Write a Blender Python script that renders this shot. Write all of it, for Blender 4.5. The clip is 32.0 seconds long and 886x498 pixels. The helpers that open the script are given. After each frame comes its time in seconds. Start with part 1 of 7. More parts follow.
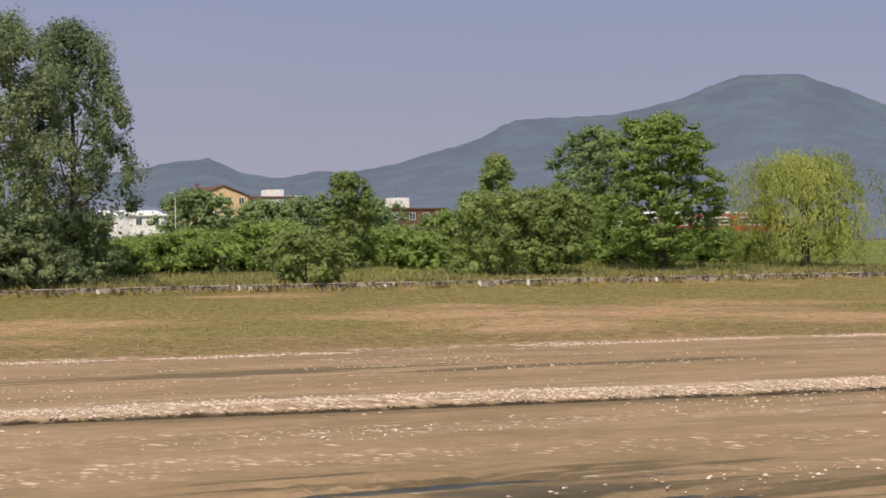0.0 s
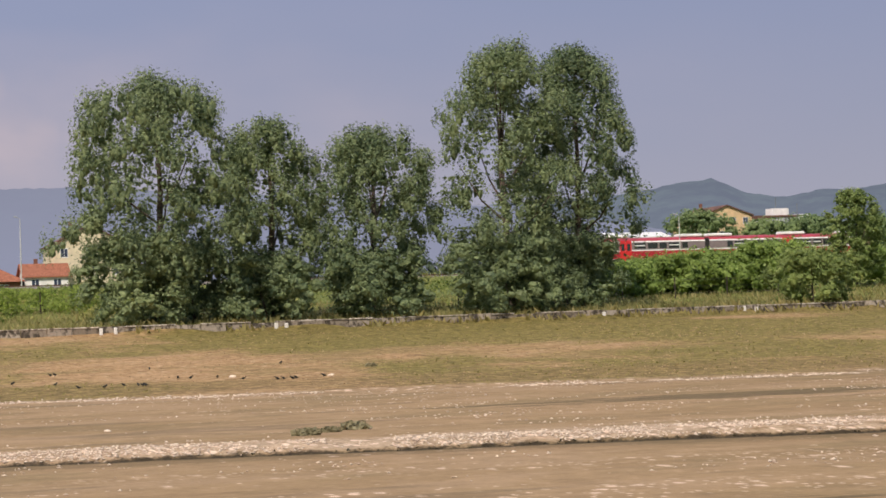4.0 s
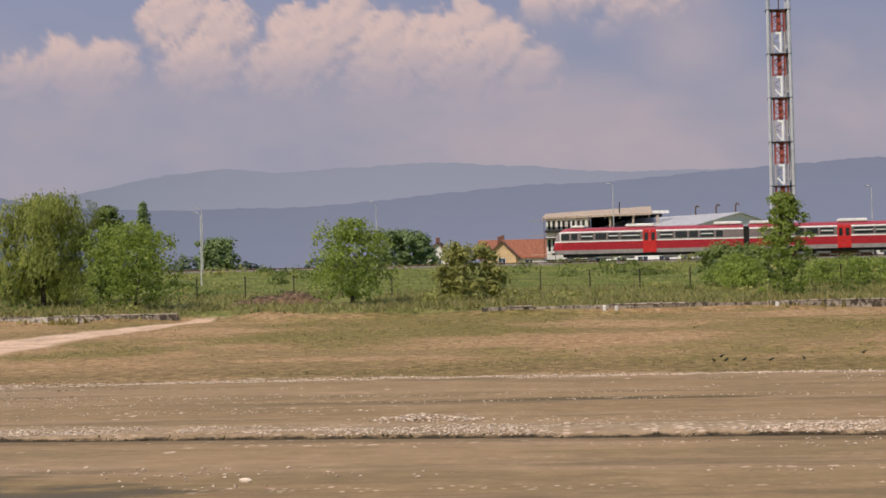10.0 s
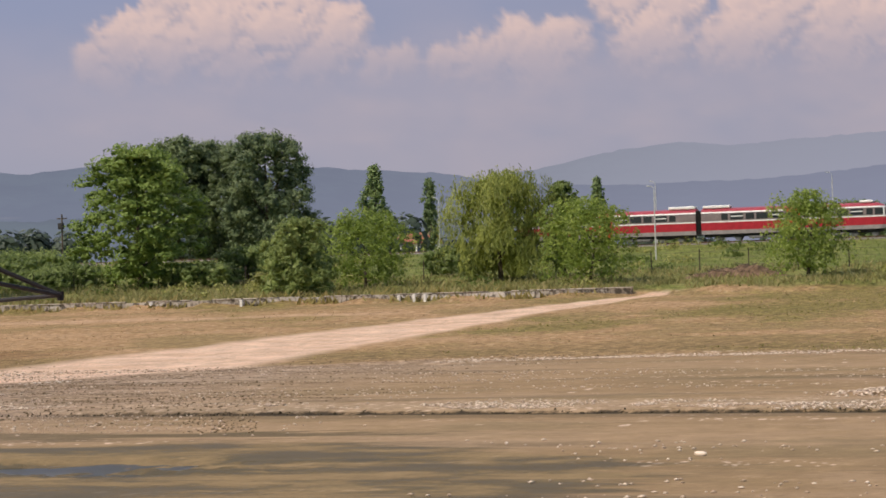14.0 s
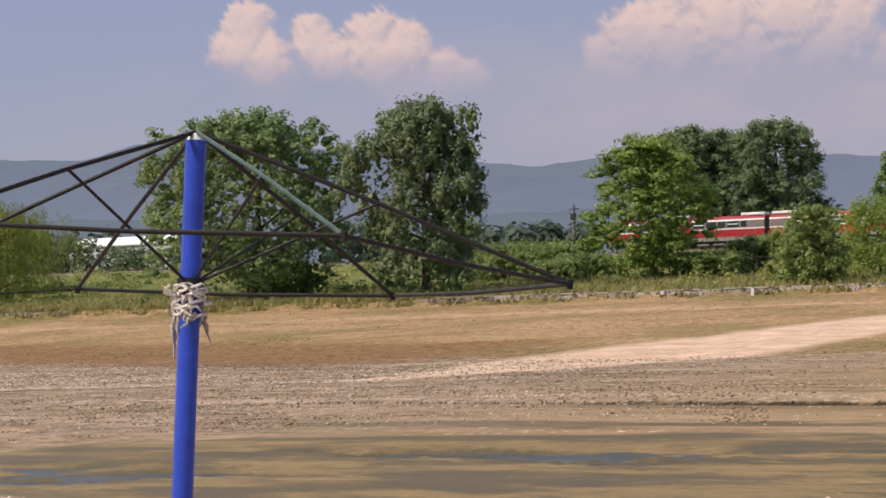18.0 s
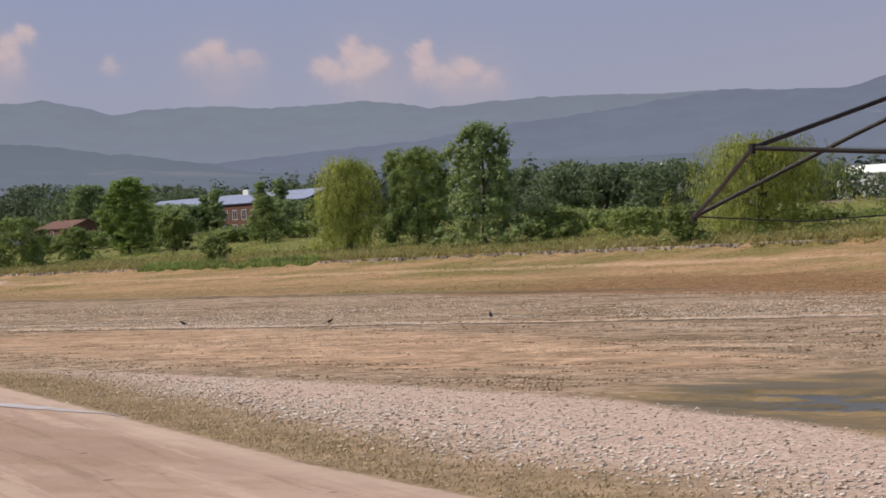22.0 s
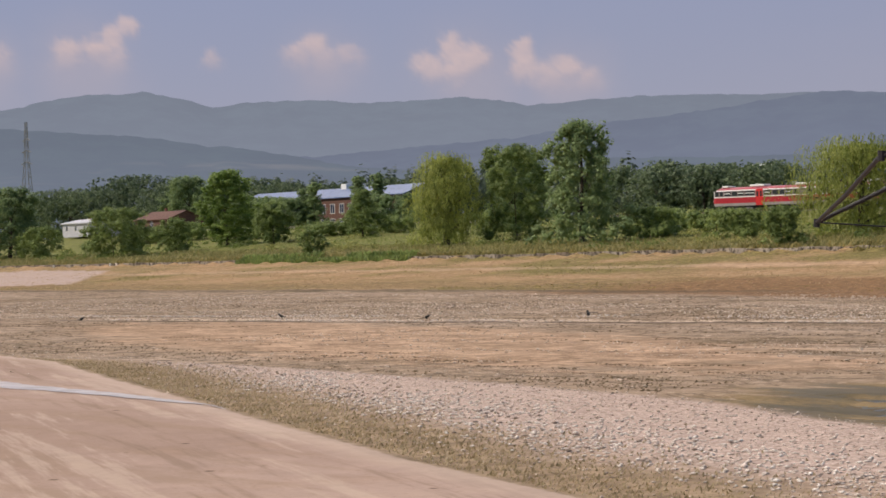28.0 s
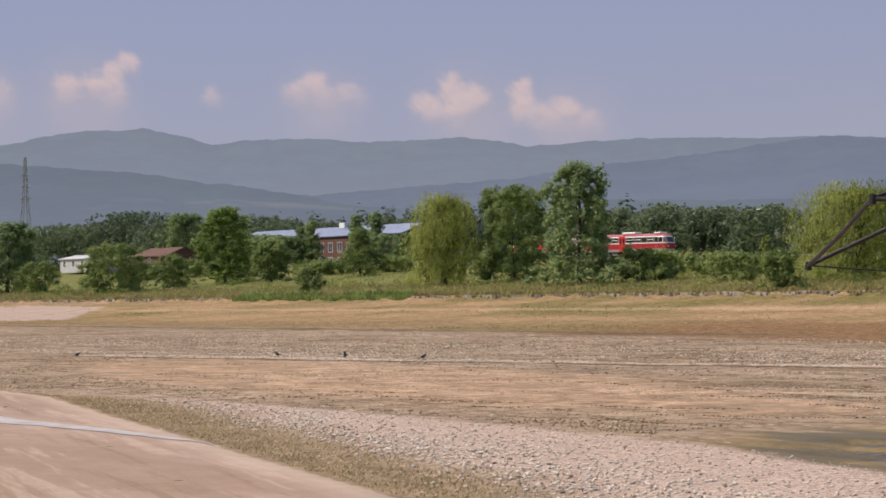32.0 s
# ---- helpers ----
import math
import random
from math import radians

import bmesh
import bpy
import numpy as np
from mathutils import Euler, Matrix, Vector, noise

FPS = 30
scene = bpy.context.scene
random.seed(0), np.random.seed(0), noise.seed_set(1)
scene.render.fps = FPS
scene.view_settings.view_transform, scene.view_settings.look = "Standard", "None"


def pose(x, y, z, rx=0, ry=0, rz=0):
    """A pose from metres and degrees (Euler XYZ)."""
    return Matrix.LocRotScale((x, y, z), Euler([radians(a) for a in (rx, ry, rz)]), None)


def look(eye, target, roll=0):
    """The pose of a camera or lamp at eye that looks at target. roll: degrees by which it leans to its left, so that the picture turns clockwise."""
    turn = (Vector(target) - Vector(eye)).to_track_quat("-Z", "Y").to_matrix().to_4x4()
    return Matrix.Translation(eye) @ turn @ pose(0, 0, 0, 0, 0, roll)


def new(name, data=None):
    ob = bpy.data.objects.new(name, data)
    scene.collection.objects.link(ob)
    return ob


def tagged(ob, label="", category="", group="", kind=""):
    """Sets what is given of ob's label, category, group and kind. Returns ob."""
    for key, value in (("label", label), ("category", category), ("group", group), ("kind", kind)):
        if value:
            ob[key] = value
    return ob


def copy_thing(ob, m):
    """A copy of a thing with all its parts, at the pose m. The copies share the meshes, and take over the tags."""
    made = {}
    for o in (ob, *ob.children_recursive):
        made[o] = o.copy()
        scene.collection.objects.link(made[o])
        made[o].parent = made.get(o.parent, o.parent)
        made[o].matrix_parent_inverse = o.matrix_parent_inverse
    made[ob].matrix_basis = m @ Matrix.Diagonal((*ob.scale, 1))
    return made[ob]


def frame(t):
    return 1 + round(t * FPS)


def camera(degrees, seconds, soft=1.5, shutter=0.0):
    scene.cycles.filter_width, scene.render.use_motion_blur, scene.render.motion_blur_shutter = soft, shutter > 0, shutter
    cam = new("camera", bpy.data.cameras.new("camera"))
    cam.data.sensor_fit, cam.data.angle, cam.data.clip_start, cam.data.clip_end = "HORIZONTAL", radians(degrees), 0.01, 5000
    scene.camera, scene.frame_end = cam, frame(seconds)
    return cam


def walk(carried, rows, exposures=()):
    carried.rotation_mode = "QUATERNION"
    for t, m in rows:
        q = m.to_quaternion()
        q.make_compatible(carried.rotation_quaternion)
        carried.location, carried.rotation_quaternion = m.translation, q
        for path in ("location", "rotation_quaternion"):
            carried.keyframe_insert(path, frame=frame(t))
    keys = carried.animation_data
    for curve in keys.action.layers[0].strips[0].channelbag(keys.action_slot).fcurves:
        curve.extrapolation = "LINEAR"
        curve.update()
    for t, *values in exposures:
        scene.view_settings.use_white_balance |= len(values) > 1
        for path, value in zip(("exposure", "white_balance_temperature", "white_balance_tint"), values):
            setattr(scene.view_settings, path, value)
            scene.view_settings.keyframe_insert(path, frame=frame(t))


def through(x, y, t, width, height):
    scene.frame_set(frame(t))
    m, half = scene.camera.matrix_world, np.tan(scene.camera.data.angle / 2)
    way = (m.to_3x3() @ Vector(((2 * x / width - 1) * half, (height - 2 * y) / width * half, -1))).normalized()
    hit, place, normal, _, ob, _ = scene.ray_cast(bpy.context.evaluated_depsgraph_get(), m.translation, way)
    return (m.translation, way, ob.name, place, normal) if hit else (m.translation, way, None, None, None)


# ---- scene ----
SECONDS = 32.0
# world: x to the right along the railway, y away from the lake shore towards the railway, z up; lake bed at z = 0
cam = camera(23.016, SECONDS, soft=1.65)
# seconds, eye x, y, z, turn to the left, tilt upwards, roll
PATH = (
    (0.0, 0.000, -0.000, 3.000, -30.300, 0.947, -1.270),
    (0.5, 0.000, -0.000, 3.000, -30.186, 0.959, -1.192),
    (1.0, 0.000, -0.000, 3.000, -30.121, 0.525, -1.512),
    (1.5, 0.000, -0.000, 3.000, -29.675, 0.486, -1.561),
    (2.0, 0.000, -0.000, 3.000, -28.115, 0.783, -1.593),
    (2.5, 0.000, -0.000, 3.000, -25.322, 0.875, -1.894),
    (3.0, 0.000, -0.000, 3.000, -21.987, 1.455, -2.162),
    (3.5, 0.000, -0.000, 3.000, -19.819, 1.653, -1.703),
    (4.0, 0.001, -0.000, 3.000, -17.089, 1.866, -1.964),
    (4.5, 0.001, -0.000, 3.000, -13.697, 2.125, -2.146),
    (6.5, 0.002, -0.000, 3.000, -5.553, 2.250, -1.943),
    (7.0, 0.002, -0.000, 3.000, -2.871, 2.507, -1.780),
    (7.5, 0.002, -0.000, 3.000, -1.433, 2.352, -1.881),
    (8.0, 0.003, -0.000, 3.000, -0.062, 2.134, -1.642),
    (8.5, 0.004, 0.000, 3.000, 1.404, 2.408, -1.408),
    (9.0, 0.005, 0.000, 3.000, 2.554, 2.429, -1.008),
    (9.5, 0.006, 0.000, 3.000, 3.346, 1.845, -0.891),
    (10.0, 0.008, 0.001, 3.000, 5.083, 1.664, -1.237),
    (10.5, 0.010, 0.001, 3.000, 6.229, 1.440, -1.106),
    (11.0, 0.012, 0.002, 2.999, 7.264, 1.437, -0.812),
    (11.5, 0.016, 0.003, 2.999, 9.128, 1.497, -0.672),
    (12.0, 0.020, 0.004, 2.999, 10.966, 1.571, -0.649),
    (12.5, 0.026, 0.006, 2.999, 12.832, 1.408, -0.986),
    (13.0, 0.033, 0.008, 2.998, 13.993, 1.518, -1.386),
    (13.5, 0.042, 0.011, 2.997, 15.180, 1.551, -1.923),
    (14.0, 0.053, 0.016, 2.997, 17.026, 1.263, -1.662),
    (14.5, 0.067, 0.024, 2.996, 19.424, 1.537, -1.724),
    (16.5, 0.042, 0.021, 3.006, 26.227, 2.486, -2.360),
    (17.0, 0.050, 0.029, 2.997, 29.955, 1.685, -2.360),
    (17.5, 0.086, 0.053, 2.996, 31.392, 1.382, -1.093),
    (18.0, 0.061, 0.036, 2.994, 30.428, 1.387, -1.861),
    (18.5, -0.016, -0.009, 2.989, 30.540, 0.698, -1.860),
    (19.0, -0.049, -0.030, 2.988, 31.984, 0.458, -1.627),
    (19.5, -0.085, -0.061, 2.986, 35.625, 0.622, -1.631),
    (20.0, -0.120, -0.106, 2.986, 41.290, 0.613, -2.304),
    (20.5, -0.132, -0.134, 2.985, 45.352, 0.383, -2.246),
    (21.0, -0.127, -0.138, 2.988, 47.443, 0.520, -2.035),
    (21.5, -0.128, -0.147, 2.995, 48.952, 0.265, -2.109),
    (22.0, -0.132, -0.160, 2.995, 50.453, 0.222, -2.373),
    (22.5, -0.133, -0.164, 2.995, 50.940, 0.123, -1.979),
    (23.0, -0.138, -0.175, 2.997, 51.619, -0.169, -2.067),
    (23.5, -0.142, -0.177, 3.001, 51.377, 0.038, -1.768),
    (24.0, -0.144, -0.177, 3.004, 50.969, 0.490, -1.462),
    (24.5, -0.145, -0.179, 3.005, 50.987, 0.818, -1.335),
    (26.5, -0.174, -0.218, 3.013, 51.452, 1.211, -0.880),
    (27.0, -0.176, -0.232, 3.010, 52.788, 1.020, -1.256),
    (27.5, -0.179, -0.245, 3.003, 53.910, 0.166, -1.312),
    (28.0, -0.191, -0.253, 3.014, 52.986, 0.215, -1.306),
    (28.5, -0.202, -0.254, 3.017, 51.480, 0.786, -0.147),
    (29.0, -0.194, -0.247, 3.012, 51.806, 0.648, 0.047),
    (29.5, -0.184, -0.237, 3.007, 52.134, 0.331, -0.082),
    (30.0, -0.182, -0.241, 3.007, 52.947, 0.796, -0.220),
    (30.5, -0.178, -0.244, 3.010, 53.905, 0.981, -0.317),
    (31.0, -0.179, -0.246, 3.004, 53.913, 1.107, -0.173),
    (31.5, -0.174, -0.233, 3.008, 53.214, 1.252, -0.122),
    (32.0, -0.175, -0.231, 3.008, 52.909, 1.265, -0.623),
)

walk(cam, [(t, pose(x, y, z, 0, 0, pan) @ pose(0, 0, 0, 90 + tilt) @ pose(0, 0, 0, 0, 0, roll))
           for t, x, y, z, pan, tilt, roll in PATH],
     [(0, -0.02), (3, -0.1), (4.5, 0.0), (7, -0.1), (8.5, -0.33), (10.5, -0.26), (12, -0.1), (13.5, -0.13), (14.5, -0.26), (16.5, -0.06), (17, -0.06), (20, -0.13), (24, -0.27), (27, -0.12), (28.2, -0.22), (30.5, -0.23), (32, -0.12)])

# ---- light ----
SUN_ELEVATION, SUN_TURN = 46.0, 150.0   # the sun stands behind the left shoulder of the view to the railway
world = bpy.data.worlds.new("sky")
scene.world = world
world.use_nodes = True
wn = world.node_tree
sky = wn.nodes.new("ShaderNodeTexSky")
sky.sky_type, sky.sun_disc = "NISHITA", False
sky.sun_elevation, sky.sun_rotation = radians(SUN_ELEVATION), radians(90 - SUN_TURN)
sky.air_density, sky.dust_density, sky.ozone_density = 1.0, 2.5, 1.0
wn.links.new(sky.outputs[0], wn.nodes["Background"].inputs[0])
wn.nodes["Background"].inputs[1].default_value = 0.12
sun = new("sun", bpy.data.lights.new("sun", "SUN"))
sun.data.energy, sun.data.angle, sun.data.color = 3.9, radians(0.6), (1.0, 0.89, 0.76)
sun_from = Vector((math.cos(radians(SUN_TURN + 90)) * math.cos(radians(SUN_ELEVATION)),
                   math.sin(radians(SUN_TURN + 90)) * math.cos(radians(SUN_ELEVATION)), math.sin(radians(SUN_ELEVATION))))
sun.matrix_world = look(sun_from * 50, (0, 0, 0))

# ---- materials ----
class Mat:
    """A node material with a principled surface and short ways to add nodes."""

    def __init__(self, name, rough=0.8, metal=0.0, spec=0.3):
        self.m = bpy.data.materials.new(name)
        self.m.use_nodes = True
        self.t = self.m.node_tree
        self.b = self.t.nodes["Principled BSDF"]
        self.b.inputs["Roughness"].default_value = rough
        self.b.inputs["Metallic"].default_value = metal
        self.b.inputs["Specular IOR Level"].default_value = spec

    def node(self, kind, **inputs):
        n = self.t.nodes.new(kind)
        for key, value in inputs.items():
            self.put(n, key.replace("_", " "), value)
        return n

    def put(self, n, key, value):
        if isinstance(value, bpy.types.NodeSocket):
            self.t.links.new(value, n.inputs[key])
        else:
            n.inputs[key].default_value = value

    def coords(self, scale=(1, 1, 1), kind="Object"):
        tc = self.t.nodes.new("ShaderNodeTexCoord")
        mp = self.t.nodes.new("ShaderNodeMapping")
        self.t.links.new(tc.outputs[kind], mp.inputs[0])
        mp.inputs["Scale"].default_value = scale
        return mp.outputs[0]

    def noise(self, vec, scale, detail=4, rough=0.6):
        n = self.node("ShaderNodeTexNoise", Vector=vec, Scale=scale, Detail=detail, Roughness=rough)
        return n.outputs[0]

    def voronoi(self, vec, scale, out="Distance"):
        return self.node("ShaderNodeTexVoronoi", Vector=vec, Scale=scale).outputs[out]

    def math(self, op, a, b=0.0, c=0.0, clamp=False):
        n = self.t.nodes.new("ShaderNodeMath")
        n.operation, n.use_clamp = op, clamp
        for i, v in enumerate((a, b, c)):
            self.put(n, i, v)
        return n.outputs[0]

    def step(self, v, lo, hi):
        n = self.t.nodes.new("ShaderNodeMapRange")
        n.interpolation_type = "SMOOTHSTEP"
        self.put(n, 0, v)
        for i, x in ((1, lo), (2, hi), (3, 0.0), (4, 1.0)):
            self.put(n, i, x)
        return n.outputs[0]

    def mix(self, fac, a, b):
        n = self.t.nodes.new("ShaderNodeMix")
        n.data_type = "RGBA"
        self.put(n, 0, fac)
        for i, c in ((6, a), (7, b)):
            self.put(n, i, c if isinstance(c, bpy.types.NodeSocket) else (*c, 1.0))
        return n.outputs[2]

    def specks(self, sx, sy, share, size):
        """Crisp blots: one in each cell of a stretched grid, present in a share of the cells."""
        n = self.node("ShaderNodeTexVoronoi", Vector=self.coords((sx, sy, 0)), Scale=1.0)
        r = self.node("ShaderNodeSeparateColor", Color=n.outputs["Color"]).outputs[0]
        return self.math("MULTIPLY", self.step(n.outputs["Distance"], size, size * 0.55), self.math("LESS_THAN", r, share))

    def attr(self, name):
        n = self.t.nodes.new("ShaderNodeAttribute")
        n.attribute_name = name
        return n.outputs["Fac"]

    def rand(self):
        return self.t.nodes.new("ShaderNodeObjectInfo").outputs["Random"]

    def island(self):
        return self.t.nodes.new("ShaderNodeNewGeometry").outputs["Random Per Island"]

    def bump(self, height, strength=0.3, dist=0.05):
        n = self.node("ShaderNodeBump", Strength=strength, Distance=dist, Height=height)
        self.t.links.new(n.outputs[0], self.b.inputs["Normal"])

    def colour(self, c):
        self.put(self.b, "Base Color", c if isinstance(c, bpy.types.NodeSocket) else (*c, 1.0))
        return self.m


def plain(name, c, rough=0.7, metal=0.0, vary=0.18, scale=3.0, spec=0.3, bump=0.0):
    """A paint, plaster or metal with stains at two scales."""
    k = Mat(name, rough, metal, spec)
    v = k.coords()
    a = k.noise(v, scale, 5)
    b = k.noise(v, scale * 9, 3)
    dark = tuple(x * (1 - vary * 1.6) for x in c)
    light = tuple(min(1, x * (1 + vary)) for x in c)
    f = k.math("ADD", k.math("MULTIPLY", a, 0.7), k.math("MULTIPLY", b, 0.3))
    col = k.mix(k.step(f, 0.3, 0.7), dark, light)
    if bump:
        k.bump(b, bump)
    return k.colour(col)


def leaf_mat(name, c1, c2, through=0.4):
    """Foliage: two greens by leaf, with some light through the blades."""
    k = Mat(name, 0.55, 0.0, 0.35)
    v = k.coords()
    f = k.math("ADD", k.math("MULTIPLY", k.island(), 0.3), k.math("ADD", k.math("MULTIPLY", k.noise(v, 0.45, 3), 0.7), k.math("MULTIPLY", k.rand(), 0.15)))
    col = k.mix(k.step(f, 0.3, 0.85), c1, c2)
    k.colour(col)
    tr = k.node("ShaderNodeBsdfTranslucent", Color=col)
    mx = k.node("ShaderNodeMixShader", Fac=through)
    k.t.links.new(k.b.outputs[0], mx.inputs[1])
    k.t.links.new(tr.outputs[0], mx.inputs[2])
    k.t.links.new(mx.outputs[0], k.t.nodes["Material Output"].inputs[0])
    return k.m


M_LEAF = leaf_mat("leaf_mid", (0.132, 0.190, 0.055), (0.36, 0.43, 0.14), 0.46)
M_LEAF_DARK = leaf_mat("leaf_dark", (0.134, 0.202, 0.086), (0.330, 0.414, 0.168))
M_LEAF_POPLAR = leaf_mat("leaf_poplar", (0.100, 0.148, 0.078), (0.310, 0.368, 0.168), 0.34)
M_LEAF_WILLOW = leaf_mat("leaf_willow", (0.188, 0.227, 0.046), (0.486, 0.518, 0.131), 0.46)
M_LEAF_BRIGHT = leaf_mat("leaf_bright", (0.128, 0.200, 0.041), (0.336, 0.436, 0.110))
M_LEAF_YOUNG = leaf_mat("leaf_young", (0.165, 0.235, 0.046), (0.45, 0.54, 0.125), 0.55)
M_LEAF_GREY = leaf_mat("leaf_grey", (0.24, 0.215, 0.12), (0.42, 0.375, 0.225))
M_LEAF_OLIVE = leaf_mat("leaf_olive", (0.24, 0.25, 0.075), (0.47, 0.46, 0.15))
# distance haze is mixed into the next two leaf colours, greyer and bluer
M_LEAF_FAR = leaf_mat("leaf_far_hazed", (0.080, 0.110, 0.088), (0.150, 0.190, 0.130))
M_LEAF_WOOD = leaf_mat("leaf_wood_hazed", (0.085, 0.125, 0.072), (0.21, 0.265, 0.13))
M_BARK = plain("bark", (0.11, 0.085, 0.065), 0.9, vary=0.4, scale=4, bump=0.5)

# ---- shapes ----
def mesh_of(name, verts, faces, mat):
    me = bpy.data.meshes.new(name)
    me.from_pydata([tuple(v) for v in verts], [], [tuple(q) for q in faces])
    me.materials.append(mat)
    return me


def quads(name, pts, mat):
    """One mesh of loose quads from an array (n, 4, 3)."""
    n = len(pts)
    me = bpy.data.meshes.new(name)
    me.vertices.add(4 * n)
    me.vertices.foreach_set("co", np.asarray(pts, dtype=np.float32).ravel())
    me.loops.add(4 * n)
    me.loops.foreach_set("vertex_index", np.arange(4 * n, dtype=np.int32))
    me.polygons.add(n)
    me.polygons.foreach_set("loop_start", np.arange(0, 4 * n, 4, dtype=np.int32))
    me.materials.append(mat)
    me.update(calc_edges=True)
    return me


def leaves(name, tri, quad, mat):
    """One mesh of loose triangles (n, 3, 3) and loose quads (m, 4, 3)."""
    n, m = len(tri), len(quad)
    me = bpy.data.meshes.new(name)
    me.vertices.add(3 * n + 4 * m)
    me.vertices.foreach_set("co", np.concatenate([np.asarray(tri, np.float32).ravel(), np.asarray(quad, np.float32).ravel()]))
    me.loops.add(3 * n + 4 * m)
    me.loops.foreach_set("vertex_index", np.arange(3 * n + 4 * m, dtype=np.int32))
    me.polygons.add(n + m)
    me.polygons.foreach_set("loop_start", np.concatenate([np.arange(0, 3 * n, 3), 3 * n + np.arange(0, 4 * m, 4)]).astype(np.int32))
    me.materials.append(mat)
    me.update(calc_edges=True)
    return me


def part(name, bm, material, parent, label=""):
    """Links a bmesh as one mesh under a thing or a part."""
    me = bpy.data.meshes.new(name)
    bm.to_mesh(me)
    bm.free()
    if material:
        me.materials.append(material)
    return part_of(name, me, parent, label)


def part_of(name, me, parent, label=""):
    ob = new(name, me)
    ob.parent = parent
    if label:
        ob["label"] = label
    return ob


def thing(name, m, label, category, group="", kind=""):
    ob = new(name)
    ob.matrix_world = m
    ob.empty_display_size = 0.2
    return tagged(ob, label, category, group, kind)


def box(bm, x0, x1, y0, y1, z0, z1, bevel=0.0):
    """Adds a box, its edges bevelled, to a bmesh."""
    r = bmesh.ops.create_cube(bm, size=1)
    vs = r["verts"]
    for v in vs:
        v.co = Vector(((x0 + x1) / 2 + v.co.x * (x1 - x0), (y0 + y1) / 2 + v.co.y * (y1 - y0), (z0 + z1) / 2 + v.co.z * (z1 - z0)))
    if bevel:
        es = list({e for v in vs for e in v.link_edges})
        bmesh.ops.bevel(bm, geom=es, offset=bevel, segments=1, affect="EDGES")
    return bm


def boxed(x0, x1, y0, y1, z0, z1, bevel=0.0):
    return box(bmesh.new(), x0, x1, y0, y1, z0, z1, bevel)


def tube(bm, pts, radii, sides=8, cap=True):
    """Adds a tube through points with a radius at each."""
    rings = []
    pts = [Vector(p) for p in pts]
    for i, p in enumerate(pts):
        d = (pts[min(i + 1, len(pts) - 1)] - pts[max(i - 1, 0)]).normalized()
        a = d.orthogonal().normalized() if not rings else (last - d * last.dot(d)).normalized()
        last = a
        b = d.cross(a)
        r = radii[i] if isinstance(radii, (list, tuple)) else radii
        rings.append([bm.verts.new(p + (a * math.cos(k * math.tau / sides) + b * math.sin(k * math.tau / sides)) * r) for k in range(sides)])
    for q, s in zip(rings, rings[1:]):
        for k in range(sides):
            bm.faces.new((q[k], q[(k + 1) % sides], s[(k + 1) % sides], s[k]))
    if cap:
        bm.faces.new(rings[0][::-1])
        bm.faces.new(rings[-1])
    return bm


def smooth(ob):
    for f in ob.data.polygons:
        f.use_smooth = True
    return ob


def hash_noise(x, y, seed=0):
    """Smooth value noise in the plane, 0 to 1, for arrays."""
    xi, yi = np.floor(x).astype(np.int64), np.floor(y).astype(np.int64)
    fx, fy = x - xi, y - yi
    fx, fy = fx * fx * (3 - 2 * fx), fy * fy * (3 - 2 * fy)

    def h(a, b):
        n = (a * 374761393 + b * 668265263 + seed * 974634777) & 0x7FFFFFFF
        n = ((n ^ (n >> 13)) * 1274126177) & 0x7FFFFFFF
        return ((n ^ (n >> 16)) & 0xFFFF) / 65535.0
    return (h(xi, yi) * (1 - fx) + h(xi + 1, yi) * fx) * (1 - fy) + (h(xi, yi + 1) * (1 - fx) + h(xi + 1, yi + 1) * fx) * fy


def fbm(x, y, octaves=4, seed=0):
    x, y = np.asarray(x, float), np.asarray(y, float)
    s, a, tot = np.zeros(np.broadcast(x, y).shape), 1.0, 0.0
    for k in range(octaves):
        s = s + a * hash_noise(x * 2 ** k + 17.3 * k, y * 2 ** k - 9.1 * k, seed + k)
        tot += a
        a *= 0.55
    return s / tot

# ---- the ground ----
SHORE_X = [-500, -180, -140, -110, -75, -35, -20, 0, 10, 30, 53, 72, 160]
SHORE_Y = [122, 118, 116, 112, 99, 94, 99, 98, 97, 92, 90, 85, 76]
WALL_Y = 165.0
BACK_Y = [165, 165.6, 200, 248, 262, 272, 288, 400, 900, 2500, 5000]
BACK_Z = [2.7, 3.3, 5.0, 7.1, 8.45, 8.45, 6.5, 6.5, 9, 25, 60]
GRAVEL_X, GRAVEL_Y = [-120, -68, -59, -52, -41, -31, -26, -20, -15, 0, 60], [36, 32.5, 33, 33, 32, 30, 28, 25.3, 24, 20, 14]
RAMP_X, RAMP_Y = [-150, -68, -62, -52, -39, -26, -20, 0, 60], [60, 32, 31, 27.5, 23, 18.6, 17, 12, 6]
ROAD_Y = [70, 77, 90, 99, 107, 118, 130, 146, 160, 165, 170, 176]
ROAD_X = [-47, -45.5, -45.5, -46, -45.5, -44, -42.5, -39.8, -36, -33.5, -29.5, -24]
ROAD_W = [1.0, 1.6, 6.0, 7.0, 6.4, 5.4, 4.5, 2.9, 1.6, 1.0, 0.8, 0.5]


POOLS = ((-27.0, 32.0, 4.5, 2.2), (-19, 37.5, 5, 1.8), (17, 28.6, 3, 1.02), (17.4, 24.8, 3.4, 1.05))


def strand_y(x):
    """The old waterline across the silt flats."""
    return 67.5 + 0.245 * (x + 58) + 3.0 * (fbm(x * 0.07, x * 0, 4, 225) - 0.5)


def ditch_y(x):
    return 52.5 - 0.155 * x - 0.0012 * x * x


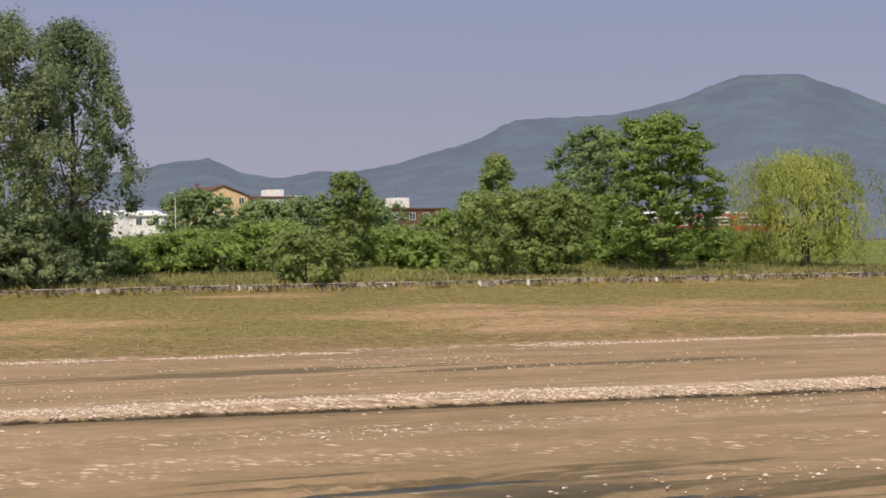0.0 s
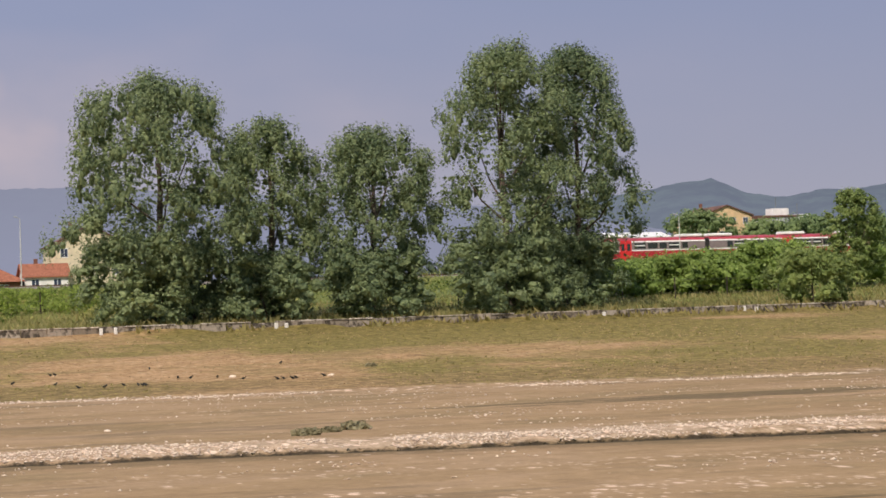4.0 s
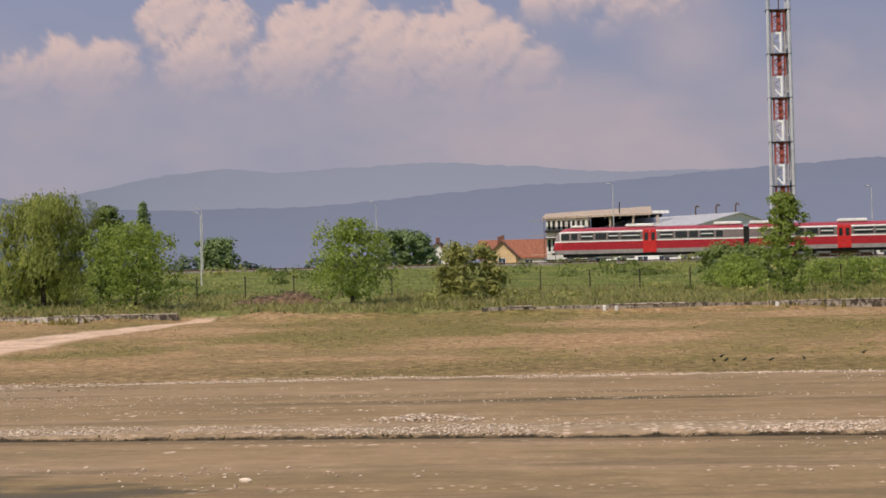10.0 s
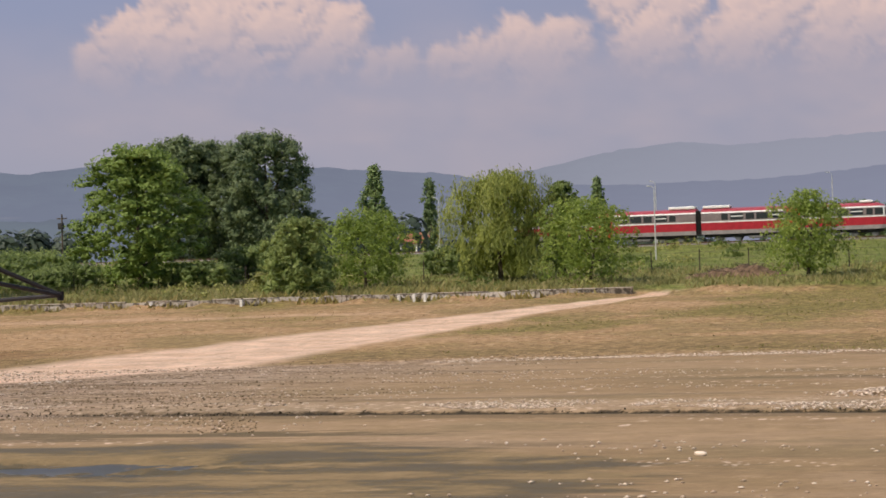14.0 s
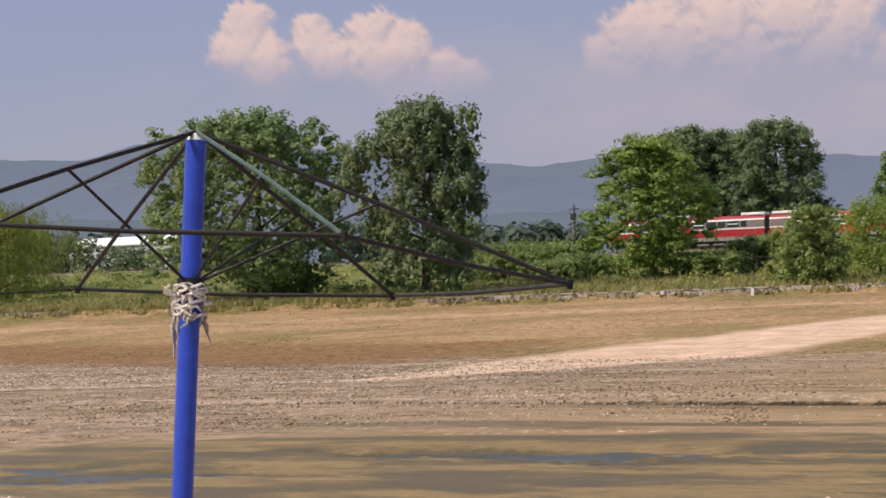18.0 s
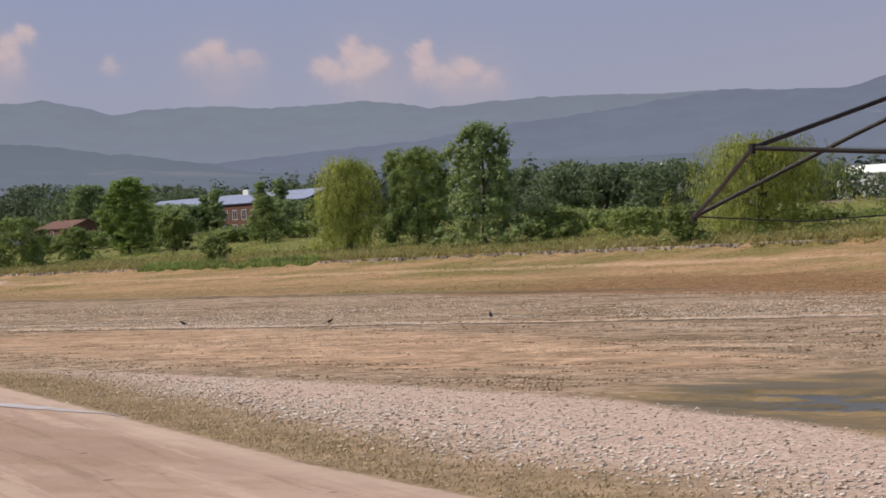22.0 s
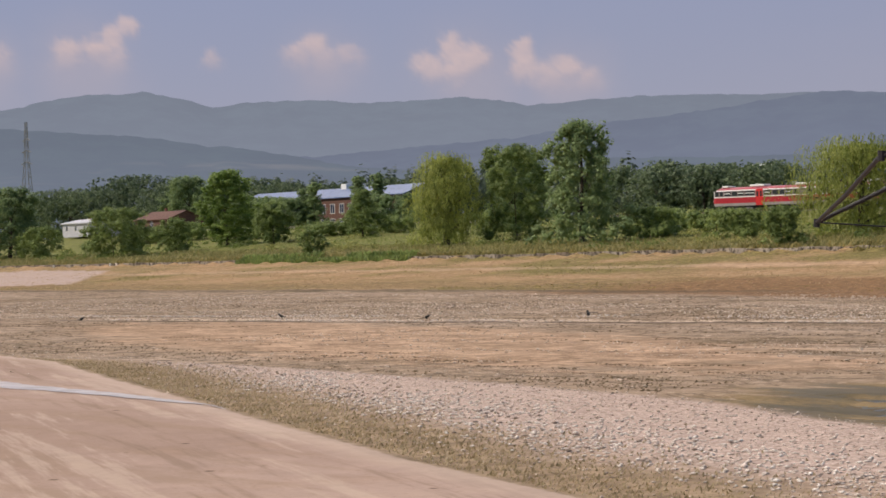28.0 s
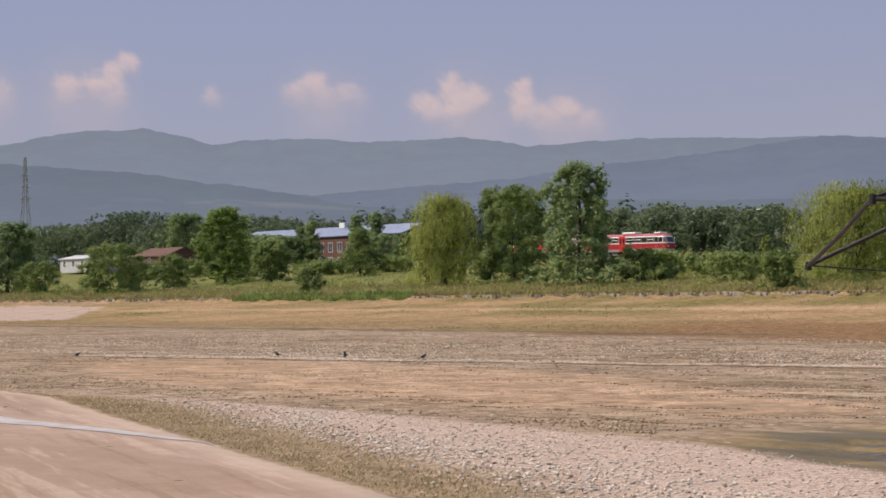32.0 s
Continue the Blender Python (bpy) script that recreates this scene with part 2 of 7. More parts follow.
def lay(x, y):
    """Height of the ground, without its small unevenness."""
    ys = np.interp(x, SHORE_X, SHORE_Y)
    b = np.clip((y - ys) / (WALL_Y - ys), 0, 1)
    z = 2.7 * (0.75 * b + 0.25 * b * b)
    z = np.where(y > WALL_Y, np.interp(y, BACK_Y, BACK_Z), z)
    z = z + np.clip((y - 200) / 50, 0, 1) * np.interp(-x, (50, 145, 305, 450), (0, 0.15, 1.2, 2.2)) * (y < 900)
    return np.where(y < 24, 1.4 * np.clip((16 - np.hypot(x, np.maximum(y, 0))) / 14, 0, 1), z)


def uneven(x, y):
    """Small relief: ditch, gravel berm, clods and pools."""
    d = y - ditch_y(x)
    along = np.clip((x + 48) / 14, 0, 1) * np.clip((70 - x) / 20, 0, 1)
    notch = 1 - 0.9 * np.exp(-((x - 13.2 - 0.25 * d) / 0.9) ** 2)
    lump = 0.6 + 0.8 * fbm(x * 0.35, y * 0.5, 3, 5)
    z = along * (0.3 + 0.7 * np.clip((x + 14) / 22, 0, 1)) * notch * 0.11 * lump * np.clip(d / 1.2, 0, 1) * np.clip((7.5 - d) / 5.0, 0, 1)
    z = z - 0.2 * np.exp(-((d + 0.45) / 0.4) ** 2) * np.clip((x + 60) / 15, 0, 1)
    z = z + np.where(y < 60, 0.06, 0.14) * (fbm(x * 0.12, y * 0.3, 3, 11) - 0.5)
    far = np.clip((y - 85) / 30, 0, 1) * (1 - 0.8 * np.exp(-((y - WALL_Y) / 5) ** 2))
    z = z + far * (0.25 * (fbm(x * 0.25, y * 0.25, 4, 3) - 0.5) + 0.12 * (fbm(x * 1.1, y * 1.1, 2, 8) - 0.5))
    z = z + np.clip((y - 168) / 8, 0, 1) * 0.5 * (fbm(x * 0.3, y * 0.3, 4, 21) - 0.5)
    ry = np.interp(y, ROAD_Y, ROAD_X)
    z = z - 0.15 * np.exp(-((x - ry) / np.interp(y, ROAD_Y, ROAD_W)) ** 2) * (y > 95) * (y < 178)
    z = z + 0.07 * np.clip((np.interp(x, RAMP_X, RAMP_Y) - y) / 0.25 + 0.3, 0, 1) * (y < 60) * (x < 0)
    for px, py, rx, ry in POOLS:
        z = z - 0.16 * np.clip(1.1 - np.hypot((x - px) / rx, (y - py) / ry) - (2.6 if px > 0 else 1.9) * (fbm(x * 0.3, y * 1.6, 4, 44) - 0.5), 0, 0.6) / 0.6
    return z


def ground_z(x, y):
    return float(lay(np.float64(x), np.float64(y)) + uneven(np.float64(x), np.float64(y)))


turns = np.concatenate([np.arange(-180, -75, 5.0), np.arange(-75, -45, 1.0), np.arange(-45, 68, 0.35), np.arange(68, 100, 1.0), np.arange(100, 180, 5.0)])
rings = np.concatenate([[0.05, 2, 5, 8, 11], np.geomspace(13, 40, 100), np.arange(40.3, 75, 0.34), np.geomspace(75.2, 420, 125), np.geomspace(440, 4700, 30)])
RR, TT = np.meshgrid(rings, np.radians(turns), indexing="ij")
GX, GY = -RR * np.sin(TT), RR * np.cos(TT)
GZ = lay(GX, GY) + uneven(GX, GY)
nr, ntu = GX.shape
idx = np.arange(nr * ntu).reshape(nr, ntu)
nxt = np.roll(idx, -1, axis=1)
fc = np.stack([idx[:-1], idx[1:], nxt[1:], nxt[:-1]], -1).reshape(-1, 4)
gm = bpy.data.meshes.new("ground")
gm.vertices.add(nr * ntu)
gm.vertices.foreach_set("co", np.stack([GX, GY, GZ], -1).astype(np.float32).ravel())
gm.loops.add(fc.size)
gm.loops.foreach_set("vertex_index", fc[:, ::-1].astype(np.int32).ravel())
gm.polygons.add(len(fc))
gm.polygons.foreach_set("loop_start", np.arange(0, fc.size, 4, dtype=np.int32))
gm.polygons.foreach_set("use_smooth", np.ones(len(fc), dtype=bool))
gm.update(calc_edges=True)


def zone(name, values):
    a = gm.attributes.new(name, "FLOAT", "POINT")
    a.data.foreach_set("value", np.asarray(values, dtype=np.float32).ravel())


zone("shore", GY - np.interp(GX, SHORE_X, SHORE_Y))
zone("back", GY - WALL_Y)
zone("ditch", np.clip(GY - ditch_y(GX), -40, 40))
zone("gravel", np.where(GY < 80, np.interp(GX, GRAVEL_X, GRAVEL_Y) - GY, -40) - 60 * (GX > 20))
zone("ramp", np.interp(GX, RAMP_X, RAMP_Y) - GY)
zone("road", np.abs(GX - np.interp(GY, ROAD_Y, ROAD_X)) / np.interp(GY, ROAD_Y, ROAD_W) + 9 * ((GY < 72) | (GY > 178)))
zone("left", GX)


def weediness(x, y):
    """Where green weeds grow on the bank: patches, thicker below the wall and at the foot."""
    ys = np.interp(x, SHORE_X, SHORE_Y)
    up = (y - ys) / (WALL_Y - ys)
    lush = np.interp(x, (-90, -30, 5, 30, 160), (-0.09, -0.08, -0.06, 0.06, 0.06))
    return 0.8 * fbm(x * 0.09, y * 0.07, 4, 131) + (0.2 + 1.5 * lush) * np.exp(-((up - 0.76) / 0.2) ** 2) + 0.13 * np.exp(-((up - 0.97) / 0.04) ** 2) + 0.14 * np.exp(-((up - 0.1) / 0.07) ** 2) + np.minimum(lush, 0) - 0.48


zone("weed", np.clip(weediness(GX, GY), -1, 1))
zone("line", np.clip(GY - strand_y(GX), -30, 30))
zone("sandy", 1.0 - np.hypot((GX + 68) / 34, (GY - 47 - 0.22 * (GX + 68) * -1) / 9.5))
wet = np.full(GX.shape, -2.0)
for px, py, rx, ry in POOLS:
    wet = np.maximum(wet, 1.0 - np.hypot((GX - px) / (rx * 1.5 + 2), (GY - py) / (ry * 1.5 + 1.5)))
for px, py, rx, ry in ((33, 70.5, 9, 1.8), (44, 66, 7, 1.2), (-2, 73, 6, 1.2), (-24, 46, 9, 1.0), (-38, 44, 8, 1.2)):   # damp patches without water
    wet = np.maximum(wet, 1.15 - np.hypot((GX - px) / (rx * 1.5), (GY - py) / (ry * 1.5)))
zone("wet", wet)
zone("lagoon", np.maximum(1 - np.hypot((GX + 20.5) / 14.5, (GY - 34.8) / 9.0), 0.4 - np.hypot((GX - 17) / 6, (GY - 26.5) / 3.2)))
zone("apron", np.where((GY > 129) & (GY < 159), np.clip(-66.5 - 1.43 * GY - GX, -30, 30), -30))
zone("path", np.clip(GY - 148.5 + 0.0 * GX, -30, 30))
ground = tagged(new("ground", gm), "drained lake bed of tan mud and pale gravel with a grassy bank", "ground", kind="structure")

g = Mat("ground", 0.92, 0, 0.15)
co = g.coords()
flat = g.coords((1, 1, 0))
n_big = g.noise(g.coords((0.03, 0.08, 0)), 1.0, 5, 0.6)
n_mid = g.noise(g.coords((0.22, 0.4, 0)), 1.0, 5, 0.65)
n_fine = g.noise(g.coords((1, 0.8, 0)), 1.5, 6, 0.78)
n_grain = g.noise(g.coords((1, 0.8, 0)), 6.5, 4, 0.8)
wob = g.math("MULTIPLY", g.math("SUBTRACT", n_mid, 0.5), 10.0)
shore, back, ditch, gravel, ramp, road, left = (g.attr(k) for k in ("shore", "back", "ditch", "gravel", "ramp", "road", "left"))
n_band = g.noise(g.coords((0.022, 0.15, 0)), 1.0, 5, 0.62)
n_streak = g.noise(g.coords((0.06, 0.4, 0)), 1.0, 5, 0.7)
n_clod = g.noise(g.coords((0.6, 0.45, 0)), 1.0, 5, 0.75)


def over(fac, amount, colour, mask=None):
    """Lays a colour over what is there, by a share and an optional mask."""
    f = g.math("MULTIPLY", fac, amount)
    return g.mix(f if mask is None else g.math("MULTIPLY", f, mask), col, colour)


def band(v, a, b, c, d):
    """One between b and c, fading to nothing at a and d."""
    return g.math("MULTIPLY", g.step(v, a, b), g.step(v, d, c))


# mud of the lake bed: pinkish tan with brown and olive crusts
col = g.mix(g.step(n_big, 0.36, 0.64), (0.30, 0.212, 0.117), (0.365, 0.26, 0.153))
col = over(g.step(n_band, 0.5, 0.6), 0.4, (0.415, 0.30, 0.195))
col = over(g.step(n_streak, 0.58, 0.66), 0.3, (0.19, 0.135, 0.07))
col = over(g.step(n_mid, 0.5, 0.66), 0.35, (0.27, 0.195, 0.10))
col = over(g.step(n_fine, 0.56, 0.64), 0.3, (0.47, 0.345, 0.235))
col = over(g.step(n_grain, 0.55, 0.66), 0.45, (0.2, 0.145, 0.085))
# smooth dark films where the silt dried last
n_slick = g.noise(g.coords((0.05, 0.22, 0)), 1.0, 4, 0.6)
col = over(g.step(n_slick, 0.56, 0.64), 0.55, (0.175, 0.135, 0.085))
n_mud = g.noise(g.coords((0.11, 0.17, 0)), 1.0, 6, 0.7)
col = over(g.step(n_mud, 0.5, 0.6), 0.5, (0.225, 0.175, 0.095))
col = over(g.step(n_mud, 0.46, 0.36), 0.4, (0.42, 0.305, 0.20))
# pale stones: specks that gather in drifts and in lines along the ditch
stone = g.mix(g.step(n_grain, 0.35, 0.65), (0.54, 0.41, 0.31), (0.84, 0.69, 0.55))
drift = g.step(g.noise(g.coords((0.05, 0.42, 0)), 1.0, 4, 0.6), 0.565, 0.62)
rows = g.math("ADD", band(g.math("ADD", ditch, g.math("MULTIPLY", wob, 0.45)), -10.0, -8.4, -7.4, -6.0), band(g.math("ADD", ditch, g.math("MULTIPLY", wob, 0.45)), -17.5, -15.8, -15.0, -13.4))
drift = g.math("MAXIMUM", drift, g.math("MULTIPLY", rows, g.step(left, 2.0, 12.0)))
dots = g.math("MAXIMUM", g.specks(2.6, 1.4, 0.35, 0.36), g.specks(5.5, 3.0, 0.4, 0.38))
col = over(dots, 0.9, stone, drift)
col = over(g.specks(2.0, 0.6, 0.012, 0.3), 0.85, stone)
berm = g.math("MULTIPLY", g.step(ditch, 0.0, 0.5), g.step(g.math("ADD", ditch, g.math("MULTIPLY", wob, 0.45)), 5.4, 3.4))
berm = g.math("MULTIPLY", berm, g.math("ADD", g.math("MULTIPLY", g.step(g.math("ADD", left, wob), -44.0, -22.0), 0.45), g.math("MULTIPLY", g.step(g.math("ADD", left, wob), -8.0, 12.0), 0.55)))
dense = g.step(g.math("ADD", n_fine, g.math("MULTIPLY", n_mid, 0.5)), 0.52, 0.78)
col = over(berm, 0.4, stone, dense)
col = over(g.specks(3.6, 2.0, 0.6, 0.46), 0.95, (0.86, 0.70, 0.565), berm)
col = over(g.specks(4.4, 2.4, 0.25, 0.42), 0.8, (0.17, 0.125, 0.085), berm)
edge = g.math("ADD", shore, g.math("MULTIPLY", wob, 0.8))
shoreline = band(edge, -2.6, -0.6, 0.2, 2.0)
col = over(g.specks(2.2, 0.9, 0.7, 0.5), 0.95, stone, shoreline)
# dark line along the ditch at the foot of the stones
rag = g.math("MULTIPLY", g.math("SUBTRACT", n_fine, 0.5), 1.6)
dl = g.step(g.math("ABSOLUTE", g.math("ADD", g.math("ADD", ditch, 0.75), rag)), 1.05, 0.7)
col = over(dl, 0.93, (0.032, 0.026, 0.016), g.step(left, -62.0, -45.0))
col = over(g.step(g.math("ABSOLUTE", g.math("ADD", g.math("ADD", ditch, 2.2), g.math("MULTIPLY", rag, 3.0))), 1.0, 0.5), 0.5, (0.13, 0.095, 0.05), g.step(left, -62.0, -45.0))
# damp olive mud round the puddles
damp_n = g.noise(g.coords((0.15, 0.85, 0)), 1.0, 6, 0.72)
damp = g.step(g.math("ADD", g.attr("wet"), g.math("MULTIPLY", g.math("SUBTRACT", damp_n, 0.5), 3.6)), 0.3, 0.6)
col = over(damp, 0.7, (0.085, 0.072, 0.038))
# thin film of water that lies in streaks over the silt
lag = g.attr("lagoon")
n_film = g.noise(g.coords((0.2, 0.42, 0)), 1.0, 7, 0.74)
silted = g.step(g.math("ADD", lag, g.math("MULTIPLY", g.math("SUBTRACT", damp_n, 0.5), 0.8)), 0.02, 0.14)
col = over(silted, 0.85, g.mix(g.step(n_film, 0.42, 0.56), (0.27, 0.20, 0.105), (0.085, 0.072, 0.036)))
film = g.math("MULTIPLY", silted, g.step(n_film, 0.44, 0.54))
# rough flats of silt and pebbles further left, with an orange sand tongue
flats = g.math("MULTIPLY", g.step(g.math("ADD", left, wob), -20.0, -38.0), g.math("SUBTRACT", 1.0, silted))
n_crack = g.noise(g.coords((0.16, 0.3, 0)), 1.0, 6, 0.74)
cracks = band(n_crack, 0.47, 0.49, 0.505, 0.525)
n_patch = g.noise(g.coords((0.07, 0.11, 0)), 1.0, 5, 0.66)
silt = g.mix(g.step(n_fine, 0.36, 0.64), (0.27, 0.20, 0.135), (0.42, 0.32, 0.24))
silt = g.mix(g.math("MULTIPLY", g.step(n_patch, 0.5, 0.6), 0.7), silt, (0.49, 0.385, 0.30))
silt = g.mix(g.math("MULTIPLY", g.step(n_patch, 0.46, 0.38), 0.65), silt, (0.19, 0.135, 0.08))
col = over(flats, 0.85, silt)
col = over(cracks, 0.75, (0.10, 0.072, 0.042), flats)
col = over(g.specks(3.2, 2.2, 0.4, 0.42), 0.8, stone, g.math("MULTIPLY", flats, g.step(n_mid, 0.46, 0.58)))
tongue = g.step(g.math("ADD", g.attr("sandy"), g.math("MULTIPLY", wob, 0.12)), 0.0, 0.3)
col = over(tongue, 0.75, g.mix(g.step(n_clod, 0.35, 0.62), (0.42, 0.285, 0.185), (0.56, 0.39, 0.265)))
col = over(cracks, 0.5, (0.20, 0.125, 0.07), tongue)
strand = band(g.math("ADD", left, wob), -112.0, -104.0, -60.0, -48.0)
col = over(band(g.math("ADD", g.attr("line"), rag), -1.6, -0.8, 2.0, 3.4), 0.8, stone, g.math("MULTIPLY", strand, g.step(n_fine, 0.42, 0.55)))
col = over(g.step(g.math("ABSOLUTE", g.math("ADD", g.math("ADD", g.attr("line"), 1.2), g.math("MULTIPLY", rag, 0.8))), 0.8, 0.45), 0.85, (0.07, 0.05, 0.032), strand)
col = over(g.specks(0.8, 0.3, 0.3, 0.36), 0.75, (0.12, 0.088, 0.05), g.math("MULTIPLY", g.step(n_mid, 0.5, 0.6), g.step(left, -26.0, -42.0)))
# pebble beach and the weeds along the ramp
pebble = g.mix(g.step(n_grain, 0.36, 0.64), (0.37, 0.275, 0.225), (0.63, 0.50, 0.43))
pebble = g.mix(g.specks(15.0, 9.0, 0.45, 0.42), pebble, (0.74, 0.62, 0.55))
pebble = g.mix(g.specks(14.0, 8.0, 0.3, 0.42), pebble, (0.22, 0.165, 0.125))
beach = g.step(g.math("ADD", gravel, g.math("MULTIPLY", wob, 0.12)), -0.3, 0.5)
col = over(beach, 1.0, pebble)
weedy = g.step(g.math("ADD", ramp, g.math("MULTIPLY", wob, 0.4)), -4.6, -1.6)
col = over(weedy, 0.9, g.mix(g.step(n_fine, 0.4, 0.6), (0.21, 0.15, 0.085), (0.37, 0.275, 0.17)), beach)
sand = g.mix(g.step(n_big, 0.35, 0.65), (0.385, 0.275, 0.22), (0.52, 0.39, 0.325))
n_wash = g.noise(g.coords((0.12, 0.9, 0)), 1.0, 5, 0.6)
sand = g.mix(g.math("MULTIPLY", g.step(n_wash, 0.5, 0.62), 0.5), sand, (0.35, 0.25, 0.18))
sand = g.mix(g.math("MULTIPLY", g.step(n_mid, 0.55, 0.7), 0.4), sand, (0.36, 0.245, 0.165))
sand = g.mix(g.math("MULTIPLY", g.step(g.math("ADD", ramp, g.math("MULTIPLY", wob, 0.3)), 3.0, 8.0), 0.5), sand, (0.34, 0.24, 0.175))
sand = g.mix(g.math("MULTIPLY", g.step(n_grain, 0.54, 0.66), 0.5), sand, (0.24, 0.165, 0.11))
turned = g.node("ShaderNodeMapping", Vector=g.coords())
turned.inputs["Rotation"].default_value = (0, 0, radians(19))
drawn = g.node("ShaderNodeMapping", Vector=turned.outputs[0])
drawn.inputs["Scale"].default_value = (0.05, 0.8, 0)
n_drawn = g.noise(drawn.outputs[0], 1.0, 6, 0.7)
sand = g.mix(g.math("MULTIPLY", g.step(n_drawn, 0.52, 0.6), 0.6), sand, (0.56, 0.44, 0.36))
sand = g.mix(g.math("MULTIPLY", g.step(n_drawn, 0.46, 0.38), 0.65), sand, (0.27, 0.19, 0.14))
sand = g.mix(g.specks(1.6, 1.6, 0.1, 0.16), sand, (0.12, 0.08, 0.05))
sand = g.mix(g.math("MULTIPLY", g.step(ramp, 1.3, 0.3), 0.6), sand, (0.60, 0.475, 0.395))
col = over(g.step(g.math("ADD", ramp, g.math("MULTIPLY", wob, 0.05)), -0.1, 0.25), 1.0, sand)
# bank: pinkish straw, green towards the wall, olive and red-brown bands at its foot
bank = g.step(g.math("ADD", shore, g.math("MULTIPLY", wob, 0.5)), 0.5, 3.0)
lake = col
col = g.mix(g.step(n_fine, 0.34, 0.66), (0.335, 0.212, 0.108), (0.49, 0.335, 0.185))
col = over(g.step(n_clod, 0.52, 0.64), 0.55, (0.22, 0.145, 0.08))
col = over(g.step(n_grain, 0.52, 0.62), 0.5, (0.185, 0.125, 0.07))
col = over(g.specks(2.0, 1.0, 0.35, 0.4), 0.7, (0.56, 0.42, 0.27))
olive = g.mix(g.step(n_fine, 0.38, 0.62), (0.13, 0.118, 0.034), (0.24, 0.205, 0.067))
col = over(g.specks(3.0, 1.7, 0.3, 0.42), 0.6, (0.17, 0.115, 0.06))
col = over(g.step(n_patch, 0.48, 0.58), 0.65, (0.235, 0.182, 0.08))
col = over(g.step(n_patch, 0.45, 0.36), 0.45, (0.47, 0.33, 0.20))
green = g.step(g.math("ADD", g.attr("weed"), g.math("MULTIPLY", g.math("SUBTRACT", n_clod, 0.5), 0.5)), -0.13, 0.11)
col = over(green, 0.88, olive)
low = band(g.math("ADD", shore, wob), 1.0, 4.0, 9.0, 16.0)
col = over(low, 0.7, g.mix(g.step(n_fine, 0.4, 0.6), (0.165, 0.118, 0.052), (0.30, 0.215, 0.105)))
bank_col = col
col = g.mix(bank, lake, bank_col)
foot = g.math("MULTIPLY", band(g.math("ADD", shore, g.math("MULTIPLY", wob, 0.7)), -9.0, -4.0, 13.0, 20.0), band(g.math("ADD", left, wob), -150.0, -125.0, -64.0, -52.0))
col = over(foot, 0.9, g.mix(g.step(n_fine, 0.36, 0.64), (0.17, 0.095, 0.045), (0.29, 0.17, 0.082)))
col = over(band(edge, -3.4, -1.4, 0.4, 2.2), 0.75, (0.115, 0.085, 0.05), g.step(g.math("ADD", left, wob), -100.0, -118.0))
# paved apron and the path along the top of the bank
slab = g.step(g.attr("apron"), 0.0, 3.0)
path = g.math("MULTIPLY", g.step(g.math("ABSOLUTE", g.math("ADD", g.attr("path"), g.math("MULTIPLY", wob, 0.3))), 2.6, 1.0), g.step(g.math("ADD", left, wob), -46.0, -52.0))
col = over(path, 0.5, (0.56, 0.40, 0.28), g.step(n_clod, 0.3, 0.5))
col = over(slab, 0.9, g.mix(g.step(n_fine, 0.35, 0.65), (0.44, 0.345, 0.30), (0.54, 0.43, 0.385)))
# dirt road, beaten flat, with stony edges
dirt = g.mix(g.step(n_mid, 0.3, 0.7), (0.63, 0.445, 0.325), (0.81, 0.62, 0.485))
dirt = g.mix(g.math("MULTIPLY", g.step(n_fine, 0.5, 0.62), 0.5), dirt, (0.42, 0.29, 0.20))
col = over(g.step(g.math("ADD", road, g.math("MULTIPLY", g.math("ADD", wob, g.math("MULTIPLY", rag, 3.0)), 0.05)), 1.2, 0.8), 0.92, dirt)
# grass behind the wall
grass = g.mix(g.step(n_fine, 0.3, 0.7), (0.125, 0.15, 0.036), (0.235, 0.25, 0.075))
grass = g.mix(g.math("MULTIPLY", g.step(left, -110.0, -170.0), 0.75), grass, (0.25, 0.205, 0.085))
grass = g.mix(g.math("MULTIPLY", g.step(n_mid, 0.5, 0.68), 0.6), grass, (0.31, 0.26, 0.12))
grass = g.mix(g.math("MULTIPLY", g.step(n_grain, 0.54, 0.62), 0.5), grass, (0.09, 0.085, 0.03))
grass = g.mix(g.math("MULTIPLY", g.step(back, 18.0, 34.0), 0.55), grass, (0.12, 0.16, 0.036))
grass = g.mix(g.math("MULTIPLY", g.step(g.math("ADD", n_mid, g.math("MULTIPLY", n_clod, 0.5)), 0.74, 0.86), g.math("MULTIPLY", g.step(back, 10.0, 24.0), 0.6)), grass, (0.27, 0.285, 0.07))
grass = g.mix(g.math("MULTIPLY", g.step(n_clod, 0.55, 0.66), 0.5), grass, (0.075, 0.105, 0.026))
col = over(g.step(g.math("ADD", back, g.math("MULTIPLY", wob, 0.3)), 0.0, 1.5), 1.0, grass)
# grain and clods over all of it
tone = g.math("ADD", g.math("MULTIPLY", g.math("SUBTRACT", n_fine, 0.5), 1.5), g.math("ADD", g.math("MULTIPLY", g.math("SUBTRACT", n_clod, 0.5), 1.2), g.math("MULTIPLY", g.math("SUBTRACT", n_grain, 0.5), 1.2)))
shade = g.t.nodes.new("ShaderNodeVectorMath")
shade.operation = "SCALE"
g.put(shade, 0, col)
near = g.math("MAXIMUM", g.math("MAXIMUM", g.math("MULTIPLY", beach, 0.75), g.math("MULTIPLY", slab, 0.85)), g.math("MULTIPLY", g.step(ramp, -0.1, 0.25), 0.2))
film = g.math("MULTIPLY", film, g.math("SUBTRACT", 1.0, beach))
bed = g.math("MULTIPLY", g.math("MULTIPLY", g.step(shore, 0.0, -3.0), g.step(left, -50.0, -34.0)), 0.5)
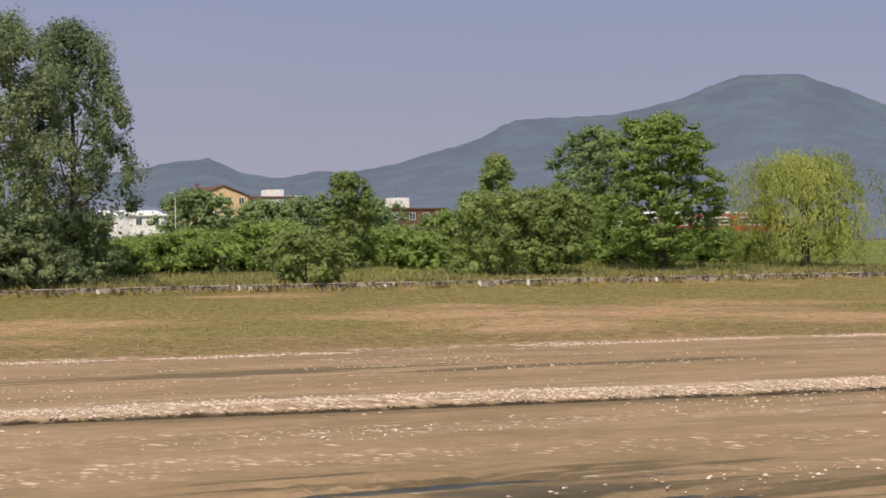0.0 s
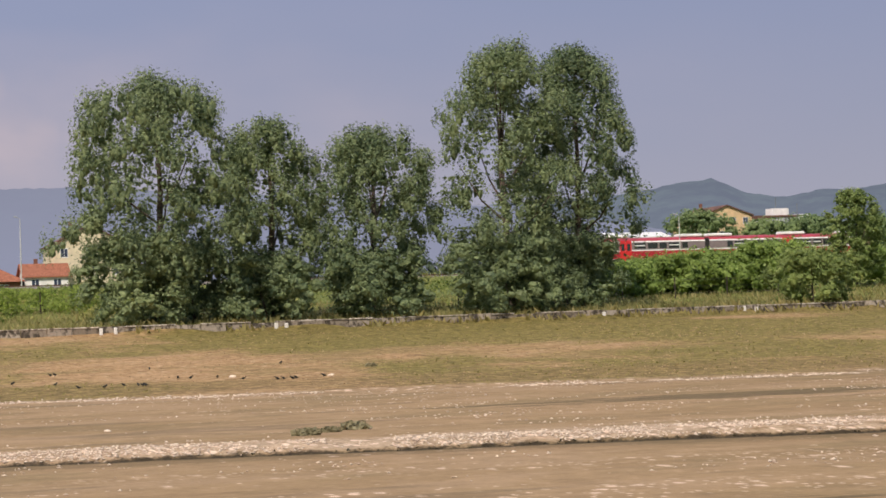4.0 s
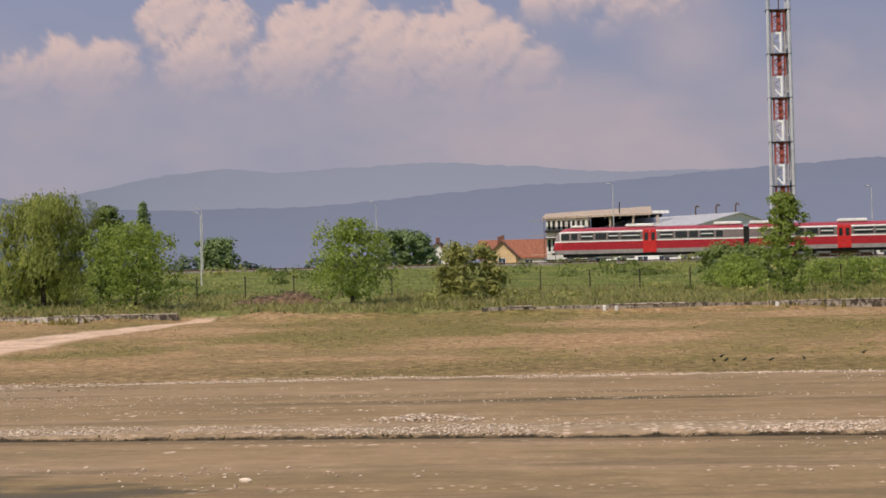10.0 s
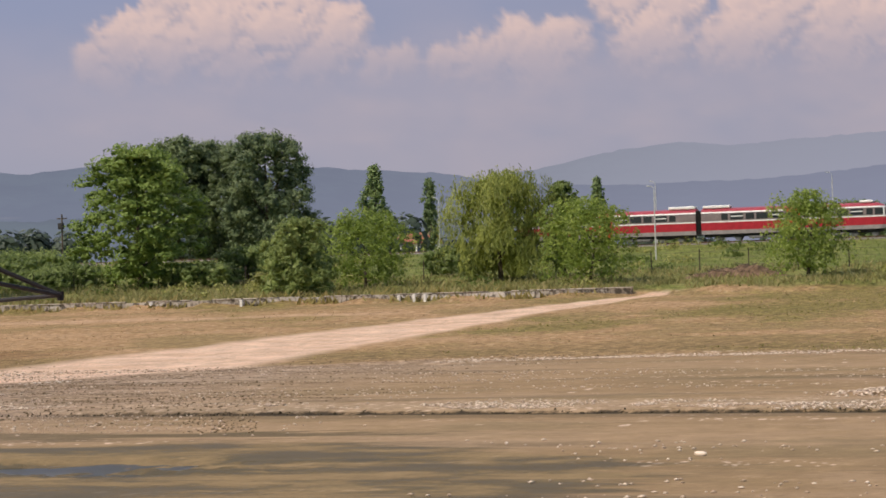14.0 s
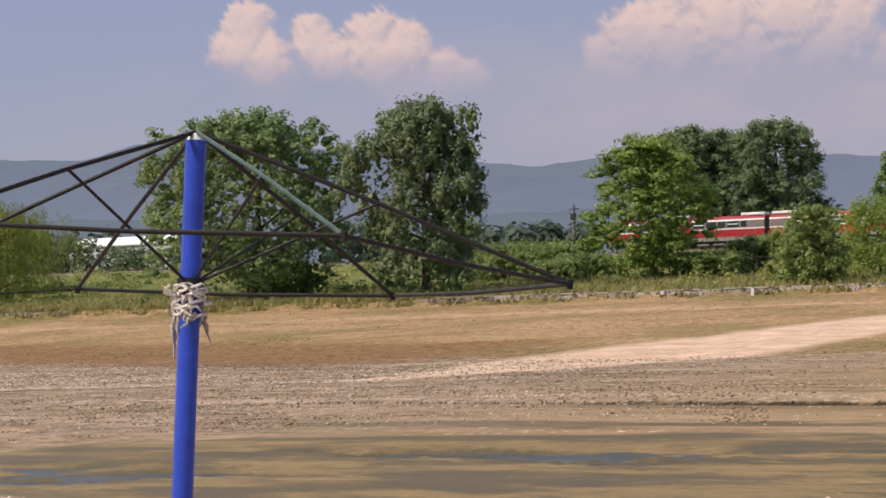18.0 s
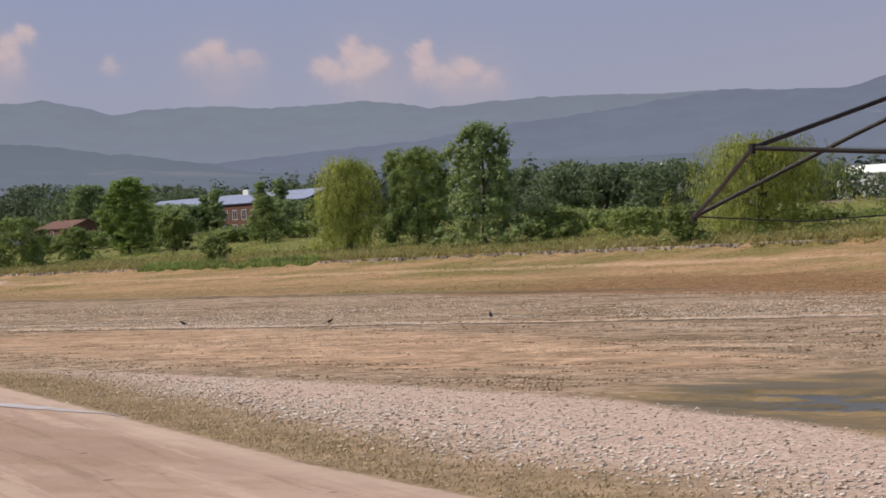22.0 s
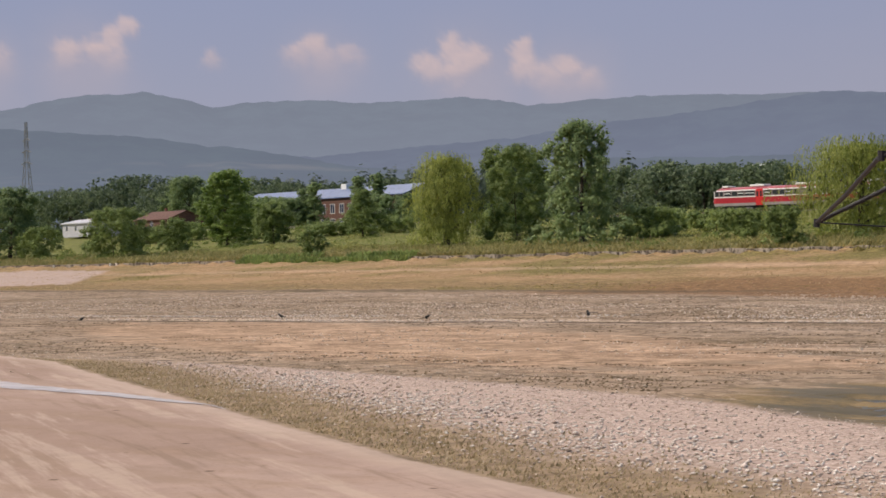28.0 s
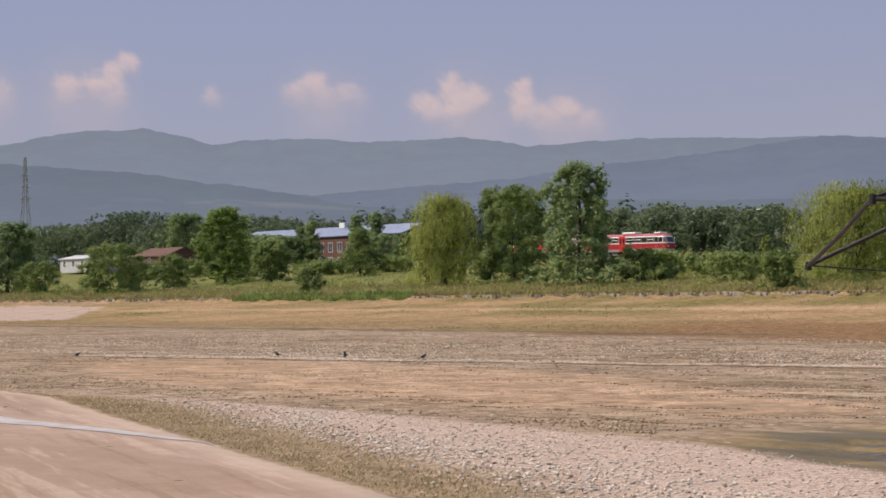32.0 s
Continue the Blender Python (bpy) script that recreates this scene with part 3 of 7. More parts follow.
calm = g.math("SUBTRACT", 1.0, g.math("MAXIMUM", g.math("MAXIMUM", near, bed), g.math("MULTIPLY", film, 0.97)))
g.put(g.b, "Roughness", g.math("SUBTRACT", 0.92, g.math("MULTIPLY", film, 0.4)))
g.put(g.b, "Specular IOR Level", g.math("SUBTRACT", 0.15, g.math("MULTIPLY", film, 0.07)))
g.put(shade, "Scale", g.math("ADD", 0.97, g.math("MULTIPLY", tone, calm)))
warm = g.t.nodes.new("ShaderNodeVectorMath")
warm.operation = "MULTIPLY"
g.put(warm, 0, shade.outputs[0])
warm.inputs[1].default_value = (1.03, 0.985, 0.955)
g.colour(warm.outputs[0])
g.bump(g.math("MULTIPLY", g.math("ADD", n_fine, g.math("MULTIPLY", n_grain, 0.6)), calm), 0.5, 0.08)
gm.materials.append(g.m)

# ---- sky backdrop and mountains ----
def shell(name, az, el, radius, label):
    """A sheet of a sphere around the lake, by turn and height in degrees."""
    A, E = np.meshgrid(np.radians(az), np.radians(el), indexing="ij")
    co3 = np.stack([-radius * np.cos(E) * np.sin(A), radius * np.cos(E) * np.cos(A), 3 + radius * np.sin(E)], -1)
    na, ne = A.shape
    ii = np.arange(na * ne).reshape(na, ne)
    ff = np.stack([ii[:-1, :-1], ii[:-1, 1:], ii[1:, 1:], ii[1:, :-1]], -1).reshape(-1, 4)
    me = bpy.data.meshes.new(name)
    me.vertices.add(na * ne)
    me.vertices.foreach_set("co", co3.astype(np.float32).ravel())
    me.loops.add(ff.size)
    me.loops.foreach_set("vertex_index", ff.astype(np.int32).ravel())
    me.polygons.add(len(ff))
    me.polygons.foreach_set("loop_start", np.arange(0, ff.size, 4, dtype=np.int32))
    me.polygons.foreach_set("use_smooth", np.ones(len(ff), dtype=bool))
    me.update(calc_edges=True)
    return tagged(new(name, me), label, "sky", kind="structure"), np.degrees(A), np.degrees(E)


# cumulus banks as (turn, height, radius) of their puffs, in degrees
CLOUD_RIGHT = [(12.0, 7.75, 0.75), (11.6, 8.5, 0.5), (10.8, 7.5, 0.7), (8.9, 7.35, 0.7), (8.3, 6.95, 0.8), (7.32, 8.0, 0.5), (7.7, 7.35, 0.75), (6.6, 7.0, 0.8), (5.5, 6.8, 0.8), (4.15, 7.45, 0.62), (4.9, 7.15, 0.65), (3.5, 6.75, 0.8), (2.7, 6.1, 0.75), (4.4, 6.2, 1.0), (6.6, 6.1, 0.9), (9.2, 6.3, 0.9), (11.3, 6.5, 0.9), (13.6, 6.55, 0.62), (15.0, 6.5, 0.66), (15.9, 6.15, 0.7), (14.4, 6.0, 0.8), (16.8, 6.1, 0.45)]
CLOUD_TOP = [(1.5, 8.4, 0.75), (0.7, 8.75, 0.8), (-0.45, 8.6, 0.85), (-1.7, 8.75, 0.75), (0.2, 8.1, 0.7), (2.3, 8.0, 0.5), (-1.0, 8.1, 0.6), (0.6, 7.2, 0.35)]
CLOUD_VEIL = [(-1.50, 6.96, 1.64), (-4.87, 5.83, 1.19), (-5.88, 4.92, 1.64), (-5.19, 6.18, 0.89), (-6.47, 4.97, 1.04), (52.0, 4.7, 1.3), (49.6, 4.5, 1.0), (62.3, 5.1, 1.2), (64.6, 5.0, 0.9), (56.0, 5.1, 0.9), (31.0, 5.8, 1.4), (34.8, 6.2, 1.1)]
CLOUD_BIG = [(23.9, 8.2, 0.72), (24.1, 7.6, 0.6), (22.7, 8.0, 0.8), (21.8, 8.0, 0.6), (20.5, 7.5, 0.65), (19.5, 7.0, 0.7), (21.2, 7.1, 1.0), (22.8, 7.0, 1.0), (25.2, 6.75, 0.72), (24.2, 6.5, 0.85), (26.0, 6.25, 0.5), (25.4, 5.9, 0.55), (22.4, 6.2, 0.9), (20.2, 6.3, 0.8), (18.0, 6.2, 0.4), (18.6, 6.0, 0.5), (27.6, 8.95, 0.4)]
CLOUD_SMALL = [(35.4, 7.4, 0.52), (35.7, 6.75, 0.55), (35.0, 6.4, 0.55), (33.7, 6.95, 0.5), (33.2, 6.5, 0.55), (32.1, 7.0, 0.55), (31.2, 6.7, 0.5), (32.0, 6.35, 0.6), (30.2, 6.1, 0.45), (29.6, 5.8, 0.4)]
CLOUD_LEFT = [(61.1, 6.2, 0.3), (61.5, 5.85, 0.34), (61.9, 5.5, 0.42), (62.7, 5.35, 0.42), (61.5, 5.2, 0.45), (64.5, 5.2, 0.45), (58.85, 5.22, 0.27), (56.2, 5.6, 0.36), (56.6, 5.3, 0.42), (55.3, 5.22, 0.38), (55.9, 5.15, 0.4)]
CLOUD_LEFT_B = [(52.7, 5.45, 0.38), (52.1, 5.15, 0.45), (53.3, 5.0, 0.42), (52.6, 4.9, 0.5), (50.8, 5.33, 0.36), (50.7, 4.85, 0.42), (49.6, 4.8, 0.42), (49.1, 4.5, 0.4), (50.1, 4.5, 0.5)]
SKY_LOW, SKY_HIGH = (0.40, 0.395, 0.475), (0.29, 0.335, 0.505)
CLOUD_LIT, CLOUD_SHADE = (0.84, 0.62, 0.57), (0.46, 0.415, 0.49)


def cloud_field(A, E):
    """Cover and brightness of the cumulus clouds over the sky sheet."""
    f1, f2 = fbm(A * 1.3, E * 1.3, 5, 41) - 0.5, fbm(A * 1.3, E * 1.3, 5, 57) - 0.5
    wx, wy = A + 0.5 * f1, E + 0.5 * f2
    billow = 1 - np.abs(2 * fbm(A * 2.6, E * 2.6, 3, 83) - 1) * 2.2
    fine = 1 - np.abs(2 * fbm(A * 6.5, E * 6.5, 3, 87) - 1) * 2.2
    cover, swell, rising = np.zeros(A.shape), np.zeros(A.shape), np.zeros(A.shape)
    for bank, dense in ((CLOUD_RIGHT, 0.97), (CLOUD_TOP, 0.95), (CLOUD_BIG, 1.0), (CLOUD_SMALL, 0.95), (CLOUD_LEFT, 0.66), (CLOUD_LEFT_B, 0.66)):
        base = min(e - r for a, e, r in bank)
        peak = max(e + r for a, e, r in bank)
        rise = np.clip((E - base) / (peak - base), 0, 1)
        for a, e, r in bank:
            r = r * (1.25 if bank is CLOUD_SMALL else 1.13)
            d = np.hypot((wx - a) / r, (wy - e) / r) - 0.20 * (billow - 0.3) - 0.11 * (fine - 0.3)
            hard = 0.15 + 0.75 * (1 - rise) ** 1.5 + (0.5 if dense < 0.9 else 0.0)
            c = np.clip((1.06 + 0.3 * (1 - rise) - d) / hard, 0, 1)
            c = c * c * (3 - 2 * c) * dense * np.clip(0.05 + 2.0 * rise, 0, 1)
            hump = r * np.sqrt(np.clip(1.1 - d * d, 0, 1))
            rising = np.where(c > cover, rise, rising)
            swell = np.maximum(swell, hump)
            cover = np.maximum(cover, c)
    swell = swell + 0.04 * billow + 0.006 * fine
    ga, ge = np.gradient(swell, A[:, 0], axis=0), np.gradient(swell, E[0], axis=1)
    n = np.sqrt(ga * ga + ge * ge + 1)
    facing = (0.25 * -ga + 0.62 * -ge + 0.62) / n
    lit = np.clip(0.16 + 0.86 * facing, 0, 1) * np.clip(0.3 + 1.25 * rising, 0, 1)
    veil = 0.75 * np.exp(-((A - 8) / 22) ** 2) * np.exp(-((E - 4.6) / 3.0) ** 2) * np.clip(0.35 + 1.3 * (fbm(A * 0.25, E * 0.6, 4, 19) - 0.25), 0, 1)
    for a, e, r in CLOUD_VEIL:
        veil = np.maximum(veil, (0.6 if a < 20 else 0.34) * np.exp(-(((wx - a) / r) ** 2 + ((wy - e) / r) ** 2)))
    dim = 0.30 + 0.5 * (fbm(A * 0.6, E * 1.2, 4, 23) - 0.5)
    share = cover / (cover + veil * (1 - cover) + 1e-6)
    return np.clip(cover + veil * (1 - cover), 0, 1), np.clip(lit * share + dim * (1 - share), 0, 1)


az = np.concatenate([np.arange(-50, -9, 0.4), np.arange(-9, 38, 0.105), np.arange(38, 47, 0.3), np.arange(47, 67, 0.105), np.arange(67, 75, 0.4)])
el = np.concatenate([np.arange(-0.5, 4, 0.35), np.arange(4, 9.5, 0.1), np.arange(9.5, 26, 0.9)])
backdrop, SA, SE = shell("backdrop", az, el, 4600, "hazy violet-blue sky with lit cumulus clouds")
cloud, light = cloud_field(SA, SE)
for key, val in (("cloud", cloud), ("light", light), ("height", SE), ("turn", SA)):
    at = backdrop.data.attributes.new(key, "FLOAT", "POINT")
    at.data.foreach_set("value", np.asarray(val, dtype=np.float32).ravel())
s = Mat("sky_backdrop")
hh = s.attr("height")
sunward = s.step(s.attr("turn"), -35.0, 60.0)
low_sky = s.mix(sunward, tuple(c * 0.96 for c in SKY_LOW), tuple(c * 1.05 for c in SKY_LOW))
high_sky = s.mix(sunward, tuple(c * 0.94 for c in SKY_HIGH), tuple(c * 1.1 for c in SKY_HIGH))
tint = s.mix(s.step(hh, 0.0, 10.0), low_sky, high_sky)
puff = s.mix(s.attr("light"), CLOUD_SHADE, CLOUD_LIT)
tint = s.mix(s.attr("cloud"), tint, puff)
em = s.node("ShaderNodeEmission", Color=tint)
clear = s.node("ShaderNodeBsdfTransparent")
mx = s.node("ShaderNodeMixShader", Fac=s.step(hh, 25.0, 14.0))
s.t.links.new(clear.outputs[0], mx.inputs[1])
s.t.links.new(em.outputs[0], mx.inputs[2])
s.t.links.new(mx.outputs[0], s.t.nodes["Material Output"].inputs[0])
backdrop.data.materials.append(s.m)
backdrop.visible_shadow = False


def ridge(name, az, top, dist, depth, dark, haze, amount, label, rough=0.12, seed=0, fields=0.6, clear=0.0):
    """A mountain range: a slope that climbs to a crest of given heights (degrees) over the horizon."""
    aa = np.arange(az[0], az[-1], 0.18)
    tt = np.interp(aa, az, top) + rough * (fbm(aa * 1.3, aa * 0 + seed, 4, seed) - 0.5) + 0.05 * (fbm(aa * 9, aa * 0 + seed, 2, seed + 3) - 0.5)
    steps = np.linspace(0, 1, 26)
    A, S = np.meshgrid(np.radians(aa), steps, indexing="ij")
    D = dist + depth * S
    crest = 3 + (dist + depth) * np.tan(np.radians(tt))[:, None]
    Z = -20 + (crest + 20) * (S ** 1.15)
    Z = Z + (1 - S) * S * 90 * (fbm(np.degrees(A) * 0.7, S * 6, 4, seed + 7) - 0.5)
    co3 = np.stack([-D * np.sin(A), D * np.cos(A), Z], -1)
    na, ne = A.shape
    ii = np.arange(na * ne).reshape(na, ne)
    ff = np.stack([ii[:-1, :-1], ii[1:, :-1], ii[1:, 1:], ii[:-1, 1:]], -1).reshape(-1, 4)
    me = mesh_of(name, co3.reshape(-1, 3), ff[:, ::-1], None)
    me.materials.clear()
    for f in me.polygons:
        f.use_smooth = True
    k = Mat(name, 1.0, 0, 0)
    v = k.coords((0.004, 0.004, 0.008))
    col = k.mix(k.step(k.noise(v, 2.6, 8, 0.74), 0.4, 0.64), tuple(x * 0.7 for x in dark), tuple(x * 2.1 for x in dark))
    col = k.mix(k.step(k.noise(k.coords((0.002, 0.0005, 0.012)), 1.0, 5, 0.7), fields, fields + 0.08), col, (0.32, 0.27, 0.18))
    k.colour(col)
    at = me.attributes.new("turn", "FLOAT", "POINT")
    at.data.foreach_set("value", np.degrees(A).astype(np.float32).ravel())
    # painted haze: the slope glows in the haze colour, thicker at its foot
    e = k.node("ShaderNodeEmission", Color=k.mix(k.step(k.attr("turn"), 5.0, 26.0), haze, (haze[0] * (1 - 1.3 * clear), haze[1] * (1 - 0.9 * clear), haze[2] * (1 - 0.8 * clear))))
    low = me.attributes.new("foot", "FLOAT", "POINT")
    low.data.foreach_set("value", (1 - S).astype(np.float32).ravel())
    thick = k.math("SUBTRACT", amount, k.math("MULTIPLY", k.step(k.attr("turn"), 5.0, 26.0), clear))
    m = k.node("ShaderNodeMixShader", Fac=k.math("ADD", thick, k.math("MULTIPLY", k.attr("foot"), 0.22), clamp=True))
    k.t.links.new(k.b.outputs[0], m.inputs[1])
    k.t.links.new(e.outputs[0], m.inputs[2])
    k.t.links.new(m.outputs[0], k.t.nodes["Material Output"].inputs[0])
    me.materials.append(k.m)
    return tagged(new(name, me), label, "mountain", kind="structure")


HILLS_RIGHT = [(-60, 3.2), (-48, 4.0), (-41.9, 4.37), (-40.9, 4.8), (-39.8, 5.24), (-38.8, 5.32), (-38.2, 5.3), (-37.6, 5.1), (-36.6, 4.73), (-35.5, 4.47), (-35.0, 4.38), (-33.6, 4.35), (-32.3, 4.31), (-31.9, 4.16), (-31.5, 3.9), (-29.9, 3.43), (-28.4, 3.05), (-27.0, 3.04), (-26.1, 2.91), (-25.2, 3.0), (-24.2, 3.46), (-23.2, 3.33), (-21.7, 3.13), (-17, 2.9), (-12, 2.2), (-5, 0.8)]
HILLS_FAR = [(-26, 1.6), (-19, 2.7), (-12, 3.3), (-7.0, 3.55), (-4.3, 3.6), (-1.8, 3.6), (1.1, 3.6), (2.6, 3.8), (5.6, 3.95), (7.7, 3.85), (9.6, 3.76), (10.8, 3.87), (12.4, 3.72), (14.6, 3.26), (17, 2.9), (22, 2.7), (30, 3.0), (38, 3.6), (42.6, 4.05), (45, 4.05), (47.6, 4.13), (49.8, 3.98), (50.7, 3.96), (52.4, 4.22), (53.6, 4.12), (54.9, 4.06), (56, 4.19), (58.1, 4.17), (58.9, 4.03), (59.6, 4.25), (60.8, 4.45), (62.1, 4.42), (63.5, 4.23), (64.4, 4.03), (65.4, 4.07), (72, 4.2)]
HILLS_MID = [(-27, 1.4), (-19, 2.9), (-12, 3.5), (-7.0, 3.77), (-4.3, 3.7), (1.1, 3.32), (2.6, 3.28), (4.7, 3.17), (7.1, 2.92), (9.3, 2.81), (13.3, 2.81), (15.5, 3.0), (17.3, 3.3), (20.2, 3.5), (25.8, 3.69), (28.0, 3.48), (29.0, 3.58), (34.6, 4.26), (37.2, 4.5), (38.3, 4.35), (39.7, 3.97), (41.2, 3.98), (43, 4.1), (45.2, 3.78), (48.3, 3.45), (51, 3.1), (54, 2.9), (58, 2.6), (62, 2.3)]
FOOTHILLS = [(13, 1.6), (20, 2.05), (26, 2.3), (32, 2.25), (38, 2.4), (44, 2.45), (48, 2.5), (51, 2.45), (53, 2.2), (55.2, 2.42), (56.6, 2.72), (58.9, 3.05), (61, 3.31), (63.3, 3.5), (65.4, 3.63), (74, 3.7)]
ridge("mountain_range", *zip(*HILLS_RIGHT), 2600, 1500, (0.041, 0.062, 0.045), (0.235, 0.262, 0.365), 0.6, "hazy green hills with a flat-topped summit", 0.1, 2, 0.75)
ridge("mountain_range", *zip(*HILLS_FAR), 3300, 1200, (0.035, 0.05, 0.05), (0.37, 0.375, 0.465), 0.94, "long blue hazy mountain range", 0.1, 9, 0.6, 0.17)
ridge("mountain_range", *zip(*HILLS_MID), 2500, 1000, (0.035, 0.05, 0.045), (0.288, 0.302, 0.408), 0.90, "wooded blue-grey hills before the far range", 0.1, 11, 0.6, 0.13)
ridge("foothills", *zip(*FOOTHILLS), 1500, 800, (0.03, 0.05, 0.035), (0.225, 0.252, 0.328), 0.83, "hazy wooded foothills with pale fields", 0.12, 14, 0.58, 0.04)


# ---- trees ----
PROFILES = {   # heights along the tree and the crown's half width there, both as shares
    "poplar": ((0.05, 0.17, 0.32, 0.52, 0.72, 0.88, 1.0), (0.3, 0.66, 1.06, 1.16, 0.98, 0.56, 0.06)),
    "oval": ((0.03, 0.15, 0.3, 0.5, 0.7, 0.88, 1.0), (0.75, 0.95, 1.02, 0.95, 0.78, 0.5, 0.08)),
    "round": ((0.1, 0.2, 0.38, 0.6, 0.8, 0.92, 1.0), (0.5, 0.88, 1.0, 1.0, 0.84, 0.58, 0.12)),
    "maple": ((0.08, 0.2, 0.36, 0.55, 0.75, 0.9, 1.0), (0.35, 0.85, 1.0, 0.95, 0.82, 0.58, 0.25)),
    "tall": ((0.0, 0.12, 0.28, 0.5, 0.75, 0.92, 1.0), (1.0, 1.1, 1.0, 0.82, 0.72, 0.45, 0.1)),
    "willow": ((0.12, 0.22, 0.4, 0.6, 0.8, 0.93, 1.0), (0.7, 0.92, 1.0, 0.98, 0.85, 0.6, 0.15)),
    "bush": ((0.0, 0.15, 0.4, 0.6, 0.8, 0.93, 1.0), (0.85, 1.0, 1.0, 0.95, 0.82, 0.62, 0.25)),
    "cypress": ((0.02, 0.15, 0.4, 0.65, 0.85, 1.0), (0.6, 0.95, 1.0, 0.95, 0.7, 0.15)),
    "conical": ((0.06, 0.16, 0.35, 0.6, 0.85, 1.0), (0.7, 1.0, 0.85, 0.62, 0.32, 0.05)),
    "fir": ((0.03, 0.1, 0.35, 0.6, 0.85, 1.0), (0.8, 1.0, 0.72, 0.45, 0.2, 0.03)),
}


def clumps_for(kind, h, w, rng):
    """Lobes of a crown as (centre, radius, height), spread under an uneven outline."""
    us, rs = PROFILES[kind]
    r = w / 2
    n = {"cypress": 70, "bush": 34, "conical": 36, "fir": 44, "willow": 60, "tall": 92}.get(kind, 64)
    lean = [rng.random() * math.tau for _ in range(3)]
    out = []
    for i in range(n):
        u = us[0] + (us[-1] - us[0]) * ((i + rng.random()) / n) ** 0.9
        a = i * 2.39996 + 0.8 * rng.random()
        rough = 0.6 if kind == "round" and w > 14 else 1.0
        ragged = 1.0 + 0.17 * rough * math.sin(2 * a + lean[0] + 5 * u) + 0.15 * rough * math.sin(3 * a + lean[1] - 11 * u)
        wide = 0.98 * r * float(np.interp(u, us, rs)) * ragged
        big = (0.10 + 0.08 * rng.random()) * w * {"cypress": 1.6, "tall": 0.8}.get(kind, 1.0)
        big = min(big, 0.10 * h + 0.25 * wide + 0.15)
        d = max(0.0, wide - big * 0.8) * (0.25 + 0.75 * rng.random() ** 0.4)
        tall = 1.1 if kind in ("poplar", "oval", "cypress", "tall") else 0.8
        z = min(max(u * h, big * tall * 0.6), h - big * tall * 1.15)
        out.append(((d * math.cos(a), d * math.sin(a), z), big, big * tall))
    return out


GOLD = (1 + 5 ** 0.5) / 2
ICO = np.array([(0, a, b * GOLD) for a in (-1, 1) for b in (-1, 1)] + [(a, b * GOLD, 0) for a in (-1, 1) for b in (-1, 1)] + [(a * GOLD, 0, b) for a in (-1, 1) for b in (-1, 1)]) / math.hypot(1, GOLD)
ICO_F = np.array([f for f in ((i, j, k) for i in range(12) for j in range(i + 1, 12) for k in range(j + 1, 12))
                  if all(np.linalg.norm(ICO[a] - ICO[b]) < 1.06 for a, b in ((f[0], f[1]), (f[1], f[2]), (f[0], f[2])))])


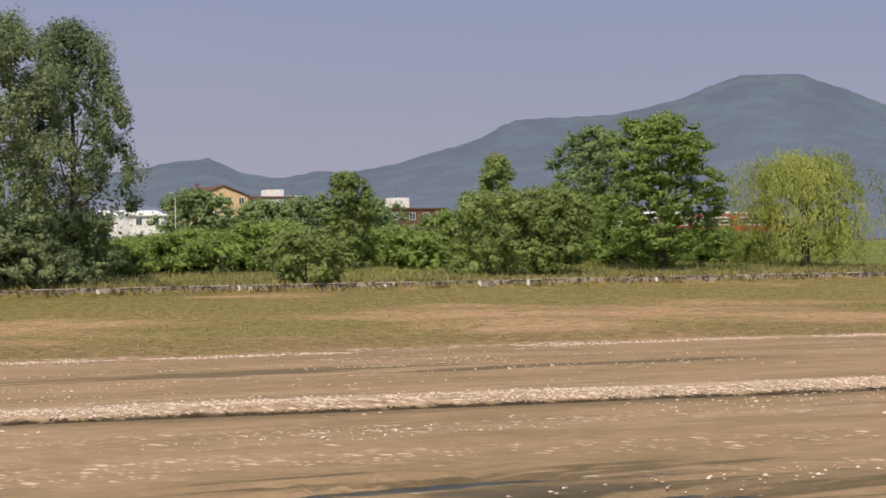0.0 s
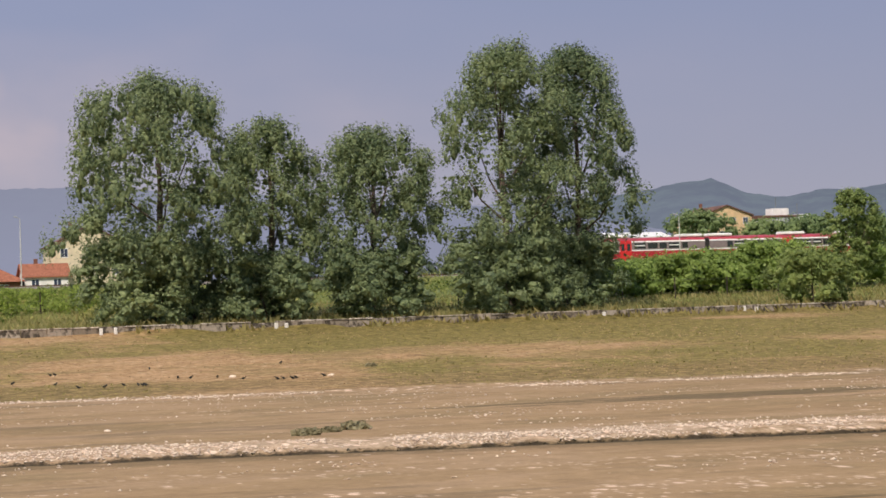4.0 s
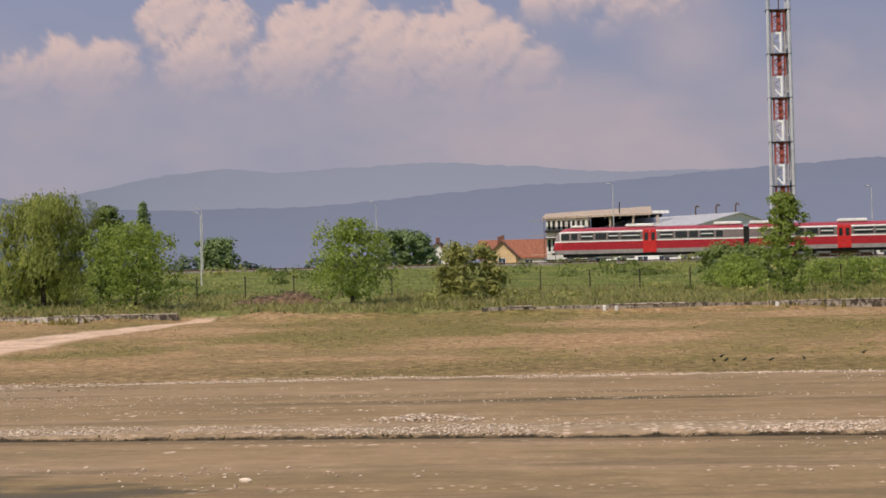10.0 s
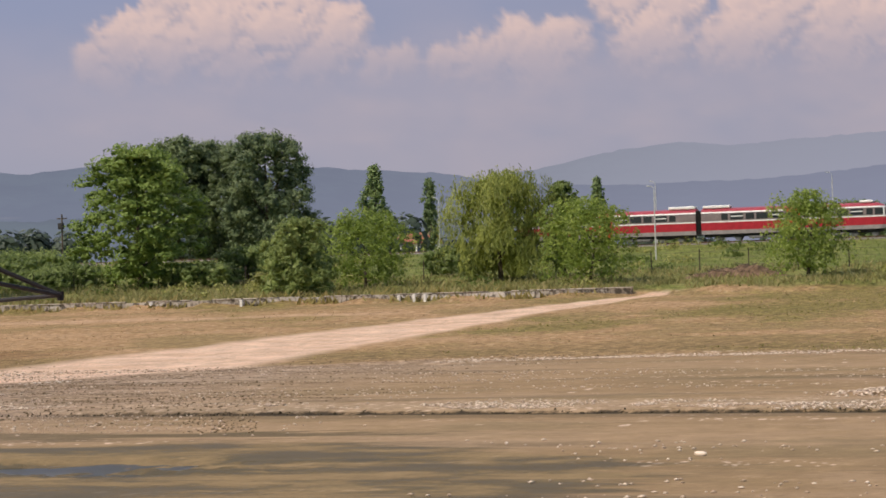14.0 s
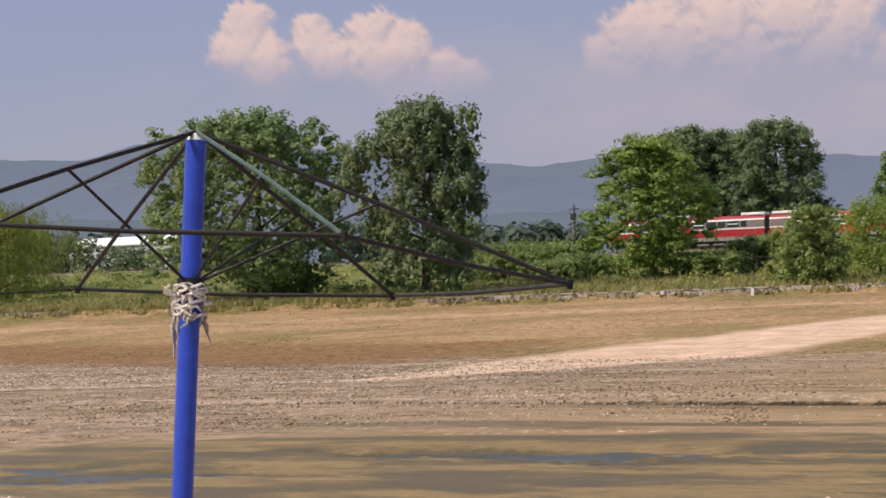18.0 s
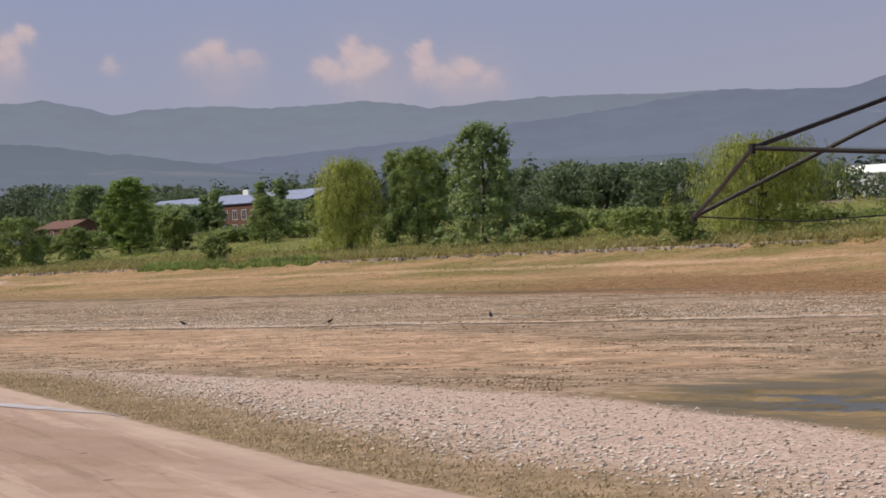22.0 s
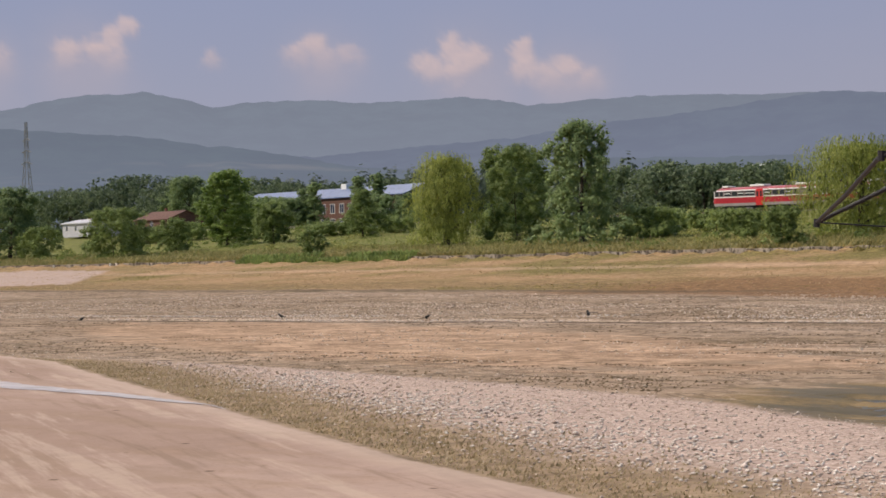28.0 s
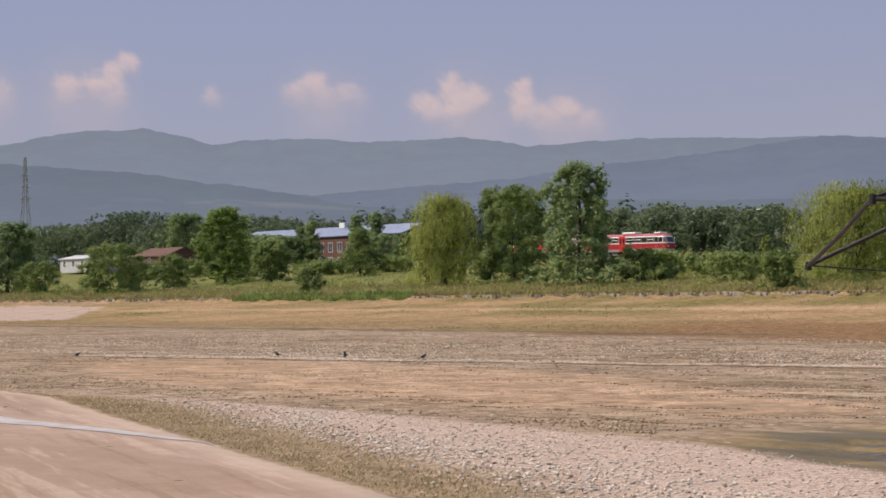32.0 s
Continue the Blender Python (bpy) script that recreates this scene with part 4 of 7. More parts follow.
def tree(kind, x, y, h, w, leaf, name, label, size0=0.34, trunk=0.3, seed=0, droop=False, group="", thick=2.0, gaps=0.36, cores=True):
    """A tapered trunk with limbs to its lobes; the crown is leafy sprays that grow outward from each lobe."""
    rng = random.Random(seed * 7919 + int(x * 13) + int(h * 31))
    q = np.random.RandomState(seed * 101 + int(abs(x) * 7) + int(h * 10))
    th = thing(name, pose(x, y, ground_z(x, y) - 0.05, 0, 0, rng.random() * 360), label, "bush" if name in ("bush", "shrub") else "tree", group)
    lobes = clumps_for(kind, h, w, rng)
    r0 = max(0.05, trunk)
    top = h * (0.85 if kind in ("poplar", "cypress", "conical", "fir", "tall") else 0.6)
    bend = [(rng.random() - 0.5) * 0.12 * w for _ in range(2)]
    spine = [(0, 0, 0), (bend[0] * 0.3, bend[1] * 0.3, top * 0.3), (bend[0], bend[1], top * 0.65), (bend[0] * 0.7, bend[1] * 0.7, top)]
    part("trunk", tube(bmesh.new(), spine, [r0 * 1.3, r0, r0 * 0.7, r0 * 0.25], 8), M_BARK, th, "grey-brown bark")
    for c, s, tall in lobes[4::max(1, len(lobes) // (3 if name in ("bush", "shrub") else 9))]:
        z0 = min(top * 0.95, max(h * 0.1, c[2] * 0.6))
        u = z0 / top
        b = Vector((bend[0] * min(1, u * 1.4), bend[1] * min(1, u * 1.4), z0))
        e = Vector(c)
        mid = b.lerp(e, 0.5) + Vector((0, 0, -0.03 * h if kind != "willow" else 0.05 * h))
        part("limb", tube(bmesh.new(), [b, mid, e], [r0 * 0.4, r0 * 0.26, r0 * 0.07], 5), M_BARK, th)
    count = int(min(21000 if kind != "poplar" else 33000, max(600, 0.66 * thick * (2.3 if droop else 1.0) * h * w * 0.8 / (size0 * size0 * 0.5))))
    inner = count // (4 if droop else 7)
    per = 16 if droop else 13 if w > 14.5 else 7
    # each lobe carries tufts on its outer side, and each tuft is a small dome of leaves
    C = np.repeat(np.array([c for c, s, t in lobes]), per, 0)
    R = np.repeat(np.array([(s, s, t) for c, s, t in lobes]), per, 0)
    m = len(C)
    out_ = C * np.array([1, 1, 0.0])
    out_ = out_ / (np.linalg.norm(out_, axis=1)[:, None] + 1e-6)
    rise = {"poplar": 1.1, "oval": 0.7, "cypress": 0.9, "tall": 0.5, "maple": 0.25}.get(kind, 0.4)
    D = q.normal(size=(m, 3))
    D = D / np.linalg.norm(D, axis=1)[:, None] + 0.6 * out_ + np.array([0, 0, rise])
    D = D / np.linalg.norm(D, axis=1)[:, None]
    tuft = C + D * R * (0.55 + 0.4 * q.rand(m))[:, None]
    grow = np.minimum(R[:, 0] * (0.34 + 0.28 * q.rand(m)), 0.55 + 0.35 * q.rand(m))
    live = fbm(tuft[:, 0] * 0.9 + 5 * seed, tuft[:, 2] * 0.9 + tuft[:, 1] * 0.7, 2, seed) > gaps - 0.12
    size_of = grow ** 2 * live + 1e-9
    pick = q.choice(m, count, p=size_of / size_of.sum())
    e = q.normal(size=(count, 3))
    e = e / np.linalg.norm(e, axis=1)[:, None] + 0.65 * D[pick]
    e = e / np.linalg.norm(e, axis=1)[:, None]
    form = {"poplar": (0.76, 0.76, 1.45), "oval": (0.85, 0.85, 1.25), "cypress": (0.8, 0.8, 1.6), "tall": (1.0, 1.0, 0.95), "maple": (1.25, 1.25, 0.62), "conical": (1.2, 1.2, 0.7), "fir": (1.3, 1.3, 0.5)}.get(kind, (1.08, 1.08, 0.85))
    u = 0.5 + (0.95 if kind == "poplar" else 0.75) * q.rand(count) ** 0.8
    p = tuft[pick] + e * (grow[pick] * u)[:, None] * np.array(form)
    scat = q.normal(size=(count, 3))
    along = scat.copy()
    if droop:
        # hanging twigs fall in curtains from the rim of each lobe
        rim = C + D * R * np.array([0.95, 0.95, 0.85])
        fall = np.minimum(0.26 * h * (0.35 + 0.8 * q.rand(m)), np.maximum(rim[:, 2] - 0.25, 0.3))
        size_of = np.sqrt(fall) * R[:, 0] * live + 1e-9
        pick = q.choice(m, count, p=size_of / size_of.sum())
        u = q.rand(count) ** 0.85
        twig = q.randint(0, 5, count)
        swing = np.stack([np.sin(pick * 1.7 + twig * 2.4), np.cos(pick * 2.3 + twig * 1.9), 0 * u], -1) * (0.16 * R[pick, 0])[:, None]
        p = rim[pick] + swing + out_[pick] * (0.05 * w * u * (1 - 0.6 * u))[:, None] + np.clip(scat, -1, 1) * size0 * 0.5
        p[:, 2] -= fall[pick] * u
        e = out_[pick] + 0.25 * D[pick]
        along = np.tile(np.array([0.0, 0, -1.0]), (count, 1)) + 0.25 * scat
    # the deep middle of the crown is filled with coarser foliage
    ci = q.choice(len(lobes), inner)
    p[:inner] = C[ci * per] * np.array([0.72, 0.72, 0.97]) + np.clip(q.normal(size=(inner, 3)), -1.2, 1.2) * R[ci * per] * 0.36 - np.array([0, 0, 0.03 * h])
    keep = p[:, 2] > 0.05
    size = 1.3 * size0 * (0.6 + 0.7 * q.rand(count))
    size[:inner] *= 1.5
    nor = e * 0.9 + scat * 0.33
    nor[:, 2] += 0.3
    nor /= np.linalg.norm(nor, axis=1)[:, None]
    ref = along / (np.linalg.norm(along, axis=1)[:, None] + 1e-9) + q.normal(size=(count, 3)) * (0.3 if droop else 0.9)
    a = np.cross(nor, ref)
    a /= np.linalg.norm(a, axis=1)[:, None] + 1e-9
    b = np.cross(nor, a)
    la, lb = (size * 0.5, size * 1.9) if droop else (size * 0.95, size * 1.25)
    a, b = a * la[:, None] * 0.5, b * lb[:, None] * 0.5
    K = np.flatnonzero(keep)
    big, fine = K[K < inner], K[K >= inner]
    tri = np.stack([p - b, p + b + a, p + b * 0.7 - a], 1)[fine]
    quad = np.stack([p - b, p + a, p + b, p - a], 1)[big]
    if cores and not droop:
        # leafy cores close the tufts
        on = np.flatnonzero(live)
        knob = ICO[None] * (grow[on, None, None] * np.array(form)) * ((0.26 if kind == "poplar" else 0.42) + 0.32 * q.rand(len(on), 12, 1)) + (tuft - 0.35 * grow[:, None] * D)[on, None, :]
        knob[:, :, 2] = np.maximum(knob[:, :, 2], 0.06)
        tri = np.concatenate([tri, knob[:, ICO_F].reshape(-1, 3, 3)])
    part_of("crown", leaves("crown", tri, quad, leaf), th)
    return th


WILLOW_SPOTS = [(151.3, 182.0, 13.5, 19.2), (-172.2, 190.0, 12.5, 19.2), (-258.2, 195.0, 14.5, 13.1)]
MAPLE_SPOTS = [(131.0, 180.0, 16.4, 13.9), (-88.3, 190.0, 14.0, 13.4), (-353.2, 215.0, 14.6, 13.0)]
HAZED_SPOTS = [(-109.6, 276.0, 18.2, 15.8), (-117.8, 282.0, 18.2, 15.6), (-122.9, 278.0, 18.6, 16.6)]
DARK_SPOTS = [(-272.4, 220.0, 14.3, 12.0), (155.7, 228.0, 16.4, 11.0), (-385.5, 282.0, 8.4, 9.0), (-394.5, 190.0, 14.5, 14.3), (-398.5, 284.0, 8.8, 9.0), (-406.1, 285.0, 9.4, 8.0), (-438.5, 282.0, 9.0, 8.5), (-431.5, 281.0, 8.6, 8.0), (-445.0, 282.0, 9.2, 10.0), (-452.1, 280.0, 10.0, 10.0), (-496.3, 290.0, 17.1, 15.7)]
BUSH_EAST = [(109.0, 176.0, 8.2, 12.6), (84.2, 167.5, 4.9, 8.2), (63.7, 172.0, 6.3, 9.3), (57.5, 168.5, 6.7, 11.4), (46.1, 169.0, 5.5, 10.1), (37.2, 169.0, 5.7, 10.5), (31.8, 171.0, 6.7, 9.4), (27.3, 168.5, 7.3, 9.8), (9.2, 205.0, 3.7, 7.6), (-60.4, 200.0, 2.8, 6.3), (-63.9, 168.5, 6.6, 4.9), (-65.1, 171.0, 5.3, 7.4), (-81.3, 200.0, 3.7, 8.7), (-82.8, 192.0, 2.5, 7.8), (-100.7, 200.0, 2.5, 9.1), (-101.8, 195.0, 2.2, 7.4), (-110.4, 200.0, 3.2, 9.3), (-114.4, 215.0, 4.0, 14.8)]
BUSH_MIDDLE = [(-114.5, 205.0, 4.0, 12.7), (-123.3, 180.0, 3.6, 8.8), (-163.7, 168.5, 4.4, 4.8), (-185.9, 215.0, 1.8, 8.6), (-192.2, 190.0, 3.8, 7.3), (-211.6, 215.0, 2.8, 9.2), (-213.5, 195.0, 4.6, 8.8), (-221.7, 215.0, 3.2, 9.4), (-232.3, 215.0, 3.6, 9.6), (-253.5, 168.0, 4.0, 4.3), (-254.0, 205.0, 14.3, 12.1), (-296.1, 235.0, 4.1, 11.5), (-335.1, 240.0, 3.3, 11.1), (-342.6, 185.0, 9.1, 14.5), (-346.8, 200.0, 6.4, 6.8), (-348.2, 236.0, 3.0, 11.4), (-374.7, 232.0, 3.3, 11.9), (-381.4, 190.0, 6.3, 8.6)]
BUSH_WEST = [(-402.3, 235.0, 4.0, 14.2), (-406.9, 228.0, 4.1, 12.6)]
BUSH_FOOT = [b for b in BUSH_EAST if 27 < b[0] < 66]
BUSH_SPOTS = [b for b in BUSH_EAST + BUSH_MIDDLE + BUSH_WEST if b not in BUSH_FOOT]
ROUND_SPOTS = [(126.7, 205.0, 12.3, 5.6), (113.8, 174.0, 8.5, 9.1), (103.3, 196.0, 9.9, 6.2), (-46.8, 190.0, 8.6, 4.3), (-337.0, 215.0, 7.8, 8.0)]
POPLAR_SPOTS = [(65.2, 173.0, 21.9, 12.3), (58.2, 170.5, 22.1, 13.3), (46.7, 172.0, 15.2, 13.1), (38.0, 171.0, 15.9, 9.7), (28.8, 170.0, 19.5, 17.8)]
BROAD_CONE_SPOTS = [(-327.2, 228.0, 8.8, 9.6)]
CONICAL_SPOTS = [(11.9, 178.0, 8.4, 5.9)]
BRIGHT_SPOTS = [(-23.2, 176.0, 7.0, 7.5), (-40.7, 174.0, 7.1, 9.2), (-62.2, 180.0, 7.1, 8.9)]
OLIVE_SPOTS = [(-14.0, 182.0, 4.9, 6.8), (-69.2, 175.0, 1.9, 4.4)]
AIRY_SPOTS = [(-51.6, 186.0, 10.4, 11.0)]
CYPRESS_SPOTS = [(-68.8, 300.0, 12.7, 2.7), (-106.1, 340.0, 15.6, 3.2), (-112.2, 330.0, 17.8, 4.6)]
FAR_SPOTS = [(161.8, 300.0, 10.6, 12.7), (150.9, 300.0, 10.8, 13.6), (143.2, 300.0, 10.3, 11.4), (132.5, 300.0, 11.9, 12.3), (-32.2, 300.0, 8.1, 10.3), (-58.5, 300.0, 7.6, 7.1)]
BROAD_SPOTS = [(-126.9, 178.0, 19.2, 25.2)]
POPLAR2_SPOTS = [(-105.2, 176.0, 18.6, 16.0)]
MAPLE2_SPOTS = [(-219.3, 188.0, 16.6, 12.2)]
FIR_SPOTS = [(-409.8, 290.0, 14.6, 9.0), (-417.5, 290.0, 14.0, 8.0), (-428.5, 285.0, 12.4, 8.5), (-434.5, 286.0, 11.6, 8.0)]
WOOD_EAST = [(-236.5, 293.0, 7.0, 8.5), (-229.5, 289.0, 6.4, 9.0), (-222.0, 294.0, 6.8, 9.5), (-245.2, 290.0, 9.2, 14.3), (-252.1, 286.0, 8.7, 12.9), (-282.6, 284.0, 10.5, 12.8), (-287.1, 294.0, 12.1, 15.5), (-299.5, 288.0, 11.6, 14.1), (-303.1, 298.0, 12.5, 16.0), (-305.8, 293.0, 12.3, 15.9), (-309.0, 285.0, 11.2, 14.2), (-319.6, 297.0, 13.7, 16.4), (-327.6, 292.0, 12.7, 16.5), (-488.4, 352.0, 16.9, 34.0), (-513.8, 335.0, 16.7, 34.6), (-571.3, 358.0, 20.6, 38.1), (-586.9, 341.0, 19.5, 38.3), (-644.9, 330.0, 20.0, 40.9), (-653.4, 347.0, 21.3, 41.8), (-656.8, 364.0, 25.4, 42.4)]
WOOD_MIDDLE = [(-758.3, 369.0, 21.3, 47.6)]
WOOD_SPOTS = WOOD_EAST + WOOD_MIDDLE
HEDGE_EAST = [(154.1, 204.0, 4.2, 11.6), (153.6, 198.0, 3.7, 11.4), (139.5, 197.0, 4.8, 11.0), (137.7, 203.0, 7.6, 11.1), (125.6, 196.0, 7.1, 10.6), (120.7, 202.0, 6.1, 10.7), (111.7, 195.0, 4.2, 10.2), (111.1, 201.0, 4.5, 10.4), (94.0, 200.0, 4.0, 10.0), (93.2, 194.0, 5.2, 9.8), (91.7, 200.0, 4.5, 10.0), (85.9, 193.0, 3.7, 9.6), (83.7, 199.0, 3.5, 9.8), (83.7, 193.0, 4.3, 9.6), (82.1, 199.0, 3.8, 9.8), (76.1, 192.0, 3.5, 9.4), (75.2, 192.0, 3.7, 9.4), (70.4, 194.0, 4.2, 9.4)]
HEDGE_MIDDLE = [(25.4, 192.0, 2.7, 4.3), (22.9, 196.0, 2.3, 4.4), (19.3, 191.0, 2.4, 4.2), (16.6, 195.0, 2.4, 4.3), (9.2, 190.0, 2.5, 4.2), (8.9, 193.0, 3.0, 4.3), (8.0, 197.0, 2.2, 4.4)]

num = 0
# spots, habit, leaf, name, label, leaf size, trunk radius, hanging twigs, gaps in the crown
WOODS = [
    (WILLOW_SPOTS, "willow", M_LEAF_WILLOW, "weeping_willow", "weeping willow with yellow-green hanging twigs", 0.19, 0.4, True, 0.33),
    (MAPLE_SPOTS, "maple", M_LEAF_BRIGHT, "broadleaf_tree", "leafy bright green broadleaf tree behind the lake wall", 0.22, 0.28, False, 0.35),
    (MAPLE2_SPOTS, "tall", M_LEAF_DARK, "broadleaf_tree", "tall narrow dark green broadleaf tree on the meadow", 0.22, 0.28, False, 0.12),
    (DARK_SPOTS, "round", M_LEAF_DARK, "broadleaf_tree", "dark green rounded broadleaf tree", 0.22, 0.35, False, 0.35),
    # poplar leaf reused: its grey-green paints the distance haze on these trees
    (HAZED_SPOTS, "round", M_LEAF_POPLAR, "broadleaf_tree", "rounded broadleaf tree beyond the railway, haze put in as grey-green", 0.2, 0.35, False, 0.33),
    (ROUND_SPOTS, "round", M_LEAF, "broadleaf_tree", "small green broadleaf tree on the meadow", 0.18, 0.16, False, 0.36),
    (BUSH_SPOTS, "bush", M_LEAF, "bush", "dense dark green bush on the grassy terrace", 0.165, 0.08, False, 0.3),
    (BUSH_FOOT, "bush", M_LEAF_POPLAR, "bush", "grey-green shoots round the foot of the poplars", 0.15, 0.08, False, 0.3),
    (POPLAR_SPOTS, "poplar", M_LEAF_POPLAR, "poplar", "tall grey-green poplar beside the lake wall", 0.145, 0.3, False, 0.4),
    (CONICAL_SPOTS, "conical", M_LEAF_YOUNG, "young_tree", "young pointed green tree on the terrace", 0.17, 0.12, False, 0.42),
    (BROAD_CONE_SPOTS, "conical", M_LEAF, "broadleaf_tree", "broad pointed green tree before the long building", 0.2, 0.15, False, 0.3),
    (AIRY_SPOTS, "willow", M_LEAF_WILLOW, "weeping_willow", "airy young yellow-green willow on the terrace", 0.17, 0.2, True, 0.36),
    (BRIGHT_SPOTS, "round", M_LEAF_YOUNG, "young_tree", "low round bright green tree on the terrace", 0.165, 0.12, False, 0.35),
    (OLIVE_SPOTS, "bush", M_LEAF_OLIVE, "shrub", "thin yellowish shrub in the grass", 0.18, 0.05, False, 0.46),
    (CYPRESS_SPOTS, "cypress", M_LEAF_DARK, "columnar_poplar", "dark narrow columnar poplar in the distance", 0.28, 0.2, False, 0.3),
    (FAR_SPOTS, "round", M_LEAF_DARK, "broadleaf_tree", "dark rounded tree beyond the railway", 0.28, 0.2, False, 0.3),
    (BROAD_SPOTS, "round", M_LEAF_DARK, "broadleaf_tree", "broad tall dark green tree at the lake wall", 0.25, 0.4, False, 0.33),
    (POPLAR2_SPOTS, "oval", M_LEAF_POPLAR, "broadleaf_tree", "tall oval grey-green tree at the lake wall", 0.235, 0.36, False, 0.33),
    (FIR_SPOTS, "fir", M_LEAF_DARK, "conifer", "dark green pointed conifer", 0.28, 0.2, False, 0.33),
    (HEDGE_EAST, "bush", M_LEAF_BRIGHT, "bush", "green hedge bush on the field before the railway", 0.2, 0.07, False, 0.3),
    (HEDGE_MIDDLE, "bush", M_LEAF_YOUNG, "bush", "light green shoots round the young tree", 0.16, 0.05, False, 0.42),
    (WOOD_SPOTS, "round", M_LEAF_WOOD, "broadleaf_tree", "dark green tree of a wood beyond the railway, dulled by painted haze", 0.4, 0.3, False, 0.28)]
for spots, habit, leaf, nm, lab, size, trunk, droop, gaps in WOODS:
    for x, y, h, w in spots:
        num += 1
        tree(habit, x, y, h, w, leaf, nm, lab, size, trunk, num, droop, nm.replace("_", " ") + "s round the lake", 2.55, gaps, spots is not WOOD_SPOTS and leaf is not M_LEAF_YOUNG)


def strip_wood(x0, y0, x1, y1, h, depth, seed):
    """Leaves of a far wood, massed along a line, as quads."""
    q = np.random.RandomState(seed)
    length = math.hypot(x1 - x0, y1 - y0)
    m = int(length / 4.4)
    t = q.rand(m)
    cx, cy = x0 + (x1 - x0) * t + q.normal(size=m) * depth * 0.3, y0 + (y1 - y0) * t + q.rand(m) * depth
    ch = h * (0.82 + 0.16 * fbm(t * length / 22, t * 0, 3, seed) / 0.6 * (0.85 + 0.3 * q.rand(m)))
    k = 190
    d = q.normal(size=(m, k, 3))
    d /= np.linalg.norm(d, axis=2)[:, :, None]
    base = lay(cx, cy)
    rad = np.stack([3.6 + 0 * cx, 3.6 + 0 * cx, ch * 0.45], -1)[:, None, :]
    p = np.stack([cx, cy, base + ch * 0.55], -1)[:, None, :] + d * rad * (0.75 + 0.35 * q.rand(m, k))[:, :, None]
    p, d = p.reshape(-1, 3), d.reshape(-1, 3)
    s = 0.42 + 0.45 * q.rand(len(p))
    a = np.cross(d, q.normal(size=d.shape))
    a /= np.linalg.norm(a, axis=1)[:, None]
    b = np.cross(d, a)
    a, b = a * s[:, None], b * s[:, None]
    return np.stack([p - b, p + a, p + b, p - a], 1)


FAR_WOODS = ((-900, 470, -430, 345, 23, 40), (-430, 345, -330, 330, 14.5, 20), (-330, 330, -225, 345, 13, 18), (-200, 400, -80, 420, 9, 20),
             (-80, 430, 60, 430, 8, 20), (60, 400, 330, 380, 9, 25), (-225, 345, -110, 330, 10, 16))
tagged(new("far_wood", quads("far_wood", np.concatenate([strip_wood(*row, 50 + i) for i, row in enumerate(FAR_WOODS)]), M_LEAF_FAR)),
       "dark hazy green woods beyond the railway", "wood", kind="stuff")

# ---- railway ----
RAIL_Y, RAIL_Z = 267.0, 8.9
M_RUST = plain("rusty_steel", (0.16, 0.09, 0.06), 0.6, 0.6)
M_BALLAST = plain("ballast", (0.25, 0.22, 0.2), 0.95, vary=0.4, scale=6, bump=0.6)


def rail_z(s):
    return float(np.interp(s, (50, 145, 305, 450), (8.9, 9.05, 10.1, 11.1)))


bm = bmesh.new()
for x0, x1 in ((-450, -305), (-305, -145), (-145, -50), (-50, 330)):
    ring = []
    for x in (x0, x1):
        z = rail_z(-x) - 0.2
        ring.append([bm.verts.new((x, RAIL_Y + dy, z + dz)) for dy, dz in ((-3.4, -0.9), (-1.7, 0), (1.7, 0), (3.4, -0.9))])
    for k in range(3):
        bm.faces.new((ring[0][k], ring[1][k], ring[1][k + 1], ring[0][k + 1]))
bed = thing("railway_track", Matrix(), "single railway track on a grey ballast bed", "railway")
part("ballast_bed", bm, M_BALLAST, bed)
for dy in (-0.75, 0.75):
    bm = bmesh.new()
    pts = [(330, RAIL_Y + dy, rail_z(-330)), (-50, RAIL_Y + dy, rail_z(50)), (-145, RAIL_Y + dy, rail_z(145)), (-305, RAIL_Y + dy, rail_z(305)), (-450, RAIL_Y + dy, rail_z(450))]
    for p, q in zip(pts, pts[1:]):
        tube(bm, [Vector(p) - Vector((0, 0, 0.08)), Vector(q) - Vector((0, 0, 0.08))], 0.075, 4)
    part("rail", bm, M_RUST, bed)

# ---- train ----
M_RED = plain("red_paint", (0.44, 0.022, 0.036), 0.35, 0, 0.12, 2, 0.5)
M_DOOR = plain("door_red", (0.66, 0.03, 0.03), 0.35, 0, 0.1, 2, 0.5)
M_ROOF = plain("roof_red", (0.42, 0.055, 0.08), 0.45, 0, 0.15, 2, 0.5)
M_WHITE = plain("white_paint", (0.90, 0.89, 0.87), 0.4, 0, 0.1, 2, 0.4)
M_GREY = plain("grey_paint", (0.36, 0.32, 0.32), 0.5, 0, 0.15, 2, 0.4)
M_BAND = plain("window_band", (0.24, 0.19, 0.19), 0.45, 0, 0.12, 2, 0.4)
M_DARK = plain("dark_underframe", (0.045, 0.043, 0.042), 0.8, 0, 0.3, 3)
M_GLASS = plain("tinted_glass", (0.03, 0.035, 0.04), 0.08, 0, 0.1, 1, 0.9)
M_STEEL = plain("steel", (0.32, 0.31, 0.30), 0.45, 0.8, 0.2, 3)
CAR = 23.1     # length of one car


def nose_x(z):
    return float(np.interp(z, (0.6, 1.5, 2.4, 3.5, 3.8, 4.05), (0.35, 0.0, 0.18, 0.75, 1.1, 1.9)))


def half_w(z):
    return float(np.interp(z, (0.6, 1.2, 3.35, 3.6, 3.85, 4.0, 4.06), (1.36, 1.42, 1.42, 1.34, 1.05, 0.55, 0.0)))


